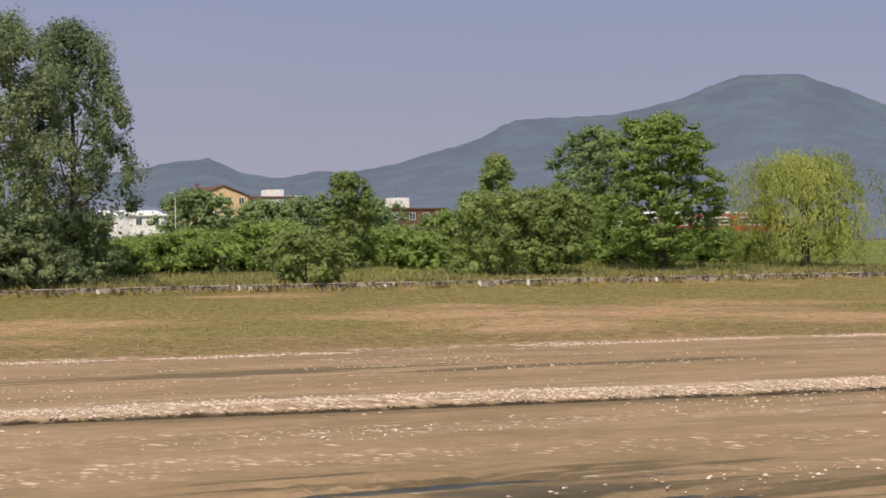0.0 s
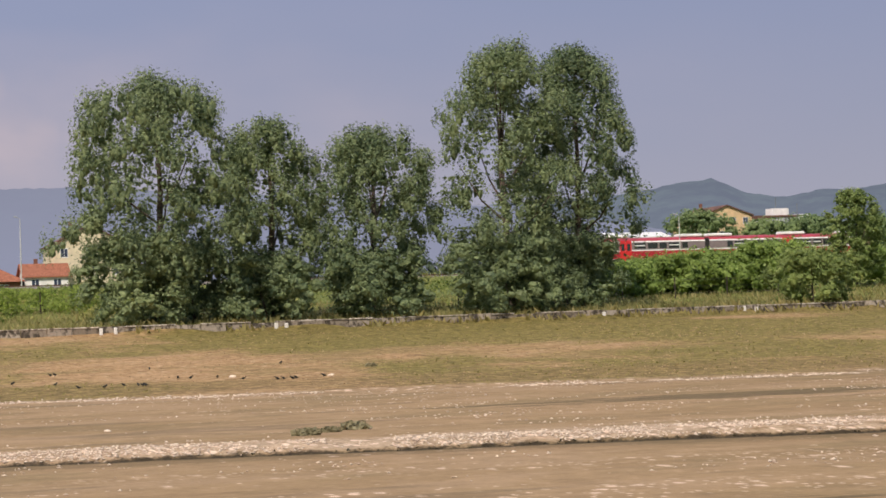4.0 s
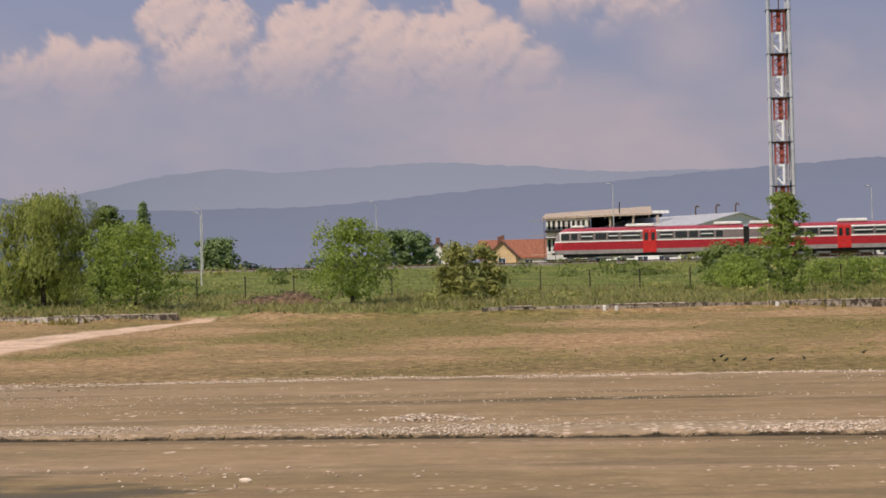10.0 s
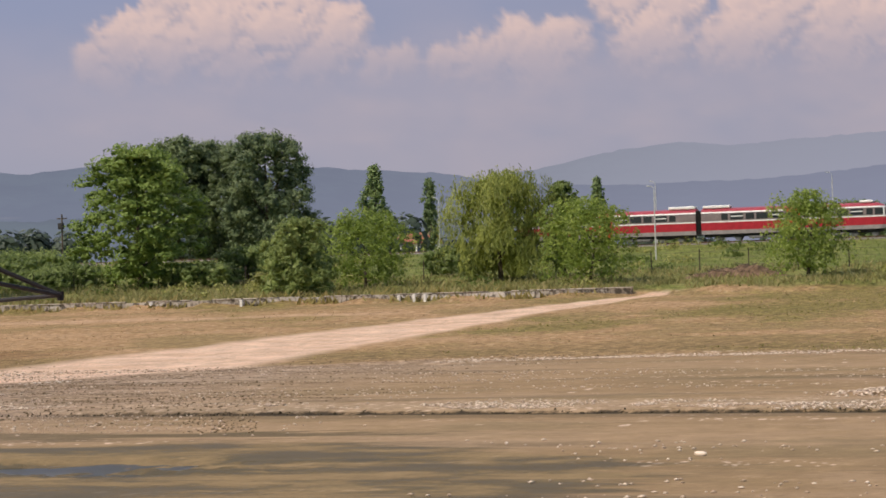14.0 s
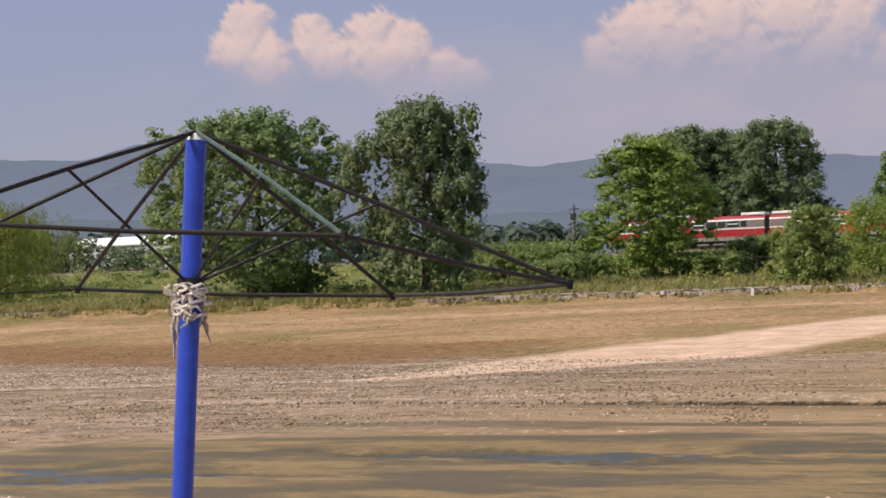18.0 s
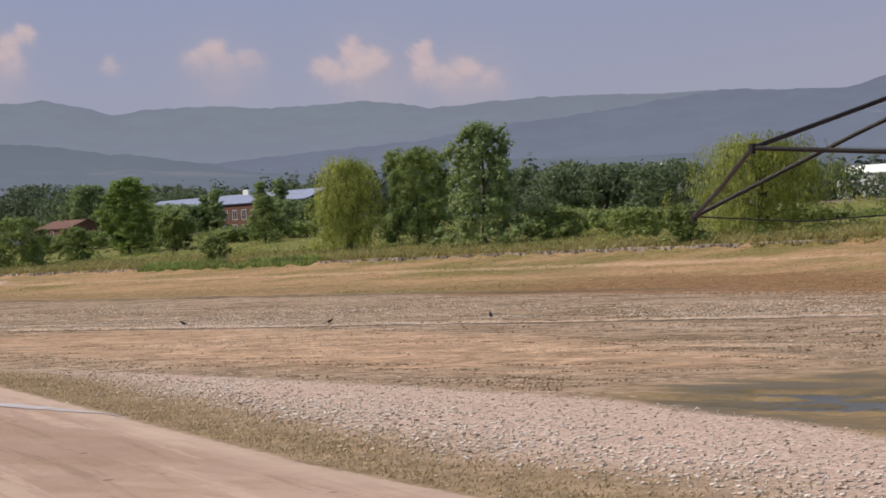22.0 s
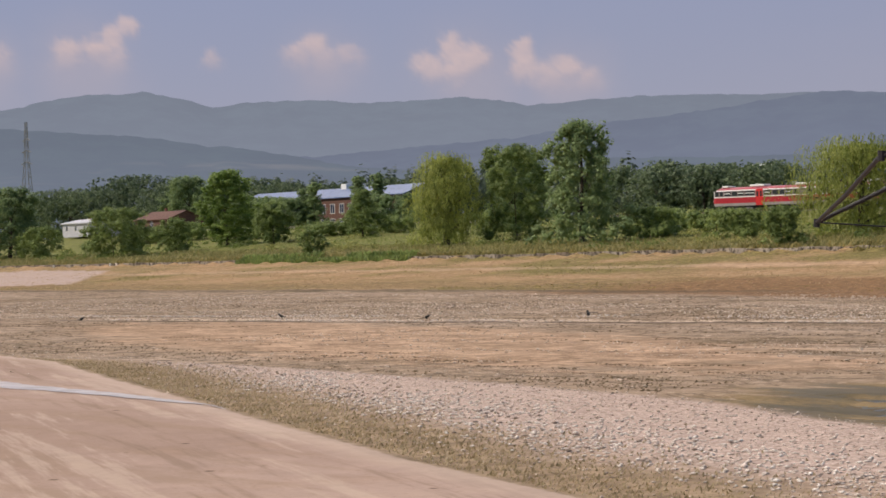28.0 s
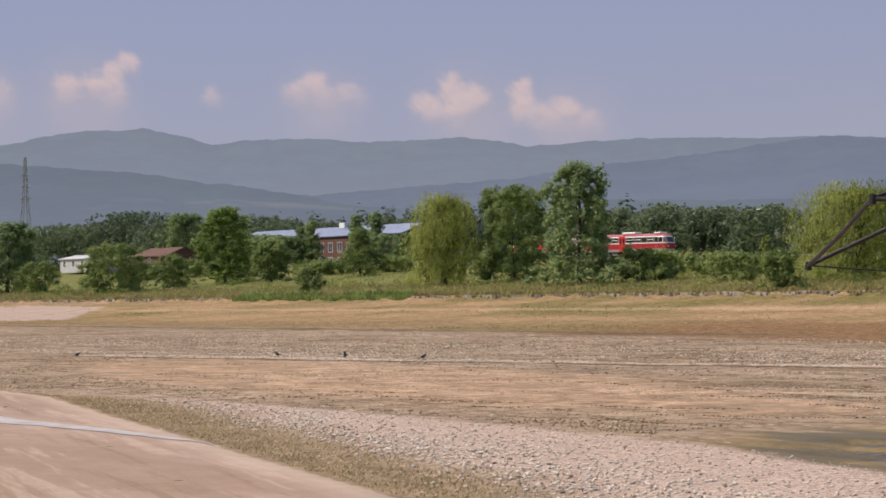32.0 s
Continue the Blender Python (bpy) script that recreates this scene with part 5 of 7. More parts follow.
def band(levels, proud=0.0):
    """A strip of the car's shell between heights, with a rounded sloping front at x = 0 and the end at CAR."""
    bm = bmesh.new()
    rows = []
    for z in levels:
        x0, w = nose_x(z) - proud, half_w(z) + proud
        side = [(x0, 0.0), (x0 + 0.06, 0.55 * w), (x0 + 0.35, 0.82 * w), (x0 + 1.0, w), (CAR / 2, w), (CAR, w)]
        ring = [(x, -y) for x, y in side[::-1]] + side[1:]
        rows.append([bm.verts.new((x, y, z)) for x, y in ring])
    for a, b in zip(rows, rows[1:]):
        for k in range(len(a) - 1):
            bm.faces.new((a[k], a[k + 1], b[k + 1], b[k]))
    for k in (0,):
        for a, b in zip(rows, rows[1:]):
            bm.faces.new((a[-1], a[0], b[0], b[-1]))
    bmesh.ops.remove_doubles(bm, verts=bm.verts, dist=0.0005)
    bmesh.ops.recalc_face_normals(bm, faces=bm.faces)
    return bm


def railcar(parent, turn):
    """One driving car with its nose at x = 0; turn mirrors it into the second car."""
    car = part("car", band((2.42, 2.9, 3.4)), M_BAND, parent, "grey window band of a railcar")
    if turn:
        car.matrix_basis = pose(2 * CAR + 0.7, 0, 0, 0, 0, 180)
    part("skirt", band((0.82, 1.05, 1.3)), M_GREY, car, "grey lower side panels")
    part("side_band", band((1.3, 1.8, 2.26), 0.004), M_RED, car, "red side band")
    part("stripe", band((2.26, 2.42), 0.01), M_WHITE, car, "white stripe")
    part("stripe", band((3.4, 3.57), 0.01), M_WHITE, car, "white stripe")
    part("roof", band((3.57, 3.72, 3.85, 3.95, 4.02, 4.06)), M_ROOF, car, "dull red curved roof")
    part("underframe", boxed(1.2, CAR - 0.3, -1.1, 1.1, 0.5, 0.82, 0.03), M_DARK, car)
    for y in (-1.43, 1.43):
        s = -1 if y < 0 else 1
        for x0, x1 in ((1.0, 2.0), (2.25, 3.0), (3.4, 4.9), (5.2, 6.5), (6.75, 8.0), (8.3, 10.6), (13.0, 14.6), (14.9, 16.3), (16.55, 17.6), (17.9, 19.5), (19.8, 20.6)):
            pane = part("window", boxed(x0, x1, min(y, y + 0.012 * s), max(y, y + 0.012 * s), 2.55, 3.3, 0.004), M_GLASS, car)
            # white bars imitate the reflections on some of the panes
            if x0 in (3.4, 6.75, 8.3, 13.0, 17.9):
                part("glint_bar", boxed(x0 + 0.06, x1 - 0.06, min(y + 0.013 * s, y + 0.03 * s), max(y + 0.013 * s, y + 0.03 * s), 2.9, 3.02), M_WHITE, car, "pale bar standing in for a reflection on the glass")
        for x0 in (10.95, 11.78):
            part("door", boxed(x0, x0 + 0.8, min(y, y + 0.03 * s), max(y, y + 0.03 * s), 0.85, 3.62, 0.02), M_DOOR, car, "bright red sliding door")
            part("door_window", boxed(x0 + 0.18, x0 + 0.62, min(y + 0.031 * s, y + 0.036 * s), max(y + 0.031 * s, y + 0.036 * s), 2.3, 3.25), M_GLASS, car)
        part("pillar", boxed(0.85, 1.0, min(y, y + 0.014 * s), max(y, y + 0.014 * s), 2.42, 3.4), M_WHITE, car, "white cab pillar")
    part("windscreen", band((2.5, 2.9, 3.32), 0.012), M_GLASS, car).scale = (1, 0.8, 1)
    for x0, x1, h in ((2.2, 3.9, 0.26), (8.9, 12.4, 0.34), (19.6, 23.0, 0.34)):
        part("cooling_unit", boxed(x0, x1, -0.9, 0.9, 4.0, 4.06 + h, 0.1), M_WHITE, car, "white roof cooling unit")
    for x0 in (1.6, 18.2):
        bm = bmesh.new()
        box(bm, x0, x0 + 3.4, -1.0, 1.0, 0.42, 0.68, 0.03)
        part("bogie", bm, M_DARK, car)
        for dx in (0.5, 2.9):
            for y in (-0.8, 0.8):
                part("wheel", tube(bmesh.new(), [(x0 + dx, y - 0.07, 0.43), (x0 + dx, y + 0.07, 0.43)], 0.43, 18), M_STEEL, car)
    for x0 in (5.6, 8.2, 13.4, 15.6):
        part("equipment_box", boxed(x0, x0 + 1.7, -1.15, 1.15, 0.22, 0.5, 0.04), M_STEEL, car, "grey underfloor equipment box")
    for y in (-0.85, 0.85):
        part("headlight", tube(bmesh.new(), [(0.1, y, 1.72), (0.02, y, 1.72)], 0.11, 10), M_WHITE, car)
    part("coupler", boxed(-0.25, 0.5, -0.15, 0.15, 0.8, 1.05, 0.02), M_DARK, car)
    return car


train = thing("train", pose(0, RAIL_Y, RAIL_Z), "red two-car diesel train with white stripes", "train")
railcar(train, False)
railcar(train, True)
gangway = part("gangway", boxed(CAR, CAR + 0.7, -1.22, 1.22, 0.85, 3.68), M_DARK, train, "dark bellows between the cars")
for k in range(7):
    part("fold", boxed(CAR + 0.04 + k * 0.09, CAR + 0.08 + k * 0.09, -1.3, 1.3, 0.8, 3.75, 0.01), M_DARK, gangway)

# ---- lake wall, fence, lamps ----
def concrete(name, a, b, streak):
    k = Mat(name, 0.9, 0, 0.2)
    v = k.coords(kind="Object")
    r = k.rand()
    shift = k.node("ShaderNodeVectorMath", Vector=v)
    shift.operation = "ADD"
    comb = k.node("ShaderNodeCombineXYZ", X=k.math("MULTIPLY", r, 91.0))
    k.t.links.new(comb.outputs[0], shift.inputs[1])
    w = shift.outputs[0]
    st = k.node("ShaderNodeMapping", Vector=w)
    st.inputs["Scale"].default_value = (2.2, 2.2, 1.5)
    n1, n2 = k.noise(st.outputs[0], 1.0, 4, 0.7), k.noise(w, 9.0, 4, 0.7)
    col = k.mix(k.step(k.math("ADD", k.math("MULTIPLY", n2, 0.5), k.math("MULTIPLY", r, 0.5)), 0.2, 0.8), a, b)
    col = k.mix(k.step(n1, 0.44, 0.6), col, streak)
    k.bump(n2, 0.4, 0.03)
    return k.colour(col)


M_WALL = concrete("wall_concrete", (0.22, 0.18, 0.14), (0.44, 0.375, 0.31), (0.07, 0.058, 0.046))
M_POST = plain("white_post", (0.78, 0.74, 0.70), 0.8, vary=0.15, scale=6)
lake_wall = thing("lake_wall", pose(0, 0, 0), "low stained concrete wall round the drained lake", "wall", kind="structure")
wr = random.Random(5)
blocks = []
for k in range(5):
    bm = bmesh.new()
    box(bm, 0.012, 1.93, -0.17, 0.17, -0.5, 0.66 + 0.03 * k, 0.035)
    for v in bm.verts:
        v.co += Vector((wr.uniform(-0.012, 0.012), wr.uniform(-0.02, 0.02), wr.uniform(-0.03, 0.03)))
    me = bpy.data.meshes.new("block")
    bm.to_mesh(me)
    bm.free()
    me.materials.append(M_WALL)
    blocks.append(me)
white_blocks = []
for me in blocks[:3]:
    me = me.copy()
    me.materials.clear()
    me.materials.append(concrete("whitewashed_concrete", (0.38, 0.33, 0.28), (0.66, 0.60, 0.54), (0.12, 0.10, 0.08)))
    white_blocks.append(me)
bm = bmesh.new()
box(bm, 0.0, 1.94, -0.24, 0.24, 0.0, 0.1, 0.03)
cap_me = bpy.data.meshes.new("coping_stone")
bm.to_mesh(cap_me)
bm.free()
cap_me.materials.append(concrete("coping", (0.42, 0.36, 0.30), (0.60, 0.53, 0.46), (0.16, 0.13, 0.10)))
x = -355.0
while x < 160:
    if not -36.5 < x < -12.5:
        ob = part_of("block", wr.choice(white_blocks if -92 < x < -38 else blocks), lake_wall)
        ob.location = (x, WALL_Y + wr.uniform(-0.04, 0.04), 2.62 - (0.42 if -140 < x < -100 else 0.12 if x <= -140 else 0.0) + wr.uniform(-0.05, 0.03))
        if wr.random() < 0.55 and x > -100:
            cp = part_of("coping_stone", cap_me, lake_wall)
            cp.location = (x, WALL_Y, 3.27)
    x += 1.95
POST_X = (76.4, 77.5, 90.2, 91.1, 99.8, 104.9, 119.0, 23.4, 24.5, 36.9, 37.7, 64.0, 10.4, -2.5, -1.6, -52.8, -51.9, -54.1, -67.6, -75.6, -304.0, -306.0, -325.4, -242.6)
post_me = bpy.data.meshes.new("marker_post")
bm = bmesh.new()
box(bm, -0.13, 0.13, -0.12, 0.12, -0.4, 0.62, 0.04)
bm.to_mesh(post_me)
bm.free()
post_me.materials.append(M_POST)
for x in POST_X:
    ob = new("marker_post", post_me)
    ob.matrix_world = pose(x, WALL_Y - 0.5, 2.62 + wr.uniform(-0.05, 0.05), 0, 0, wr.uniform(-8, 8))
    tagged(ob, "short whitewashed concrete post before the lake wall", "post", "white posts along the lake wall")

M_FENCE = plain("fence_iron", (0.06, 0.045, 0.04), 0.8, 0.3, 0.3, 8)
M_WIRE = plain("wire", (0.10, 0.09, 0.08), 0.6, 0.6)


def fence(xs, ys, label):
    th = thing("wire_fence", Matrix(), label, "fence")
    tops = []
    for x, y in zip(xs, ys):
        z = ground_z(x, y)
        lean = wr.uniform(-0.06, 0.06)
        bm = tube(bmesh.new(), [(x, y, z - 0.3), (x + lean, y, z + 1.9)], 0.055, 6)
        part("fence_post", bm, M_FENCE, th)
        tops.append((x, y, z, lean))
    for hgt in (0.5, 1.1, 1.7):
        for (xa, ya, za, la), (xb, yb, zb, lb) in zip(tops, tops[1:]):
            ends = [(xa + la * hgt / 1.9, ya, za + hgt), (xb + lb * hgt / 1.9, yb, zb + hgt)]
            part("wire", tube(bmesh.new(), ends, 0.01, 3, cap=False), M_WIRE, th)
    return th


fx = [22 - 4.35 * k for k in range(31)]
fence(fx, [191 + 3 * math.sin(k * 0.4) * 0.3 for k in range(31)], "rusty wire fence with thin iron posts below the railway")
fence([88 - 5.2 * k for k in range(9)], [182 - 0.2 * k for k in range(9)], "old wire fence with thin posts across the field")

M_LAMP = plain("lamp_post_paint", (0.62, 0.62, 0.60), 0.5, 0.2, 0.1, 4)


def street_lamp(x, y, top, base, arm):
    th = thing("street_lamp", pose(x, y, base), "tall pale metal street lamp with a bent arm", "street lamp", "street lamps along the railway")
    h = top - base
    part("pole", tube(bmesh.new(), [(0, 0, -0.4), (0, 0, h * 0.5), (0, 0, h)], [0.085, 0.07, 0.05], 10), M_LAMP, th)
    part("arm", tube(bmesh.new(), [(0, 0, h), (-0.12 * arm, 0, h + 0.35), (-0.4 * arm, 0, h + 0.45)], [0.03, 0.022, 0.02], 8), M_LAMP, th)
    bm = boxed(-0.25, 0.25, -0.08, 0.08, -0.04, 0.05, 0.03)
    ob = part("lantern", bm, M_LAMP, th)
    ob.matrix_basis = pose(-0.55 * arm, 0, h + 0.46, 0, 8 * arm, 0)
    return th


for x, y, top, base, arm in ((-55.4, 275, 16.6, 8.3, 1), (-32.9, 275, 16.8, 8.3, 1), (-84.6, 275, 15.7, 8.3, 1), (-46.5, 230, 13.8, 6.3, 1), (29.4, 275, 17.2, 8.3, 1), (112.0, 260, 15.2, 8.3, 1), (-2.8, 275, 18.3, 8.3, 1)):
    street_lamp(x, y, top, base, arm)

# ---- buildings ----
M_PLASTER = plain("white_plaster", (0.88, 0.85, 0.83), 0.9, vary=0.1, scale=1.2)
M_YELLOW = plain("yellow_plaster", (0.72, 0.51, 0.30), 0.9, vary=0.1, scale=1.2)
M_CREAM = plain("cream_plaster", (0.74, 0.64, 0.46), 0.9, vary=0.1, scale=1.2)
M_TILE = plain("roof_tile", (0.36, 0.14, 0.085), 0.85, vary=0.3, scale=3, bump=0.4)
M_BROWN = plain("brown_roof", (0.17, 0.09, 0.07), 0.85, vary=0.3, scale=3)
M_SHEET = plain("sheet_roof", (0.58, 0.57, 0.59), 0.5, 0.2, 0.15, 1.5)
M_BLUE = plain("blue_roof", (0.158, 0.209, 0.36), 0.4, 0.2, 0.2, 1)
M_BRICK = plain("brick", (0.21, 0.10, 0.075), 0.9, vary=0.25, scale=5)
M_TIMBER = plain("raw_timber", (0.56, 0.44, 0.345), 0.85, vary=0.3, scale=4)
# near-black that stands in for the shade inside open rooms
M_SHADE = plain("opening_shade", (0.02, 0.02, 0.022), 0.6)
M_PANE = plain("window_pane", (0.05, 0.065, 0.11), 0.1, 0, 0.2, 1, 0.8)
M_GABLE = plain("grey_cladding", (0.56, 0.55, 0.59), 0.6, 0, 0.08, 1)


def shell_walls(th, x0, x1, y0, y1, z0, z1, mat, gable=0.0, axis="x"):
    """Four walls; with a gable height the end walls rise to a ridge along the axis."""
    t = 0.3
    for nm, b in (("wall", (x0, x1, y0, y0 + t)), ("wall", (x0, x1, y1 - t, y1)), ("wall", (x0, x0 + t, y0 + t, y1 - t)), ("wall", (x1 - t, x1, y0 + t, y1 - t))):
        bm = boxed(b[0], b[1], b[2], b[3], z0, z1)
        long_x = (b[1] - b[0]) > (b[3] - b[2])
        if gable and ((axis == "y") == long_x):
            mid = (Vector(((b[0] + b[1]) / 2, b[2], z1 + gable)), Vector(((b[0] + b[1]) / 2, b[3], z1 + gable))) if long_x else (Vector((b[0], (b[2] + b[3]) / 2, z1 + gable)), Vector((b[1], (b[2] + b[3]) / 2, z1 + gable)))
            if long_x:
                a = [bm.verts.new(q) for q in ((b[0], b[2], z1), (b[1], b[2], z1), mid[0], (b[0], b[3], z1), (b[1], b[3], z1), mid[1])]
            else:
                a = [bm.verts.new(q) for q in ((b[0], b[2], z1), (b[0], b[3], z1), mid[0], (b[1], b[2], z1), (b[1], b[3], z1), mid[1])]
            for f in ((a[0], a[1], a[2]), (a[5], a[4], a[3]), (a[0], a[2], a[5], a[3]), (a[1], a[4], a[5], a[2])):
                bm.faces.new(f)
        part(nm, bm, mat, th)


def saddle(th, x0, x1, y0, y1, z, rise, mat, over=0.5, axis="x", name="roof"):
    """Two roof slabs that meet in a ridge."""
    for sgn in (-1, 1):
        bm = bmesh.new()
        if axis == "x":
            ym = (y0 + y1) / 2
            e = (y0 - over) if sgn < 0 else (y1 + over)
            drop = rise * over / ((y1 - y0) / 2)
            top = [(x0 - over, e, z - drop), (x1 + over, e, z - drop), (x1 + over, ym, z + rise), (x0 - over, ym, z + rise)]
        else:
            xm = (x0 + x1) / 2
            e = (x0 - over) if sgn < 0 else (x1 + over)
            drop = rise * over / ((x1 - x0) / 2)
            top = [(e, y0 - over, z - drop), (e, y1 + over, z - drop), (xm, y1 + over, z + rise), (xm, y0 - over, z + rise)]
        up = [bm.verts.new((p[0], p[1], p[2] + 0.22)) for p in top]
        dn = [bm.verts.new((p[0], p[1], p[2] + 0.02)) for p in top]
        bm.faces.new(up)
        bm.faces.new(dn[::-1])
        for k in range(4):
            bm.faces.new((up[k], dn[k], dn[(k + 1) % 4], up[(k + 1) % 4]))
        bmesh.ops.recalc_face_normals(bm, faces=bm.faces)
        part(name, bm, mat, th)


def window(th, x0, x1, y, z0, z1, bars=1, frame=None):
    """A framed window on a wall that faces the lake."""
    w = part("window", boxed(x0, x1, y - 0.03, y + 0.01, z0, z1), M_PANE, th)
    fm = frame or M_WHITE
    for b in ((x0 - 0.08, x0, z0, z1), (x1, x1 + 0.08, z0, z1), (x0 - 0.08, x1 + 0.08, z1, z1 + 0.09), (x0 - 0.12, x1 + 0.12, z0 - 0.1, z0)):
        part("frame", boxed(b[0], b[1], y - 0.06, y + 0.01, b[2], b[3]), fm, w)
    for k in range(bars):
        xm = x0 + (x1 - x0) * (k + 1) / (bars + 1)
        part("bar", boxed(xm - 0.03, xm + 0.03, y - 0.05, y - 0.03, z0, z1), fm, w)
    return w


# industrial hall, turned so that its long side and its gable end both show
M_HALL = plain("lilac_white_plaster", (0.94, 0.92, 0.96), 0.9, vary=0.06, scale=1.2)
M_GUTTER = plain("grey_gutter", (0.23, 0.23, 0.26), 0.5, 0.3, 0.12, 2)
Z0 = 6.4
HALL = pose(9.1, 330, 0, 0, 0, -43.8)
HALL_LONG, HALL_DEEP = 23.1, 19.5
hall = thing("industrial_hall", HALL, "white industrial hall with a low grey sheet roof", "building")
shell_walls(hall, -HALL_LONG, 0, 0, HALL_DEEP, Z0, 15.25, M_HALL, 2.0, "x")
saddle(hall, -HALL_LONG, 0, 0, HALL_DEEP, 15.2, 2.0, M_SHEET, 0.35, "x")
part("eaves", boxed(-HALL_LONG - 0.3, 0.3, -0.42, -0.02, 14.62, 15.02, 0.03), M_GUTTER, hall, "grey gutter below the roof edge")
part("downpipe", tube(bmesh.new(), [(-0.12, -0.1, Z0), (-0.12, -0.1, 14.7)], 0.08, 8), M_GUTTER, hall)
for k in range(5):
    x0 = -21.9 + 4.55 * k
    window(hall, x0 - 0.1, x0 + 3.0, 0, 11.3, 13.1, 2)
    part("window_lamp", boxed(x0 + 1.2, x0 + 1.6, -0.3, 0.0, 13.5, 13.62, 0.02), M_GUTTER, hall)
    window(hall, x0 + 0.5, x0 + 2.6, 0, 9.3, 10.95, 1)
for k in range(11):
    y0 = 1.7 + 1.12 * k
    pane = part("window", boxed(-0.01, 0.04, y0, y0 + 0.92, 11.7, 13.05), M_PANE, hall)
    part("frame", boxed(0.0, 0.07, y0 + 0.93, y0 + 1.1, 11.6, 13.15), M_WHITE, pane)
for x in (-0.9, -4.9, -9.2):
    th = thing("roof_vent", HALL @ pose(x, 10.0, 17.3), "bent dark roof vent pipe", "vent pipe", "vent pipes on the hall roof")
    part("pipe", tube(bmesh.new(), [(0, 0, 0), (0, 0, 1.1), (0.15, 0, 1.45), (0.5, 0, 1.5), (0.7, 0, 1.3)], 0.11, 8), M_RUST, th)

# shell of a building under construction with scaffolding
con = thing("unfinished_building", Matrix(), "white building shell with timber roof frame and scaffolding", "building")
shell_walls(con, -14.0, -7.4, 341, 357, Z0, 17.4, M_PLASTER)
shell_walls(con, -7.3, 4.8, 357.1, 366, Z0, 17.6, M_PLASTER)
for z_low, z_high, z_slab in ((8.6, 10.5, 10.7), (12.2, 14.0, 14.1), (15.55, 17.0, 15.05)):
    for k in range(8):
        x0 = -13.75 + 1.55 * (k // 2) + 0.72 * (k % 2)
        # flat black panel on the wall paints the shade inside each opening
        part("window", boxed(x0, x0 + 0.4, 340.96, 341.02, z_low, z_high), M_SHADE, con, "unglazed window opening, its shade a black panel")
        part("lintel", boxed(x0 - 0.06, x0 + 0.46, 340.92, 341.0, z_high, z_high + 0.14), M_PLASTER, con)
    # dark colour of the slab edges paints the shadow that lies on them
    part("floor_slab", boxed(-14.2, -7.3, 340.5, 340.94, z_slab, z_slab + (0.14 if z_slab < 15 else 0.42)), M_DARK, con, "edge of a floor slab, painted dark for its shadow")
for k in range(5):
    x = -14.3 + 1.72 * k
    part("scaffold_pole", tube(bmesh.new(), [(x, 339.6, Z0), (x, 339.6, 17.4)], 0.05, 6), M_RUST, con)
for z in (11.6, 14.6, 16.9):
    part("scaffold_board", boxed(-16.4, -7.0, 339.5, 340.2, z, z + 0.06), M_TIMBER, con)
for k in range(8):
    x = -14 + 2.3 * k
    part("rafter", tube(bmesh.new(), [(x, 341, 17.12), (x, 349, 17.6 + 0.05 * k), (x, 357, 17.6 + 0.06 * k)], 0.12, 4), M_TIMBER, con)
bm = bmesh.new()
vs = [bm.verts.new(p) for p in ((-14.6, 340.6, 17.2), (2.5, 340.6, 17.5), (2.5, 357, 19.3), (-14.6, 357, 18.5))]
ws = [bm.verts.new(p.co + Vector((0, 0, 0.3))) for p in vs]
bm.faces.new(ws)
bm.faces.new(vs[::-1])
for k in range(4):
    bm.faces.new((ws[k], vs[k], vs[(k + 1) % 4], ws[(k + 1) % 4]))
bmesh.ops.recalc_face_normals(bm, faces=bm.faces)
part("roof_deck", bm, M_TIMBER, con, "sloping deck of raw roof boards")
# black sheet added below the roof deck as the shade of the storey
part("shade_panel", boxed(-7.3, 4.3, 356.4, 357, 6.4, 18.6), M_SHADE, con, "black panel standing in for the shade of an open storey")
for x in (-4.0, -0.4, 3.4):
    part("roof_post", boxed(x - 0.15, x + 0.15, 341, 341.3, 15.8, 17.45), M_TIMBER, con)
part("roof_sheet", boxed(2.6, 5.2, 342, 343, 17.75, 18.2), M_WHITE, con, "white roofing sheet")
part("chimney_stub", tube(bmesh.new(), [(-2.5, 342, 17.6), (-2.5, 342, 19.7)], 0.09, 8), M_DARK, con)


def house(x0, x1, y0, depth, z1, rise, wall, roof, label, axis="x", wins=2, storeys=1, z0=6.3):
    """A plain house: walls, saddle roof, chimney and windows that face the lake."""
    th = thing("house", Matrix(), label, "house", "houses beyond the railway")
    shell_walls(th, x0, x1, y0, y0 + depth, z0, z1, wall, rise, axis)
    saddle(th, x0, x1, y0, y0 + depth, z1, rise, roof, 0.45, axis)
    part("chimney", boxed(x0 + (x1 - x0) * 0.3, x0 + (x1 - x0) * 0.3 + 0.6, y0 + depth * 0.55, y0 + depth * 0.55 + 0.6, z1 + rise * 0.4, z1 + rise + 1.0, 0.03), M_BRICK, th)
    for s in range(storeys):
        for k in range(wins):
            xc = x0 + (x1 - x0) * (k + 0.5) / wins
            zt = z1 - 0.5 - 2.9 * s
            window(th, xc - 0.55, xc + 0.55, y0, zt - 1.3, zt, 1)
    return th


house(-26.0, -15.0, 360, 9, 11.9, 2.8, M_PLASTER, M_TILE, "house with a broad orange tiled roof")
house(-33.6, -30.2, 349, 8, 12.2, 2.0, M_PLASTER, M_BROWN, "small white gabled house with a brown roof", "y", 1)
house(-24.0, -19.5, 352, 7, 12.0, 2.2, M_YELLOW, M_BROWN, "small ochre house with a dark roof", "y", 1)
hipped = thing("house", Matrix(), "brick house with an orange-red hipped tile roof", "house", "houses beyond the railway")
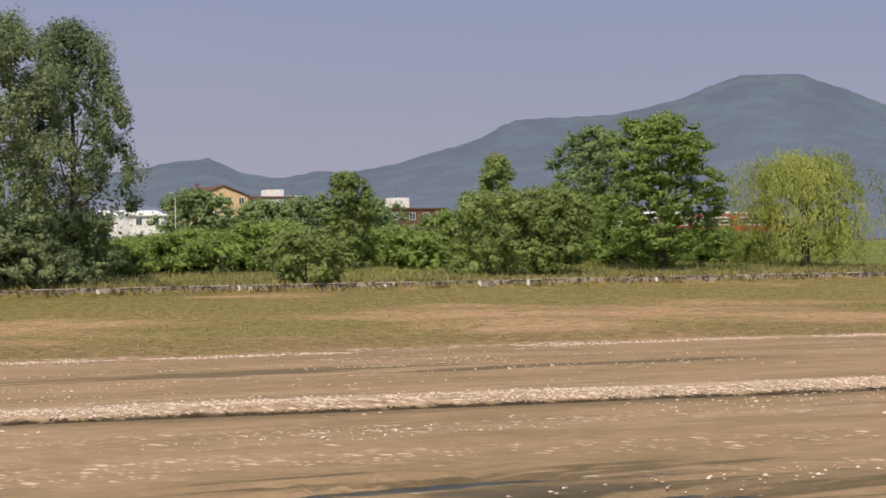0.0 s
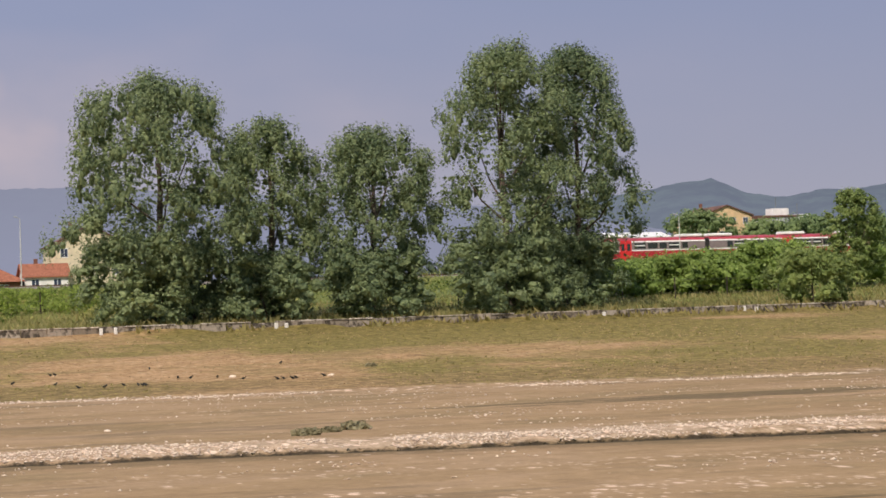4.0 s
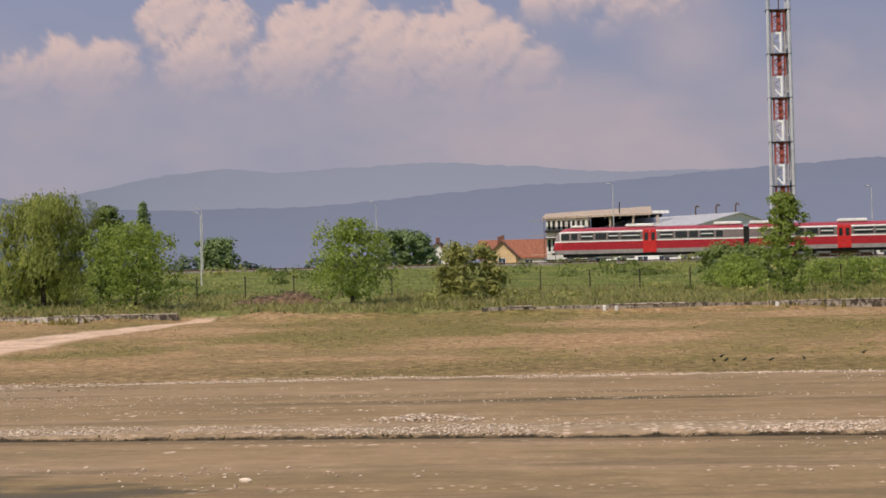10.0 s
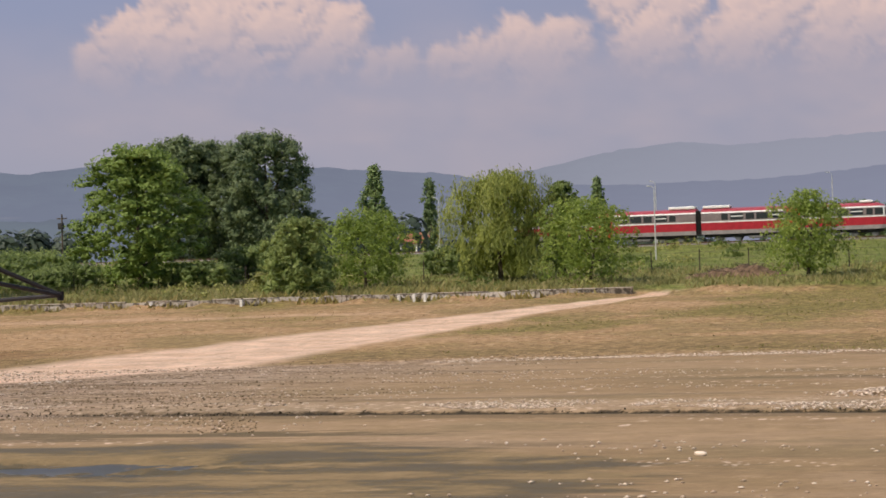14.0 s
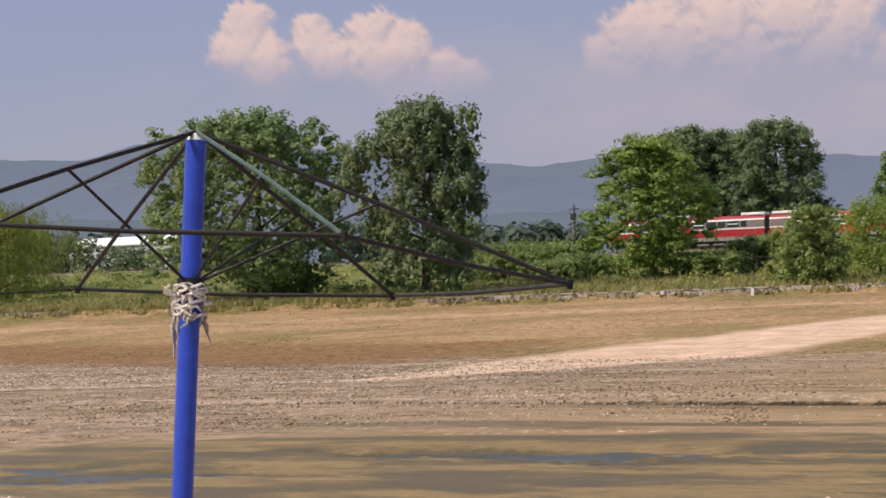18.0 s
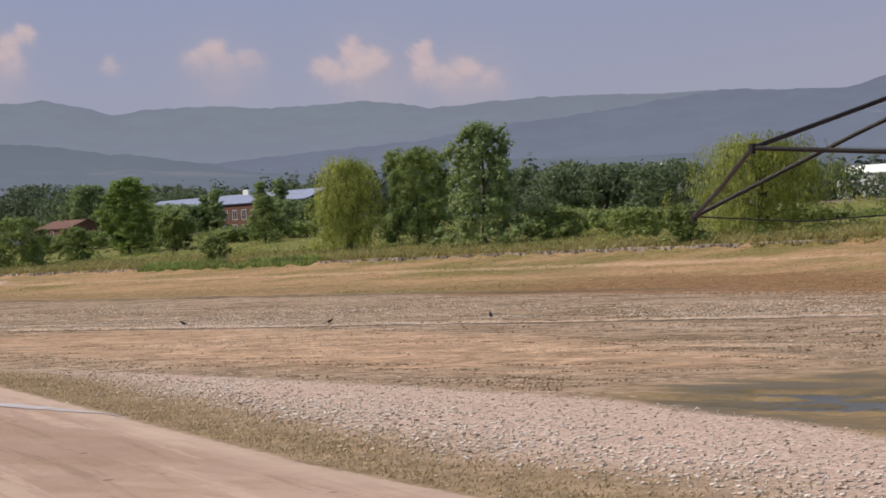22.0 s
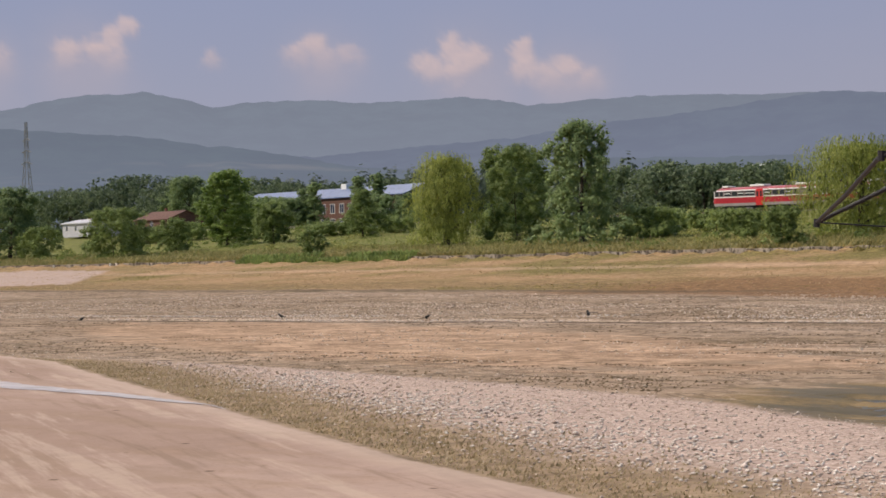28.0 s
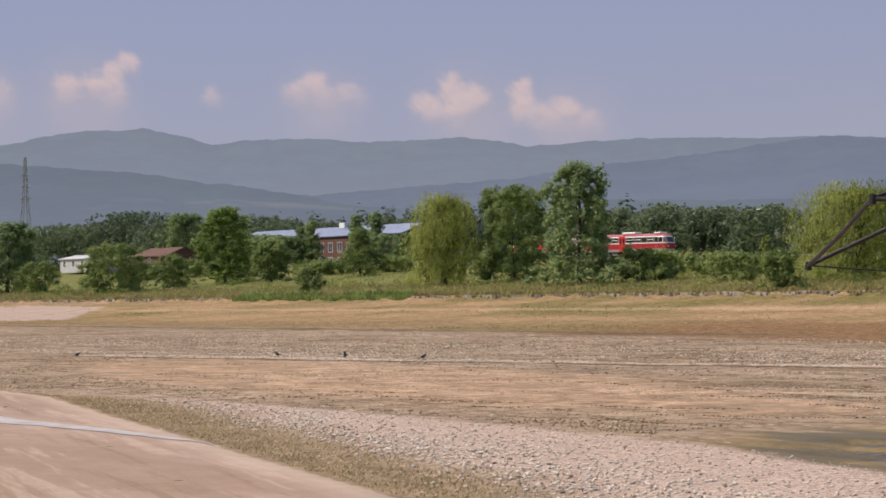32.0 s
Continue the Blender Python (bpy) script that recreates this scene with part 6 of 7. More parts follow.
shell_walls(hipped, 24.6, 36.6, 342, 352, 6.3, 11.4, M_BRICK)
bm = bmesh.new()
rv = [bm.verts.new(p) for p in ((23.9, 341.3, 11.2), (37.3, 341.3, 11.2), (37.3, 352.7, 11.2), (23.9, 352.7, 11.2), (26.3, 347, 14.9), (30.6, 347, 14.9))]
for f in ((0, 1, 5, 4), (1, 2, 5), (2, 3, 4, 5), (3, 0, 4), (3, 2, 1, 0)):
    bm.faces.new([rv[k] for k in f])
bmesh.ops.recalc_face_normals(bm, faces=bm.faces)
part("roof", bm, M_TILE, hipped, "weathered orange-red tiles")
for x, z in ((30.4, 15.5), (31.4, 15.8)):
    part("chimney", boxed(x - 0.25, x + 0.25, 346.2, 346.7, 12.5, z, 0.03), M_BRICK, hipped)
for x in (27.0, 30.0, 33.4):
    window(hipped, x, x + 1.1, 342, 9.4, 10.7, 1)
house(37.3, 44.2, 345, 8, 12.0, 1.9, M_PLASTER, M_TILE, "low house with an orange tiled roof")
house(42.2, 54.5, 350, 11, 16.9, 3.2, M_CREAM, M_BROWN, "large cream gabled house with a brown roof", "y", 3, 2)
house(191.5, 203.2, 432, 16, 23.5, 2.1, M_YELLOW, M_BROWN, "ochre gabled apartment house with a dark brown roof", "y", 4, 3, 6.4)
house(145.0, 151.8, 380, 10, 17.2, 1.0, M_PLASTER, M_WHITE, "white flat house with a pale roof", "x", 2, 2, 6.4)
house(156.6, 163.6, 385, 10, 17.4, 1.0, M_PLASTER, M_WHITE, "white low house with a pale roof", "x", 2, 2, 6.4)


def flat_block(x0, x1, y0, depth, z1, wall, label, boxes=()):
    th = thing("apartment_block", Matrix(), label, "building", "flat-roofed blocks beyond the railway")
    shell_walls(th, x0, x1, y0, y0 + depth, 6.4, z1, wall)
    part("roof", boxed(x0 - 0.3, x1 + 0.3, y0 - 0.3, y0 + depth + 0.3, z1, z1 + 0.4, 0.03), M_BROWN, th)
    n = max(2, int((x1 - x0) / 3.2))
    for k in range(n):
        xc = x0 + (x1 - x0) * (k + 0.5) / n
        for s in range(2):
            window(th, xc - 0.7, xc + 0.7, y0, z1 - 2.2 - 3 * s, z1 - 0.8 - 3 * s, 1)
    for a, b, h in boxes:
        part("roof_house", boxed(a, b, y0 + 2, y0 + 6, z1 + 0.4, z1 + 0.4 + h, 0.04), M_PLASTER, th, "white lift house on the roof")
        part("antenna", tube(bmesh.new(), [((a + b) / 2 - 0.8, y0 + 3, z1 + h), ((a + b) / 2 - 0.8, y0 + 3, z1 + h + 3.0)], 0.07, 6), M_STEEL, th)
    return th


flat_block(204.0, 211.2, 440, 12, 22.9, M_PLASTER, "white apartment block with a dark flat roof")
flat_block(212.5, 225.8, 455, 14, 24.0, M_GABLE, "grey apartment block with a white roof house", ((220.4, 224.4, 1.7),))
flat_block(228.0, 237.0, 462, 14, 22.6, M_GABLE, "grey block with a small white roof house", ((229.8, 232.8, 2.0),))
# brown walls here stand in for the shadow below the overhanging roof
flat_block(228.8, 246.7, 420, 12, 19.9, M_BROWN, "low commercial block, walls painted dark for the shadow under its flat roof", ((234.2, 238.2, 2.3),))
flat_block(290.0, 312.0, 440, 12, 19.0, M_BRICK, "reddish block with a flat roof among trees")

# left of the lake: low white house, brown house, long school-like block with a blue roof
house(-489, -475, 250, 9, 13.3, 0.9, M_GABLE, M_GABLE, "low white house among bushes", "x", 3, 1, 10.0)
house(-470, -454, 260, 10, 13.6, 1.9, M_BROWN, M_BROWN, "brown brick house with a dark roof", "x", 3, 1, 10.6)
th = thing("long_building", Matrix(), "long red-brown building with a blue sheet roof", "building")
shell_walls(th, -486, -413, 300, 312, 9.0, 18.2, M_BROWN)
saddle(th, -486, -413, 300, 312, 18.2, 2.3, M_BLUE, 0.5, "x")
for k in range(18):
    for s in range(2):
        window(th, -484 + 4 * k, -482.2 + 4 * k, 300, 10.8 + 3.6 * s, 13.0 + 3.6 * s, 1)
part("chimney", boxed(-446.6, -444.2, 305, 306.2, 20.0, 21.7, 0.04), M_WHITE, th, "white roof chimney")

house(-125.2, -119.2, 380, 8, 13.1, 1.9, M_PLASTER, M_TILE, "small house with an orange tiled roof among trees", "x", 2, 1, 6.5)
for x0, x1, y0, z1 in ((-270.0, -246.0, 320, 17.0), (-363.5, -357.0, 362, 23.0)):
    shed = thing("shed", Matrix(), "long white shed with a pale curved roof behind the trees", "shed", "white sheds beyond the railway")
    shell_walls(shed, x0, x1, y0, y0 + 9, 6.4, z1 - 1.6, M_GABLE)
    bm = bmesh.new()
    arch = [(y0 - 0.4 + 9.8 * k / 8, z1 - 1.6 + 1.6 * math.sin(math.pi * k / 8)) for k in range(9)]
    lo = [[bm.verts.new((x, y, z + dz)) for y, z in arch] for x in (x0 - 0.4, x1 + 0.4) for dz in (0.0, 0.2)]
    for a, b in ((0, 2), (3, 1), (1, 0), (2, 3)):
        for k in range(8):
            bm.faces.new((lo[a][k], lo[a][k + 1], lo[b][k + 1], lo[b][k]))
    for k in (0, 8):
        bm.faces.new((lo[0][k], lo[1][k], lo[3][k], lo[2][k]))
    bmesh.ops.recalc_face_normals(bm, faces=bm.faces)
    part("roof", bm, M_WHITE, shed, "white arched sheet roof")
post = thing("utility_pole", pose(-127.0, 250, ground_z(-127.0, 250)), "dark wooden utility pole with a transformer box", "utility pole")
part("pole", tube(bmesh.new(), [(0, 0, -0.3), (0, 0, 7.4)], [0.14, 0.1], 8), M_BARK, post)
part("crossarm", boxed(-0.7, 0.7, -0.06, 0.06, 6.8, 6.94, 0.01), M_BARK, post)
part("transformer", boxed(-0.35, 0.35, -0.5, -0.1, 5.5, 6.3, 0.04), M_DARK, post, "dark transformer box")

# power pylon
py = thing("power_pylon", pose(-853, 420, 9), "grey steel lattice power pylon in the distance", "pylon")
for sx in (-1, 1):
    for sy in (-1, 1):
        part("leg", tube(bmesh.new(), [(3.6 * sx, 3.6 * sy, 0), (0.9 * sx, 0.9 * sy, 38), (0.35 * sx, 0.35 * sy, 56)], 0.14, 4), M_STEEL, py)
for k in range(11):
    z = 3 + k * 4.6
    w = float(np.interp(z, (0, 38, 56), (3.6, 0.9, 0.35)))
    w2 = float(np.interp(z + 4.6, (0, 38, 56), (3.6, 0.9, 0.35)))
    for sy in (-1, 1):
        part("brace", tube(bmesh.new(), [(-w, w * sy, z), (w2, w2 * sy, z + 4.6)], 0.075, 4), M_STEEL, py)
        part("brace", tube(bmesh.new(), [(w, w * sy, z), (-w2, w2 * sy, z + 4.6)], 0.075, 4), M_STEEL, py)
for z, w in ((38, 5.0), (43, 4.4), (48, 3.6)):
    part("crossarm", tube(bmesh.new(), [(-w, 0, z), (0, 0, z + 0.9), (w, 0, z)], 0.2, 4), M_STEEL, py)

# ---- chimney tower ----
M_FLUE = plain("flue_steel", (0.66, 0.66, 0.70), 0.4, 0.4, 0.12, 0.5)
M_LRED = plain("lattice_red", (0.40, 0.10, 0.075), 0.6, 0, 0.2, 2)
M_LGREY = plain("lattice_grey", (0.45, 0.43, 0.44), 0.6, 0.2, 0.1, 2)
M_LWHITE = plain("lattice_white", (0.95, 0.95, 0.95), 0.6, 0, 0.08, 2)
tower = thing("chimney_tower", pose(23.5, 352, 6.4), "tall chimney of steel flues in a red and white lattice", "chimney")
TOP = 45.4
for fxx, fyy in ((-1.62, -1.2), (1.66, -1.2), (-1.42, 1.2), (1.42, 1.2)):
    part("flue", tube(bmesh.new(), [(fxx * 1.14, fyy, 0), (fxx, fyy, TOP)], 0.29, 16), M_FLUE, tower, "bright steel flue pipe")
    part("rod", tube(bmesh.new(), [(fxx, fyy, TOP), (fxx, fyy, TOP + 1.0)], 0.07, 5), M_STEEL, tower)
part("rod", tube(bmesh.new(), [(0.15, 0, TOP - 2), (0.15, 0, TOP + 1.6)], 0.09, 6), M_RUST, tower)
PERIOD = 7.07
for b in range(7):
    z1 = TOP - 1.5 - b * PERIOD
    if z1 < 0:
        break
    for half, mat in ((0, M_LRED), (1, M_LGREY)):
        zt = z1 - half * 3.55
        zb = max(0, zt - 3.5)
        if zt <= 0.5:
            continue
        for sx in (-0.95, 0.95):
            for sy in (-0.95, 0.95):
                part("lattice_leg", boxed(sx - 0.1, sx + 0.1, sy - 0.1, sy + 0.1, zb, zt), mat, tower)
        n = 3
        for k in range(n):
            za, zc = zb + (zt - zb) * k / n, zb + (zt - zb) * (k + 1) / n
            s = 1 if k % 2 else -1
            part("lattice_brace", tube(bmesh.new(), [(-0.95 * s, -0.97, za), (0.95 * s, -0.97, zc)], 0.08, 4), mat, tower)
            part("lattice_brace", tube(bmesh.new(), [(0.95 * s, 0.97, za), (-0.95 * s, 0.97, zc)], 0.08, 4), mat, tower)
            if half == 0:
                part("lattice_brace", tube(bmesh.new(), [(0.95 * s, -0.97, za), (-0.95 * s, -0.97, zc)], 0.08, 4), mat, tower)
        if half == 0:
            part("lattice_panel", boxed(-0.3, 0.4, -0.6, -0.5, zb, zt), mat, tower, "red painted ladder shaft")
        else:
            part("sign_bar", boxed(0.1, 0.45, -1.15, -1.05, zb + 0.1, zt - 0.05), M_LWHITE, tower, "white upright bar")
            part("sign_bar", boxed(-0.5, 0.1, -1.15, -1.05, zt - 0.4, zt - 0.05), M_LWHITE, tower)
            part("sign_bar", tube(bmesh.new(), [(0.2, -1.1, zb + 0.2), (-0.75, -1.1, zb + 1.3)], 0.18, 4), M_LWHITE, tower)
    part("platform", boxed(-1.98, 1.98, -1.5, 1.5, z1 - 0.07, z1 + 0.03), M_DARK, tower)

# ---- parasol frame at the beach ----
M_POLE = plain("blue_paint", (0.028, 0.07, 0.52), 0.35, 0, 0.12, 6, 0.5)
M_BAR = plain("dark_frame_paint", (0.022, 0.019, 0.02), 0.6, 0.0, 0.25, 12, 0.3)
M_GREEN = plain("worn_green_paint", (0.05, 0.095, 0.085), 0.5, 0.2, 0.25, 10)
M_ROPE = plain("old_rope", (0.86, 0.75, 0.69), 0.95, vary=0.3, scale=20)
M_RAG = plain("grey_rag", (0.52, 0.47, 0.42), 0.95, vary=0.35, scale=20)
KNOT = Vector((-5.6753, 7.6162, 3.0))
AXIS = Vector((0.01026, 0.09837, 0.99510))
E1 = Vector((0, 1, 0)).cross(AXIS).normalized()
E2 = AXIS.cross(E1)
par = thing("parasol_frame", Matrix(), "bare metal parasol frame on a blue pole", "parasol")
APEX = KNOT + AXIS * 0.775
part("pole", tube(bmesh.new(), [KNOT - AXIS * 2.45, KNOT, KNOT + AXIS * 0.735], 0.046, 24), M_POLE, par, "blue painted steel pole")
part("pole_tip", tube(bmesh.new(), [KNOT + AXIS * 0.733, KNOT + AXIS * 0.765], [0.044, 0.03], 20), M_WHITE, par, "white worn pole tip")
# the rim is bent out of true: how far each corner stands off
SAG = ((0.036, 0.027, -0.015), (-0.016, -0.012, 0.035), (0, 0, 0.033), (0.101, 0.087, -0.11), (-0.018, -0.013, 0.05), (0, 0, 0.025))
corners = []
for k in range(6):
    a = 0.4824 + k * math.pi / 3
    c = KNOT + AXIS * 0.1552 + (E1 * math.cos(a) + E2 * math.sin(a)) * 1.599
    c += Vector(SAG[k])
    corners.append(c)
HUB = KNOT + AXIS * 0.10
for k, c in enumerate(corners):
    n = corners[(k + 1) % 6]
    part("rib", tube(bmesh.new(), [APEX, APEX.lerp(c, 0.5) + AXIS * 0.012, c], 0.0100, 8), M_GREEN if k == 5 else M_BAR, par)
    slack = k == 2     # one edge bar is gone; a slack wire hangs there
    mid = c.lerp(n, 0.5) - AXIS * (0.03 if slack else 0.012)
    part("edge_wire" if slack else "edge_bar", tube(bmesh.new(), [c, mid, n], 0.0035 if slack else 0.0095, 8), M_BAR, par)
    j = APEX.lerp(c, 0.49) + AXIS * 0.01
    if k not in (2, 3):     # two struts are gone
        part("strut", tube(bmesh.new(), [HUB + (j - HUB).normalized() * 0.05, j], 0.0068, 8), M_BAR, par)
    part("joint", tube(bmesh.new(), [c - AXIS * 0.022, c + AXIS * 0.016], 0.015, 8), M_BAR, par)
part("hub", tube(bmesh.new(), [HUB - AXIS * 0.03, HUB + AXIS * 0.03], 0.06, 16), M_BAR, par)
rr = random.Random(3)
for k in range(9):
    pts, a0, zz = [], rr.random() * 6.28, rr.uniform(-0.07, 0.04)
    for i in range(14):
        a = a0 + i * 0.5
        rad = 0.053 + 0.022 * rr.random() + (0.045 if i > 11 else 0)
        pts.append(KNOT + AXIS * (zz + 0.05 + 0.02 * math.sin(i)) + E1 * rad * math.cos(a) + E2 * rad * math.sin(a))
    part("rope", tube(bmesh.new(), pts, 0.006, 6), M_ROPE, par, "pale frayed rope")
for k in range(26):
    a = rr.random() * 6.28
    p = KNOT + AXIS * rr.uniform(-0.05, 0.1) + (E1 * math.cos(a) + E2 * math.sin(a)) * 0.062
    pts = [p]
    ln = rr.uniform(0.04, 0.17) * (1.3 if math.cos(a) < -0.3 else 0.6)
    for i in range(5):
        p = p + Vector((rr.uniform(-0.014, 0.010), rr.uniform(-0.012, 0.012), -ln / 5))
        pts.append(p.copy())
    part("rag_strip", tube(bmesh.new(), pts, [0.012, 0.012, 0.009, 0.007, 0.005, 0.003], 5), M_RAG, par)

# ---- water, stones, grass ----
k = Mat("shallow_water", 0.3, 0, 0.2)
k.b.inputs["IOR"].default_value = 1.33
k.b.inputs["Transmission Weight"].default_value = 0.55
v = k.coords((1, 1, 0))
k.bump(k.math("ADD", k.noise(v, 1.2, 3), k.math("MULTIPLY", k.noise(v, 6.0, 2), 0.4)), 0.3, 0.04)
M_WATER = k.colour(k.mix(k.step(k.noise(v, 0.35, 4), 0.4, 0.65), (0.05, 0.05, 0.02), (0.12, 0.11, 0.06)))
wx, wy = np.meshgrid(np.linspace(-60, 45, 60), np.linspace(18, 46, 30), indexing="ij")
ii = np.arange(wx.size).reshape(wx.shape)
wf = np.stack([ii[:-1, :-1], ii[1:, :-1], ii[1:, 1:], ii[:-1, 1:]], -1).reshape(-1, 4)
tagged(new("water", mesh_of("water", np.stack([wx.ravel(), wy.ravel(), 0 * wx.ravel() - 0.10], -1), wf, M_WATER)),
       "shallow murky puddles left on the lake bed", "water", kind="structure")

# pale base colour paints the bright sky reflected in the trickle
M_FILM = plain("wet_film_sheen", (0.47, 0.42, 0.43), 0.5, 0, 0.2, 1.5, 0.5)
run_x = np.linspace(-63, -38.3, 140)
run_y = np.interp(run_x, (-63, -56, -50, -47.4, -45.2, -42.8, -40.5, -38), (26.0, 24.4, 23.6, 23.5, 23.4, 23.1, 22.9, 22.8)) + 0.12 * (fbm(run_x * 0.8, run_x * 0, 3, 5) - 0.5)
run_w = np.interp(run_x, (-63, -54, -49, -43, -38.3), (0.7, 0.55, 0.45, 0.28, 0.03)) * (0.6 + 0.8 * fbm(run_x * 1.7, run_x * 0, 3, 6))
side = np.stack([run_y - run_w, run_y - run_w * 0.3, run_y + run_w * 0.3, run_y + run_w], -1)
rx = np.repeat(run_x[:, None], 4, 1)
rz = lay(rx, side) + uneven(rx, side)
rz = 0.5 * rz + 0.5 * rz.max(axis=1)[:, None] + 0.012
ii = np.arange(rx.size).reshape(rx.shape)
wf = np.stack([ii[:-1, :-1], ii[1:, :-1], ii[1:, 1:], ii[:-1, 1:]], -1).reshape(-1, 4)
tagged(new("water_trickle", mesh_of("water_trickle", np.stack([rx.ravel(), side.ravel(), rz.ravel()], -1), wf, M_FILM)),
       "shallow trickle of water on the sandy ramp, its shine painted pale", "water", kind="structure")

OCT = np.array([(1, 0, 0), (0, 1, 0), (-1, 0, 0), (0, -1, 0), (0, 0, 1), (0, 0, -0.6)], float)
OCT_F = np.array([(0, 1, 4), (1, 2, 4), (2, 3, 4), (3, 0, 4), (1, 0, 5), (2, 1, 5), (3, 2, 5), (0, 3, 5)])


def rocks(name, px, py, size, mat, label, seed):
    """Many small stones on the ground as one object."""
    q = np.random.RandomState(seed)
    n = len(px)
    pz = lay(px, py) + uneven(px, py)
    jit = 0.7 + 0.6 * q.rand(n, 6, 3)
    sc = np.stack([size * (0.8 + 0.6 * q.rand(n)), size * (0.7 + 0.5 * q.rand(n)), size * (0.3 + 0.3 * q.rand(n))], -1)
    loc = OCT[None] * jit * sc[:, None, :] * 0.5
    a = q.rand(n) * 6.283
    c, s = np.cos(a)[:, None], np.sin(a)[:, None]
    X = loc[:, :, 0] * c - loc[:, :, 1] * s + px[:, None]
    Y = loc[:, :, 0] * s + loc[:, :, 1] * c + py[:, None]
    Z = loc[:, :, 2] + pz[:, None] + size[:, None] * 0.12
    F = (OCT_F[None] + 6 * np.arange(n)[:, None, None]).reshape(-1, 3)
    me = bpy.data.meshes.new(name)
    me.vertices.add(6 * n)
    me.vertices.foreach_set("co", np.stack([X, Y, Z], -1).astype(np.float32).ravel())
    me.loops.add(F.size)
    me.loops.foreach_set("vertex_index", F.astype(np.int32).ravel())
    me.polygons.add(len(F))
    me.polygons.foreach_set("loop_start", np.arange(0, F.size, 3, dtype=np.int32))
    me.materials.append(mat)
    me.update(calc_edges=True)
    return tagged(new(name, me), label, "stones", kind="stuff")


k = Mat("pale_stone", 0.9, 0, 0.2)
M_STONE = k.colour(k.mix(k.island(), (0.46, 0.335, 0.25), (0.92, 0.77, 0.63)))
k = Mat("white_stone", 0.9, 0, 0.2)
M_WHITESTONE = k.colour(k.mix(k.island(), (0.62, 0.52, 0.45), (0.95, 0.86, 0.78)))
k = Mat("beach_pebble", 0.9, 0, 0.2)
M_PEBBLE = k.colour(k.mix(k.island(), (0.22, 0.16, 0.12), (0.95, 0.81, 0.71)))
q = np.random.RandomState(77)
n = 20000
sx = q.uniform(-46, 68, n)
sd = 0.1 + np.abs(q.normal(size=n)) * 1.8
ok = (sd < 7.0) & (np.abs(sx - 13.2 - 0.25 * sd) > 0.8) & (fbm(sx * 0.25, sd * 0.3, 3, 61) > 0.44 + 0.12 * (sx < 4) + 0.08 * (sx < -12))
sx, sd = sx[ok], sd[ok]
rocks("berm_stones", sx, ditch_y(sx) + sd, q.uniform(0.04, 0.12, len(sx)), M_STONE, "pale pinkish broken stones heaped along the ditch", 1)
n = 9000
sx = q.uniform(-30, 110, n)
sy = np.interp(sx, SHORE_X, SHORE_Y) - 0.8 + q.normal(size=n) * 0.8 + 5.0 * (fbm(sx * 0.07, sx * 0, 4, 29) - 0.5)
ok = fbm(sx * 0.12, sx * 0, 3, 35) > 0.42
sx, sy = sx[ok], sy[ok]
n = len(sx)
rocks("shore_stones", sx, sy, q.uniform(0.05, 0.15, n), M_STONE, "line of pale stones along the old shore", 2)
n = 30000
sx, sy = q.uniform(-75, 60, n), q.uniform(24, 92, n)
ok = fbm(sx * 0.09, sy * 0.42, 4, 15) + 0.25 * fbm(sx * 0.8, sy * 0.8, 2, 16) > 0.67 + 0.065 * (sx > -20)
ok &= np.hypot((sx + 22) / 13, (sy - 36) / 10) > 1
rocks("bed_pebbles", sx[ok], sy[ok], q.uniform(0.04, 0.12, ok.sum()), M_STONE, "scattered pale pebbles on the dried mud", 3)
n = 66000
sx, sy = q.uniform(-80, -6, n), q.uniform(14, 42, n)
gd, rd = np.interp(sx, GRAVEL_X, GRAVEL_Y) - sy, sy - np.interp(sx, RAMP_X, RAMP_Y)
wid = gd + rd
ok = (gd > -0.2) & (rd > 0.25) & (q.rand(n) < np.where(rd > 2.6, 1.0, 0.4))
rocks("beach_pebbles", sx[ok], sy[ok], q.uniform(0.015, 0.042, ok.sum()) * (1 + 1.1 * (q.rand(ok.sum()) < 0.18)) * np.where(np.abs(rd[ok] - 3.6) < 1.3, 1.5, 1.0), M_PEBBLE, "grey-pink pebbles of a beach strip", 4)


n = 17000
sx, sy = q.uniform(-170, -46, n), q.uniform(56, 106, n)
ok = (sy > 67.0 + 0.245 * (sx + 58)) & (sy < np.interp(sx, SHORE_X, SHORE_Y) - 3) & (fbm(sx * 0.06, sy * 0.25, 4, 151) > 0.5)
rocks("flat_stones", sx[ok], sy[ok], q.uniform(0.06, 0.18, ok.sum()), M_STONE, "pinkish stones strewn over the silt flats", 5)
k = Mat("dark_clod", 0.95, 0, 0.1)
M_CLOD = k.colour(k.mix(k.island(), (0.13, 0.092, 0.055), (0.30, 0.22, 0.145)))
n = 16000
sx, sy = q.uniform(-150, -22, n), q.uniform(36, 100, n)
ok = (sy > np.interp(sx, GRAVEL_X, GRAVEL_Y) + 2) & (fbm(sx * 0.09, sy * 0.3, 4, 161) > 0.57) & (np.hypot((sx + 22) / 15, (sy - 36) / 12) > 1) & (np.hypot((sx + 68) / 30, (sy - 47 + 0.22 * (sx + 68)) / 8.5) > 1)
rocks("mud_clods", sx[ok], sy[ok], q.uniform(0.04, 0.13, ok.sum()), M_CLOD, "dark dried mud clods on the flats", 6)


# broken crust edges: rows of dark clods with a pale lip
er = np.random.RandomState(211)
ex, ey = [], []
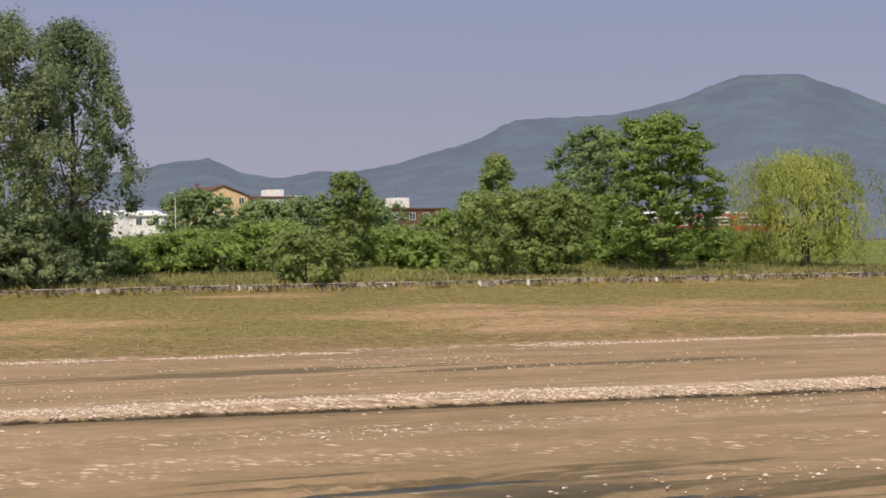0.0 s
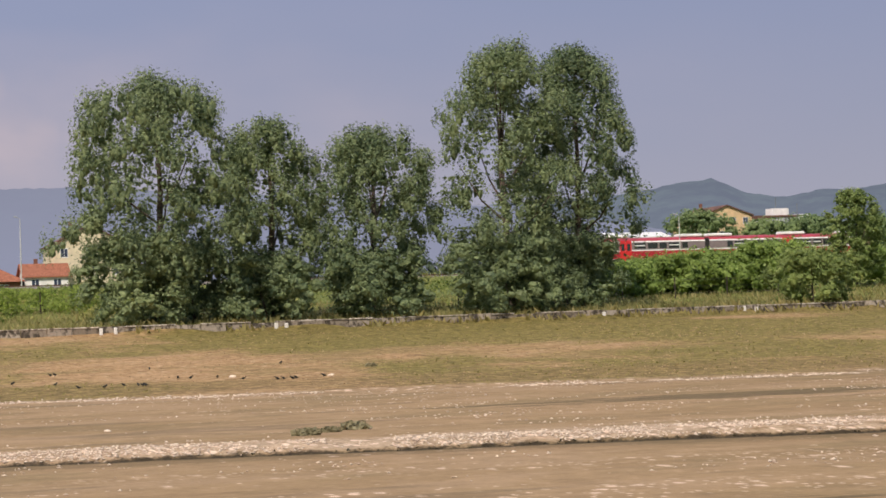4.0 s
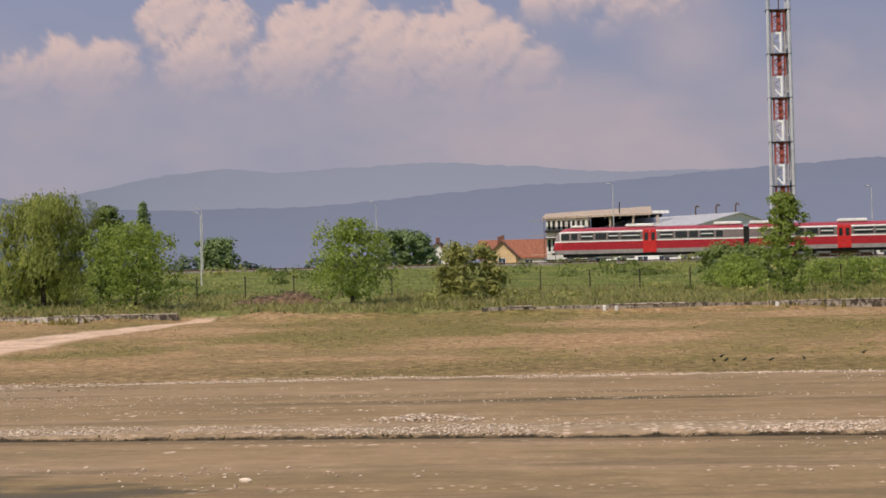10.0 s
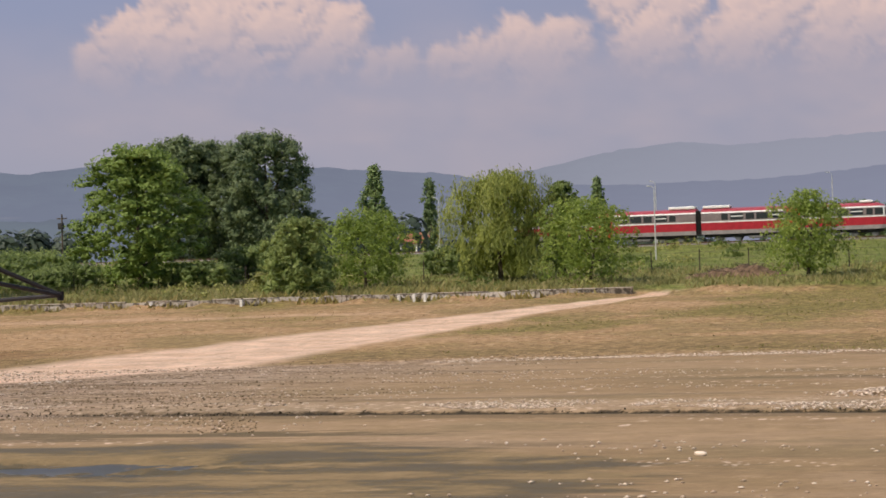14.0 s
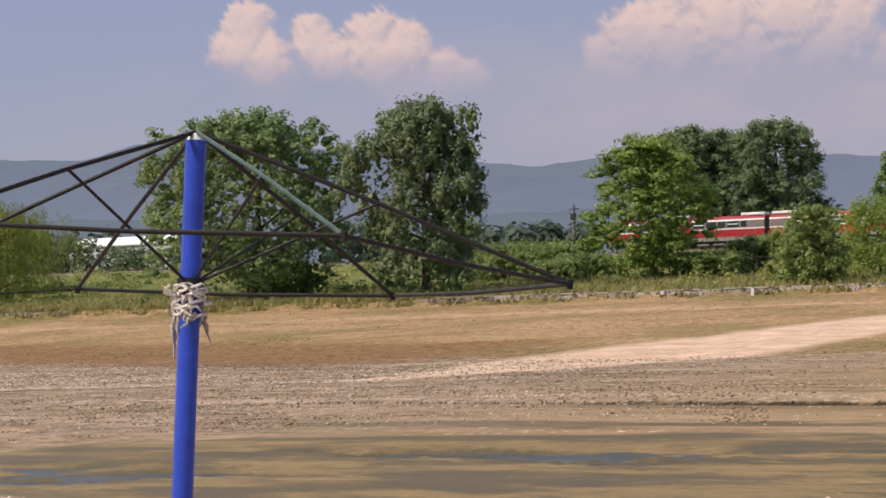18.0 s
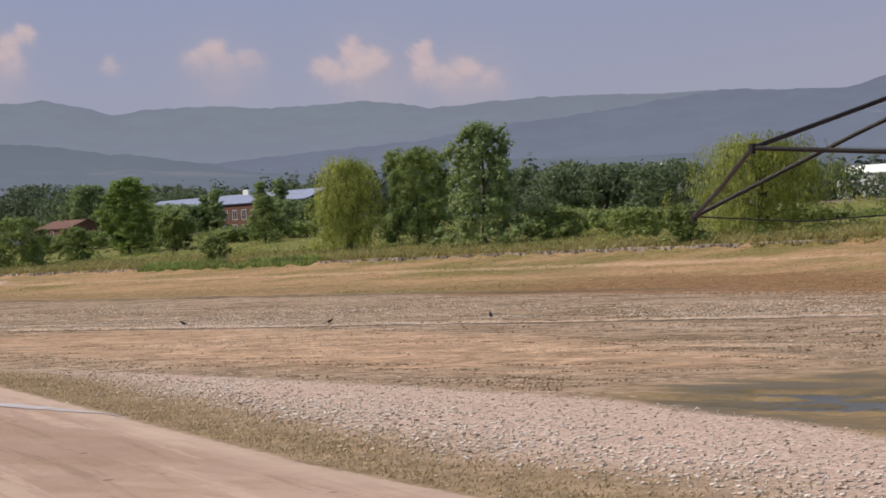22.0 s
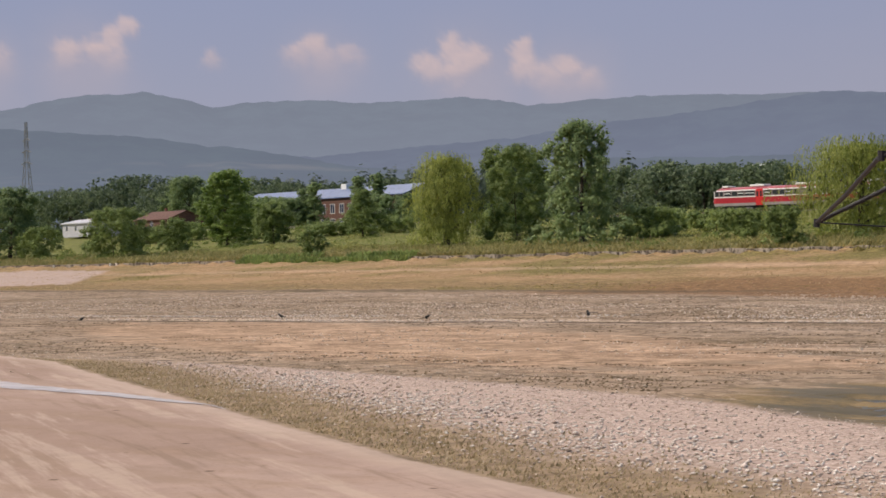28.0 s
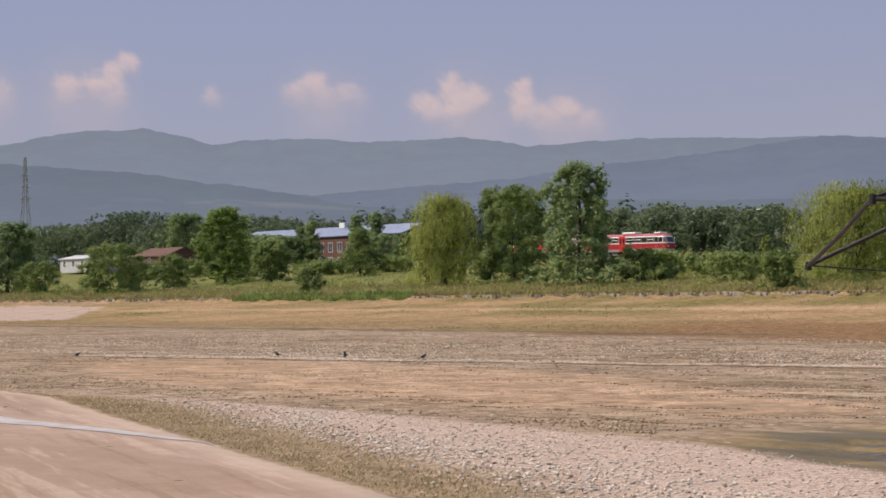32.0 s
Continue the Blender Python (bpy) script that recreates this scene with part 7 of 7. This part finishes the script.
for k in range(150):
    x, y = er.uniform(-110, -26), er.uniform(35, 92)
    if y < np.interp(x, GRAVEL_X, GRAVEL_Y) + 3 or math.hypot((x + 22) / 15, (y - 36) / 12) < 1:
        continue
    ln, slope, bend = er.uniform(1.5, 8.0), er.normal() * 0.25 + 0.2, er.normal() * 0.05
    w = np.arange(0, ln, 0.06)
    hold = fbm(w * 0.9, w * 0 + k, 2, 213) > 0.42
    ex.append((x + w + er.normal(size=len(w)) * 0.03)[hold])
    ey.append((y + slope * w + bend * w * w + er.normal(size=len(w)) * 0.1)[hold])
ex, ey = np.concatenate(ex), np.concatenate(ey)
rocks("crust_edges", ex, ey, er.uniform(0.03, 0.09, len(ex)), M_CLOD, "broken dark edges of the drying mud crust", 9)
n = 24000
sx, sy = q.uniform(-66, -14, n), q.uniform(18, 38, n)
gd, rd = np.interp(sx, GRAVEL_X, GRAVEL_Y) - sy, sy - np.interp(sx, RAMP_X, RAMP_Y)
ok = (gd > 0.4) & (rd > 1.2) & (1.25 * np.exp(-((rd - 4.4) / 1.7) ** 2) > q.rand(n)) & (fbm(sx * 0.22, sy * 0.3, 3, 181) + 0.006 * (sx + 40) > 0.43)
rocks("white_pebbles", sx[ok], sy[ok], q.uniform(0.04, 0.11, ok.sum()), M_WHITESTONE, "larger pale stones in drifts on the pebble beach", 8)

# rows of pale stones that old waterlines left on the flats
for k, (off, reach, count) in enumerate(((0.3, 0.65, 1500), (6.5, 0.9, 1900), (13.0, 1.3, 2100), (21.0, 1.8, 2100))):
    sx = q.uniform(-118, -40, count)
    sy = strand_y(sx) + off + q.normal(size=count) * reach + 4.0 * (fbm(sx * 0.06, sx * 0 + k, 4, 221) - 0.5) * (k > 0)
    ok = (fbm(sx * 0.13, sx * 0 + k, 3, 223) > 0.43) & (sy < np.interp(sx, SHORE_X, SHORE_Y) - 1)
    rocks("strand_stones", sx[ok], sy[ok], q.uniform(0.05, 0.15, ok.sum()), M_WHITESTONE if k < 2 else M_STONE, "row of pale stones along an old waterline", 30 + k)

n = 320
sx, sy = -6.0 + q.normal(size=n) * 0.8, 60.3 + q.normal(size=n) * 0.9
mound = rocks("stone_mound", sx, sy, q.uniform(0.06, 0.16, n), M_STONE, "small mound of pinkish stones on the gravel bank", 7)
zs = np.empty(len(mound.data.vertices) * 3, dtype=np.float32)
mound.data.vertices.foreach_get("co", zs)
zs = zs.reshape(-1, 3)
zs[:, 2] += 0.14 * np.exp(-(((zs[:, 0] + 6.0) / 0.8) ** 2 + ((zs[:, 1] - 60.3) / 0.9) ** 2))
mound.data.vertices.foreach_set("co", zs.ravel())


def blades(name, px, py, hgt, mat, label, seed, wide=0.35):
    """Grass tufts: leaning upright blades as one object."""
    q = np.random.RandomState(seed)
    n = len(px)
    pz = lay(px, py) + uneven(px, py) - 0.03
    a = q.rand(n) * 6.283
    d = np.stack([np.cos(a), np.sin(a), 0 * a], -1) * (hgt * wide * 0.5)[:, None]
    lean = np.stack([q.normal(size=n) * 0.5, q.normal(size=n) * 0.5 + 0.3, 0 * a + 1], -1) * hgt[:, None]
    p = np.stack([px, py, pz], -1)
    return tagged(new(name, leaves(name, np.stack([p - d, p + d, p + lean], 1), np.zeros((0, 4, 3)), mat)), label, "grass", kind="stuff")


def grass_mat(name, c1, c2):
    return leaf_mat(name, c1, c2, 0.45)


M_STRAW = grass_mat("straw", (0.40, 0.28, 0.155), (0.66, 0.48, 0.29))
M_WITHER = grass_mat("withered_weed", (0.30, 0.235, 0.12), (0.60, 0.475, 0.30))
M_GRASS = grass_mat("meadow_grass", (0.168, 0.175, 0.053), (0.420, 0.357, 0.154))
M_BANKWEED = grass_mat("bank_weed", (0.24, 0.21, 0.065), (0.46, 0.38, 0.15))
M_DITCH = grass_mat("ditch_weed", (0.03, 0.025, 0.014), (0.08, 0.06, 0.03))
M_WEED = grass_mat("weed", (0.115, 0.165, 0.038), (0.24, 0.285, 0.075))
n = 60000
sx = q.uniform(-330, 150, n)
ys = np.interp(sx, SHORE_X, SHORE_Y)
sy = ys + 2 + (WALL_Y - ys - 2) * q.rand(n)
on = np.abs(sx - np.interp(sy, ROAD_Y, ROAD_X)) / np.interp(sy, ROAD_Y, ROAD_W)
ok = (on > 1.15) & (fbm(sx * 0.07, sy * 0.16, 3, 91) + 0.2 * q.rand(n) > 0.5)
blades("dry_grass", sx[ok], sy[ok], q.uniform(0.03, 0.10, ok.sum()), M_STRAW, "dry straw-coloured grass tufts on the bank", 11, 2.0)
n = 80000
sx = q.uniform(-330, 150, n)
ys = np.interp(sx, SHORE_X, SHORE_Y)
sy = ys + 1 + (WALL_Y - ys - 1) * q.rand(n)
on = np.abs(sx - np.interp(sy, ROAD_Y, ROAD_X)) / np.interp(sy, ROAD_Y, ROAD_W)
ok = (on > 1.2) & (weediness(sx, sy) + 0.1 * (q.rand(n) - 0.5) > 0.0)
blades("bank_weeds", sx[ok], sy[ok], q.uniform(0.04, 0.12, ok.sum()), M_BANKWEED, "patches of olive-green weeds on the dry bank", 15, 1.6)
n = 14000
sx = q.uniform(-40, 66, n)
sy = ditch_y(sx) - 0.35 + q.normal(size=n) * 0.22 - 0.6 * q.rand(n) ** 4
ok = fbm(sx * 0.5, sx * 0, 3, 71) > 0.33
blades("ditch_weeds", sx[ok], sy[ok], q.uniform(0.03, 0.09, ok.sum()), M_DITCH, "dark weeds along the ditch", 16, 1.6)
n = 95000
sx, sy = q.uniform(-420, 160, n), WALL_Y + 0.4 + 34 * q.rand(n) ** 1.5
ok = (np.abs(sx - np.interp(sy, ROAD_Y, ROAD_X)) > 1.6)
blades("meadow_grass", sx[ok], sy[ok], q.uniform(0.12, 0.6, ok.sum()), M_GRASS, "tall meadow grass on the terrace behind the wall", 12, 0.35)
n = 55000
sx, sy = q.uniform(-360, 160, n), q.uniform(185, 263, n)
blades("embankment_weeds", sx, sy, q.uniform(0.1, 0.4, n), M_WEED, "green weeds on the slope below the railway", 13, 0.4)
n = 34000
sx = q.uniform(-70, -8, n)
sy = np.interp(sx, RAMP_X, RAMP_Y) + 0.15 + np.abs(q.normal(size=n)) * 1.7
ok = sy < np.interp(sx, GRAVEL_X, GRAVEL_Y) - 1.0
blades("beach_weeds", sx[ok], sy[ok], q.uniform(0.02, 0.085, ok.sum()), M_WITHER, "short withered weeds between the pebbles", 14, 0.9)

n = 9000
sx = q.uniform(-330, 155, n)
sy = WALL_Y + np.where(q.rand(n) < 0.6, -0.25 - 0.9 * q.rand(n) ** 2, 0.3 + 0.5 * q.rand(n))
ok = ((sx < -38) | (sx > -11)) & (fbm(sx * 0.16, sx * 0, 3, 171) > 0.42 + 0.16 * (sx > -11) * (sx < 26) - 0.2 * (sx < -100)) & ((sx > -150) | (sy > WALL_Y))
blades("wall_grass", sx[ok], sy[ok], q.uniform(0.2, 0.75, ok.sum()), M_BANKWEED, "grass and weeds overgrowing the foot of the wall", 17, 0.6)

M_STUBBLE = grass_mat("dark_stubble", (0.19, 0.14, 0.085), (0.33, 0.245, 0.155))
M_CRUST = grass_mat("pale_crust", (0.42, 0.31, 0.22), (0.66, 0.51, 0.39))
n = 110000
far_out = 34 + 92 * q.rand(n) ** 1.5
turn = np.radians(q.uniform(22, 68, n))
sx, sy = -far_out * np.sin(turn) * 1.25, far_out * np.cos(turn) * 1.25
ok = (sy > np.interp(sx, GRAVEL_X, GRAVEL_Y) + 0.5) & (sy < np.interp(sx, SHORE_X, SHORE_Y) + 2) & (np.hypot((sx + 22) / 14, (sy - 36) / 11) > 1)
rough = fbm(sx * 0.07, sy * 0.16, 4, 191) + 0.12 * (fbm(sx * 0.5, sy * 0.5, 2, 192) - 0.5)
tongue_at = np.hypot((sx + 68) / 30, (sy - 47 + 0.22 * (sx + 68)) / 8.5) < 1
dark = ok & (rough > 0.51) & (~tongue_at | (q.rand(n) < 0.04))
pale = ok & (rough < 0.49) & (q.rand(n) < 0.8) & (~tongue_at | (q.rand(n) < 0.08))
blades("dark_stubble", sx[dark], sy[dark], q.uniform(0.02, 0.075, dark.sum()), M_STUBBLE, "dark dried weeds and crusts over the silt flats", 18, 2.2)
blades("pale_crust", sx[pale], sy[pale], q.uniform(0.02, 0.06, pale.sum()), M_CRUST, "curled pale flakes of dried silt", 19, 2.4)

# rough growth of the terrace: knee-high weed clumps and low brush
n = 1500
cx, cy = q.uniform(-420, 150, n), WALL_Y + 6 + 92 * q.rand(n) ** 0.9
ok = (fbm(cx * 0.035, cy * 0.06, 3, 201) + 0.12 * (cy > 232) > 0.47) & (np.abs(cx - np.interp(cy, ROAD_Y, ROAD_X)) > 5) & ~((np.abs(cx + 28) < 9) & (cy < 183))
cx, cy = cx[ok], cy[ok]
ch = q.uniform(0.35, 1.25, len(cx)) * (0.7 + 0.9 * fbm(cx * 0.03, cy * 0.05, 2, 203))
per = 60
e = q.normal(size=(len(cx), per, 3))
e /= np.linalg.norm(e, axis=2)[:, :, None]
e[:, :, 2] = np.abs(e[:, :, 2])
wide = ch * q.uniform(0.9, 2.0, len(cx))
base = np.stack([cx, cy, lay(cx, cy) - 0.1], -1)
pt = base[:, None, :] + e * np.stack([wide, wide, ch], -1)[:, None, :] * (0.55 + 0.5 * q.rand(len(cx), per))[:, :, None]
pt, nr_ = pt.reshape(-1, 3), e.reshape(-1, 3) + 0.4 * q.normal(size=(len(cx) * per, 3))
a_ = np.cross(nr_, q.normal(size=nr_.shape))
a_ *= ((0.10 + 0.10 * q.rand(len(a_))) / (np.linalg.norm(a_, axis=1) + 1e-9))[:, None]
b_ = np.cross(nr_ / (np.linalg.norm(nr_, axis=1)[:, None] + 1e-9), a_)
split = np.repeat(fbm(cx * 0.06, cy * 0.06, 2, 207) > 0.52, per)
for nm, on, mat, lab in (("weed_clumps", ~split, M_WEED, "knee-high green weed clumps on the terrace"), ("dry_brush", split, M_LEAF_OLIVE, "yellowish brush and tall seeding grass on the terrace")):
    tagged(new(nm, leaves(nm, np.stack([pt - b_, pt + b_ + a_, pt + b_ - a_], 1)[on], np.zeros((0, 4, 3)), mat)), lab, "grass", kind="stuff")

n = 5200
sx = q.uniform(-268, -226, n)
sy = WALL_Y - 0.9 + 1.9 * q.rand(n)
ok = fbm(sx * 0.12, sy * 0.4, 3, 231) > 0.36
blades("creeper", sx[ok], sy[ok], q.uniform(0.25, 0.95, ok.sum()), M_LEAF, "green creeper that hangs over the low wall", 20, 0.7)

# ---- brushwood heap at the top of the dirt road ----
M_EARTH = plain("brown_earth", (0.20, 0.13, 0.085), 0.95, vary=0.45, scale=2.5, bump=0.6)
heap = thing("brushwood_heap", pose(-29.6, 179, ground_z(-29.6, 179)), "heap of brown earth and cut branches beside the dirt road", "heap")
hx, hy = np.meshgrid(np.linspace(-5.6, 5.6, 60), np.linspace(-1.9, 1.9, 24), indexing="ij")
form = np.exp(-((hx / 3.9) ** 4 + (hy / 1.1) ** 4)) * (0.6 + 0.4 * np.exp(-((hx - 1.2) / 2.2) ** 2))
hz = form * (0.55 + 0.9 * fbm(hx * 1.3, hy * 1.3, 4, 31)) - 0.12
ii = np.arange(hx.size).reshape(hx.shape)
hf = np.stack([ii[:-1, :-1], ii[1:, :-1], ii[1:, 1:], ii[:-1, 1:]], -1).reshape(-1, 4)
part_of("earth_mound", mesh_of("earth_mound", np.stack([hx.ravel(), hy.ravel(), hz.ravel()], -1), hf, M_EARTH), heap, "clods of brown earth")
for i in range(110):
    i0, j0 = wr.randrange(10, 50), wr.randrange(6, 18)
    x, y, z = float(hx[i0, j0]), float(hy[i0, j0]), float(hz[i0, j0])
    a, ln = wr.random() * 6.28, wr.uniform(0.3, 1.0)
    part("branch", tube(bmesh.new(), [(x, y, z - 0.03), (x + ln * math.cos(a), y + 0.5 * ln * math.sin(a), z + wr.uniform(-0.05, 0.28))], [0.04, 0.012], 5), M_BARK, heap)

# ---- single stones and plants on the bed ----
for x, y, s in ((-7.13, 39.0, 0.22), (-16.4, 26.1, 0.15), (9.5, 66, 0.2), (22.0, 108.5, 0.35), (26.5, 106.0, 0.3)):
    bm = bmesh.new()
    bmesh.ops.create_icosphere(bm, subdivisions=2, radius=s / 2)
    for v in bm.verts:
        v.co = Vector((v.co.x * 1.25, v.co.y, v.co.z * 0.55)) * (0.85 + 0.3 * noise.noise(v.co * 7 + Vector((x, y, 0))))
    ob = new("boulder", bpy.data.meshes.new("boulder"))
    bm.to_mesh(ob.data)
    bm.free()
    ob.data.materials.append(M_STONE)
    ob.matrix_world = pose(x, y, ground_z(x, y) + s * 0.12)
    tagged(ob, "single pale stone lying on the dried mud", "stone", "single stones on the lake bed")
for x, y, h in ((13.6, 57.4, 0.22), (15.5, 59.6, 0.26), (14.6, 58.6, 0.16), (30.5, 113, 0.2)):
    tree("bush", x, y, h, h * 3.2, M_LEAF_GREY, "shrub", "low grey-green plant on the gravel", 0.09, 0.02, 900 + int(x), False, "low plants on the gravel", 2.2, 0.34, False)

# ---- birds ----
M_CROW = plain("black_feathers", (0.018, 0.017, 0.018), 0.6, 0, 0.3, 20)


def crow(m, label, wings=False, small=1.0):
    """A standing bird of about 45 cm, or smaller."""
    th = thing("crow", m, label, "bird", "black birds by the lake")
    bm = bmesh.new()
    bmesh.ops.create_icosphere(bm, subdivisions=2, radius=1)
    for v in bm.verts:
        v.co = Vector((v.co.x * 0.19, v.co.y * 0.085, 0.2 + v.co.z * 0.09 + v.co.x * 0.05))
    part("body", bm, M_CROW, th)
    bm = bmesh.new()
    bmesh.ops.create_icosphere(bm, subdivisions=2, radius=0.055)
    for v in bm.verts:
        v.co += Vector((0.2, 0, 0.31))
    tube(bm, [(0.24, 0, 0.31), (0.32, 0, 0.295)], [0.02, 0.004], 6)
    part("head", bm, M_CROW, th)
    part("tail", boxed(-0.36, -0.14, -0.045, 0.045, 0.15, 0.175, 0.008), M_CROW, th)
    for y in (-0.04, 0.04):
        part("leg", tube(bmesh.new(), [(0, y, 0.13), (0.01, y, 0)], 0.009, 5), M_CROW, th)
        if wings:
            s = 1 if y > 0 else -1
            part("wing", boxed(-0.14, 0.1, min(0.06 * s, 0.45 * s), max(0.06 * s, 0.45 * s), 0.23, 0.245, 0.006), M_CROW, th)
    if small != 1.0:
        for o in th.children:
            o.data.transform(Matrix.Scale(small, 4))
    return th


first = crow(pose(-104.6, 54.2, ground_z(-104.6, 54.2), 0, 0, 20), "black crow standing on the lake bed", False, 0.78)
for x, y, a in ((-95.5, 61.0, 200), (-84.3, 62.1, 10)):
    copy_thing(first, pose(x, y, ground_z(x, y), 0, 0, a))
flier = crow(pose(-78.7, 67.5, 0.0, 0, 0, 150), "black crow hopping along the lake bed", True)
br = random.Random(9)
tiny = crow(pose(4.2, 106.3, ground_z(4.2, 106.3), 0, 0, 40), "small black bird on the dry bank", False, 0.6)
for i in range(26):
    x, y = br.uniform(1, 27), 105 + br.random() ** 1.6 * 14
    copy_thing(tiny, pose(x, y, ground_z(x, y), 0, 0, br.uniform(0, 360)))


# ---- movement ----
def motions():
    run = ((0, -172.0), (1.5, -143.2), (3, -114.5), (5, -75.5), (7.5, -30.3), (9, -5.6), (11, 25.7), (13, 56.8), (14, 71.7), (15, 86.4), (17, 115.6), (19, 145.0),
           (22, 187.5), (25, 231.3), (28, 274.9), (29, 290.3), (30, 305.0), (31, 319.6), (32, 332.6))
    walk(train, [(t, pose(-s, RAIL_Y, rail_z(s), 0, math.degrees(math.atan2(rail_z(s) - rail_z(s - 46.9), 46.9)), 0)) for t, s in run])
    hop = ((0, -78.7, 67.5, 0.0), (28.0, -78.7, 67.5, 0.0), (29.0, -82.0, 66.3, 0.8), (30.0, -86.9, 64.2, 0.55), (31.0, -88.5, 62.0, 0.2), (32.0, -89.6, 61.2, 0.0))
    walk(flier, [(t, pose(x, y, ground_z(x, y) + z, 0, 0, 150)) for t, x, y, z in hop])


motions()
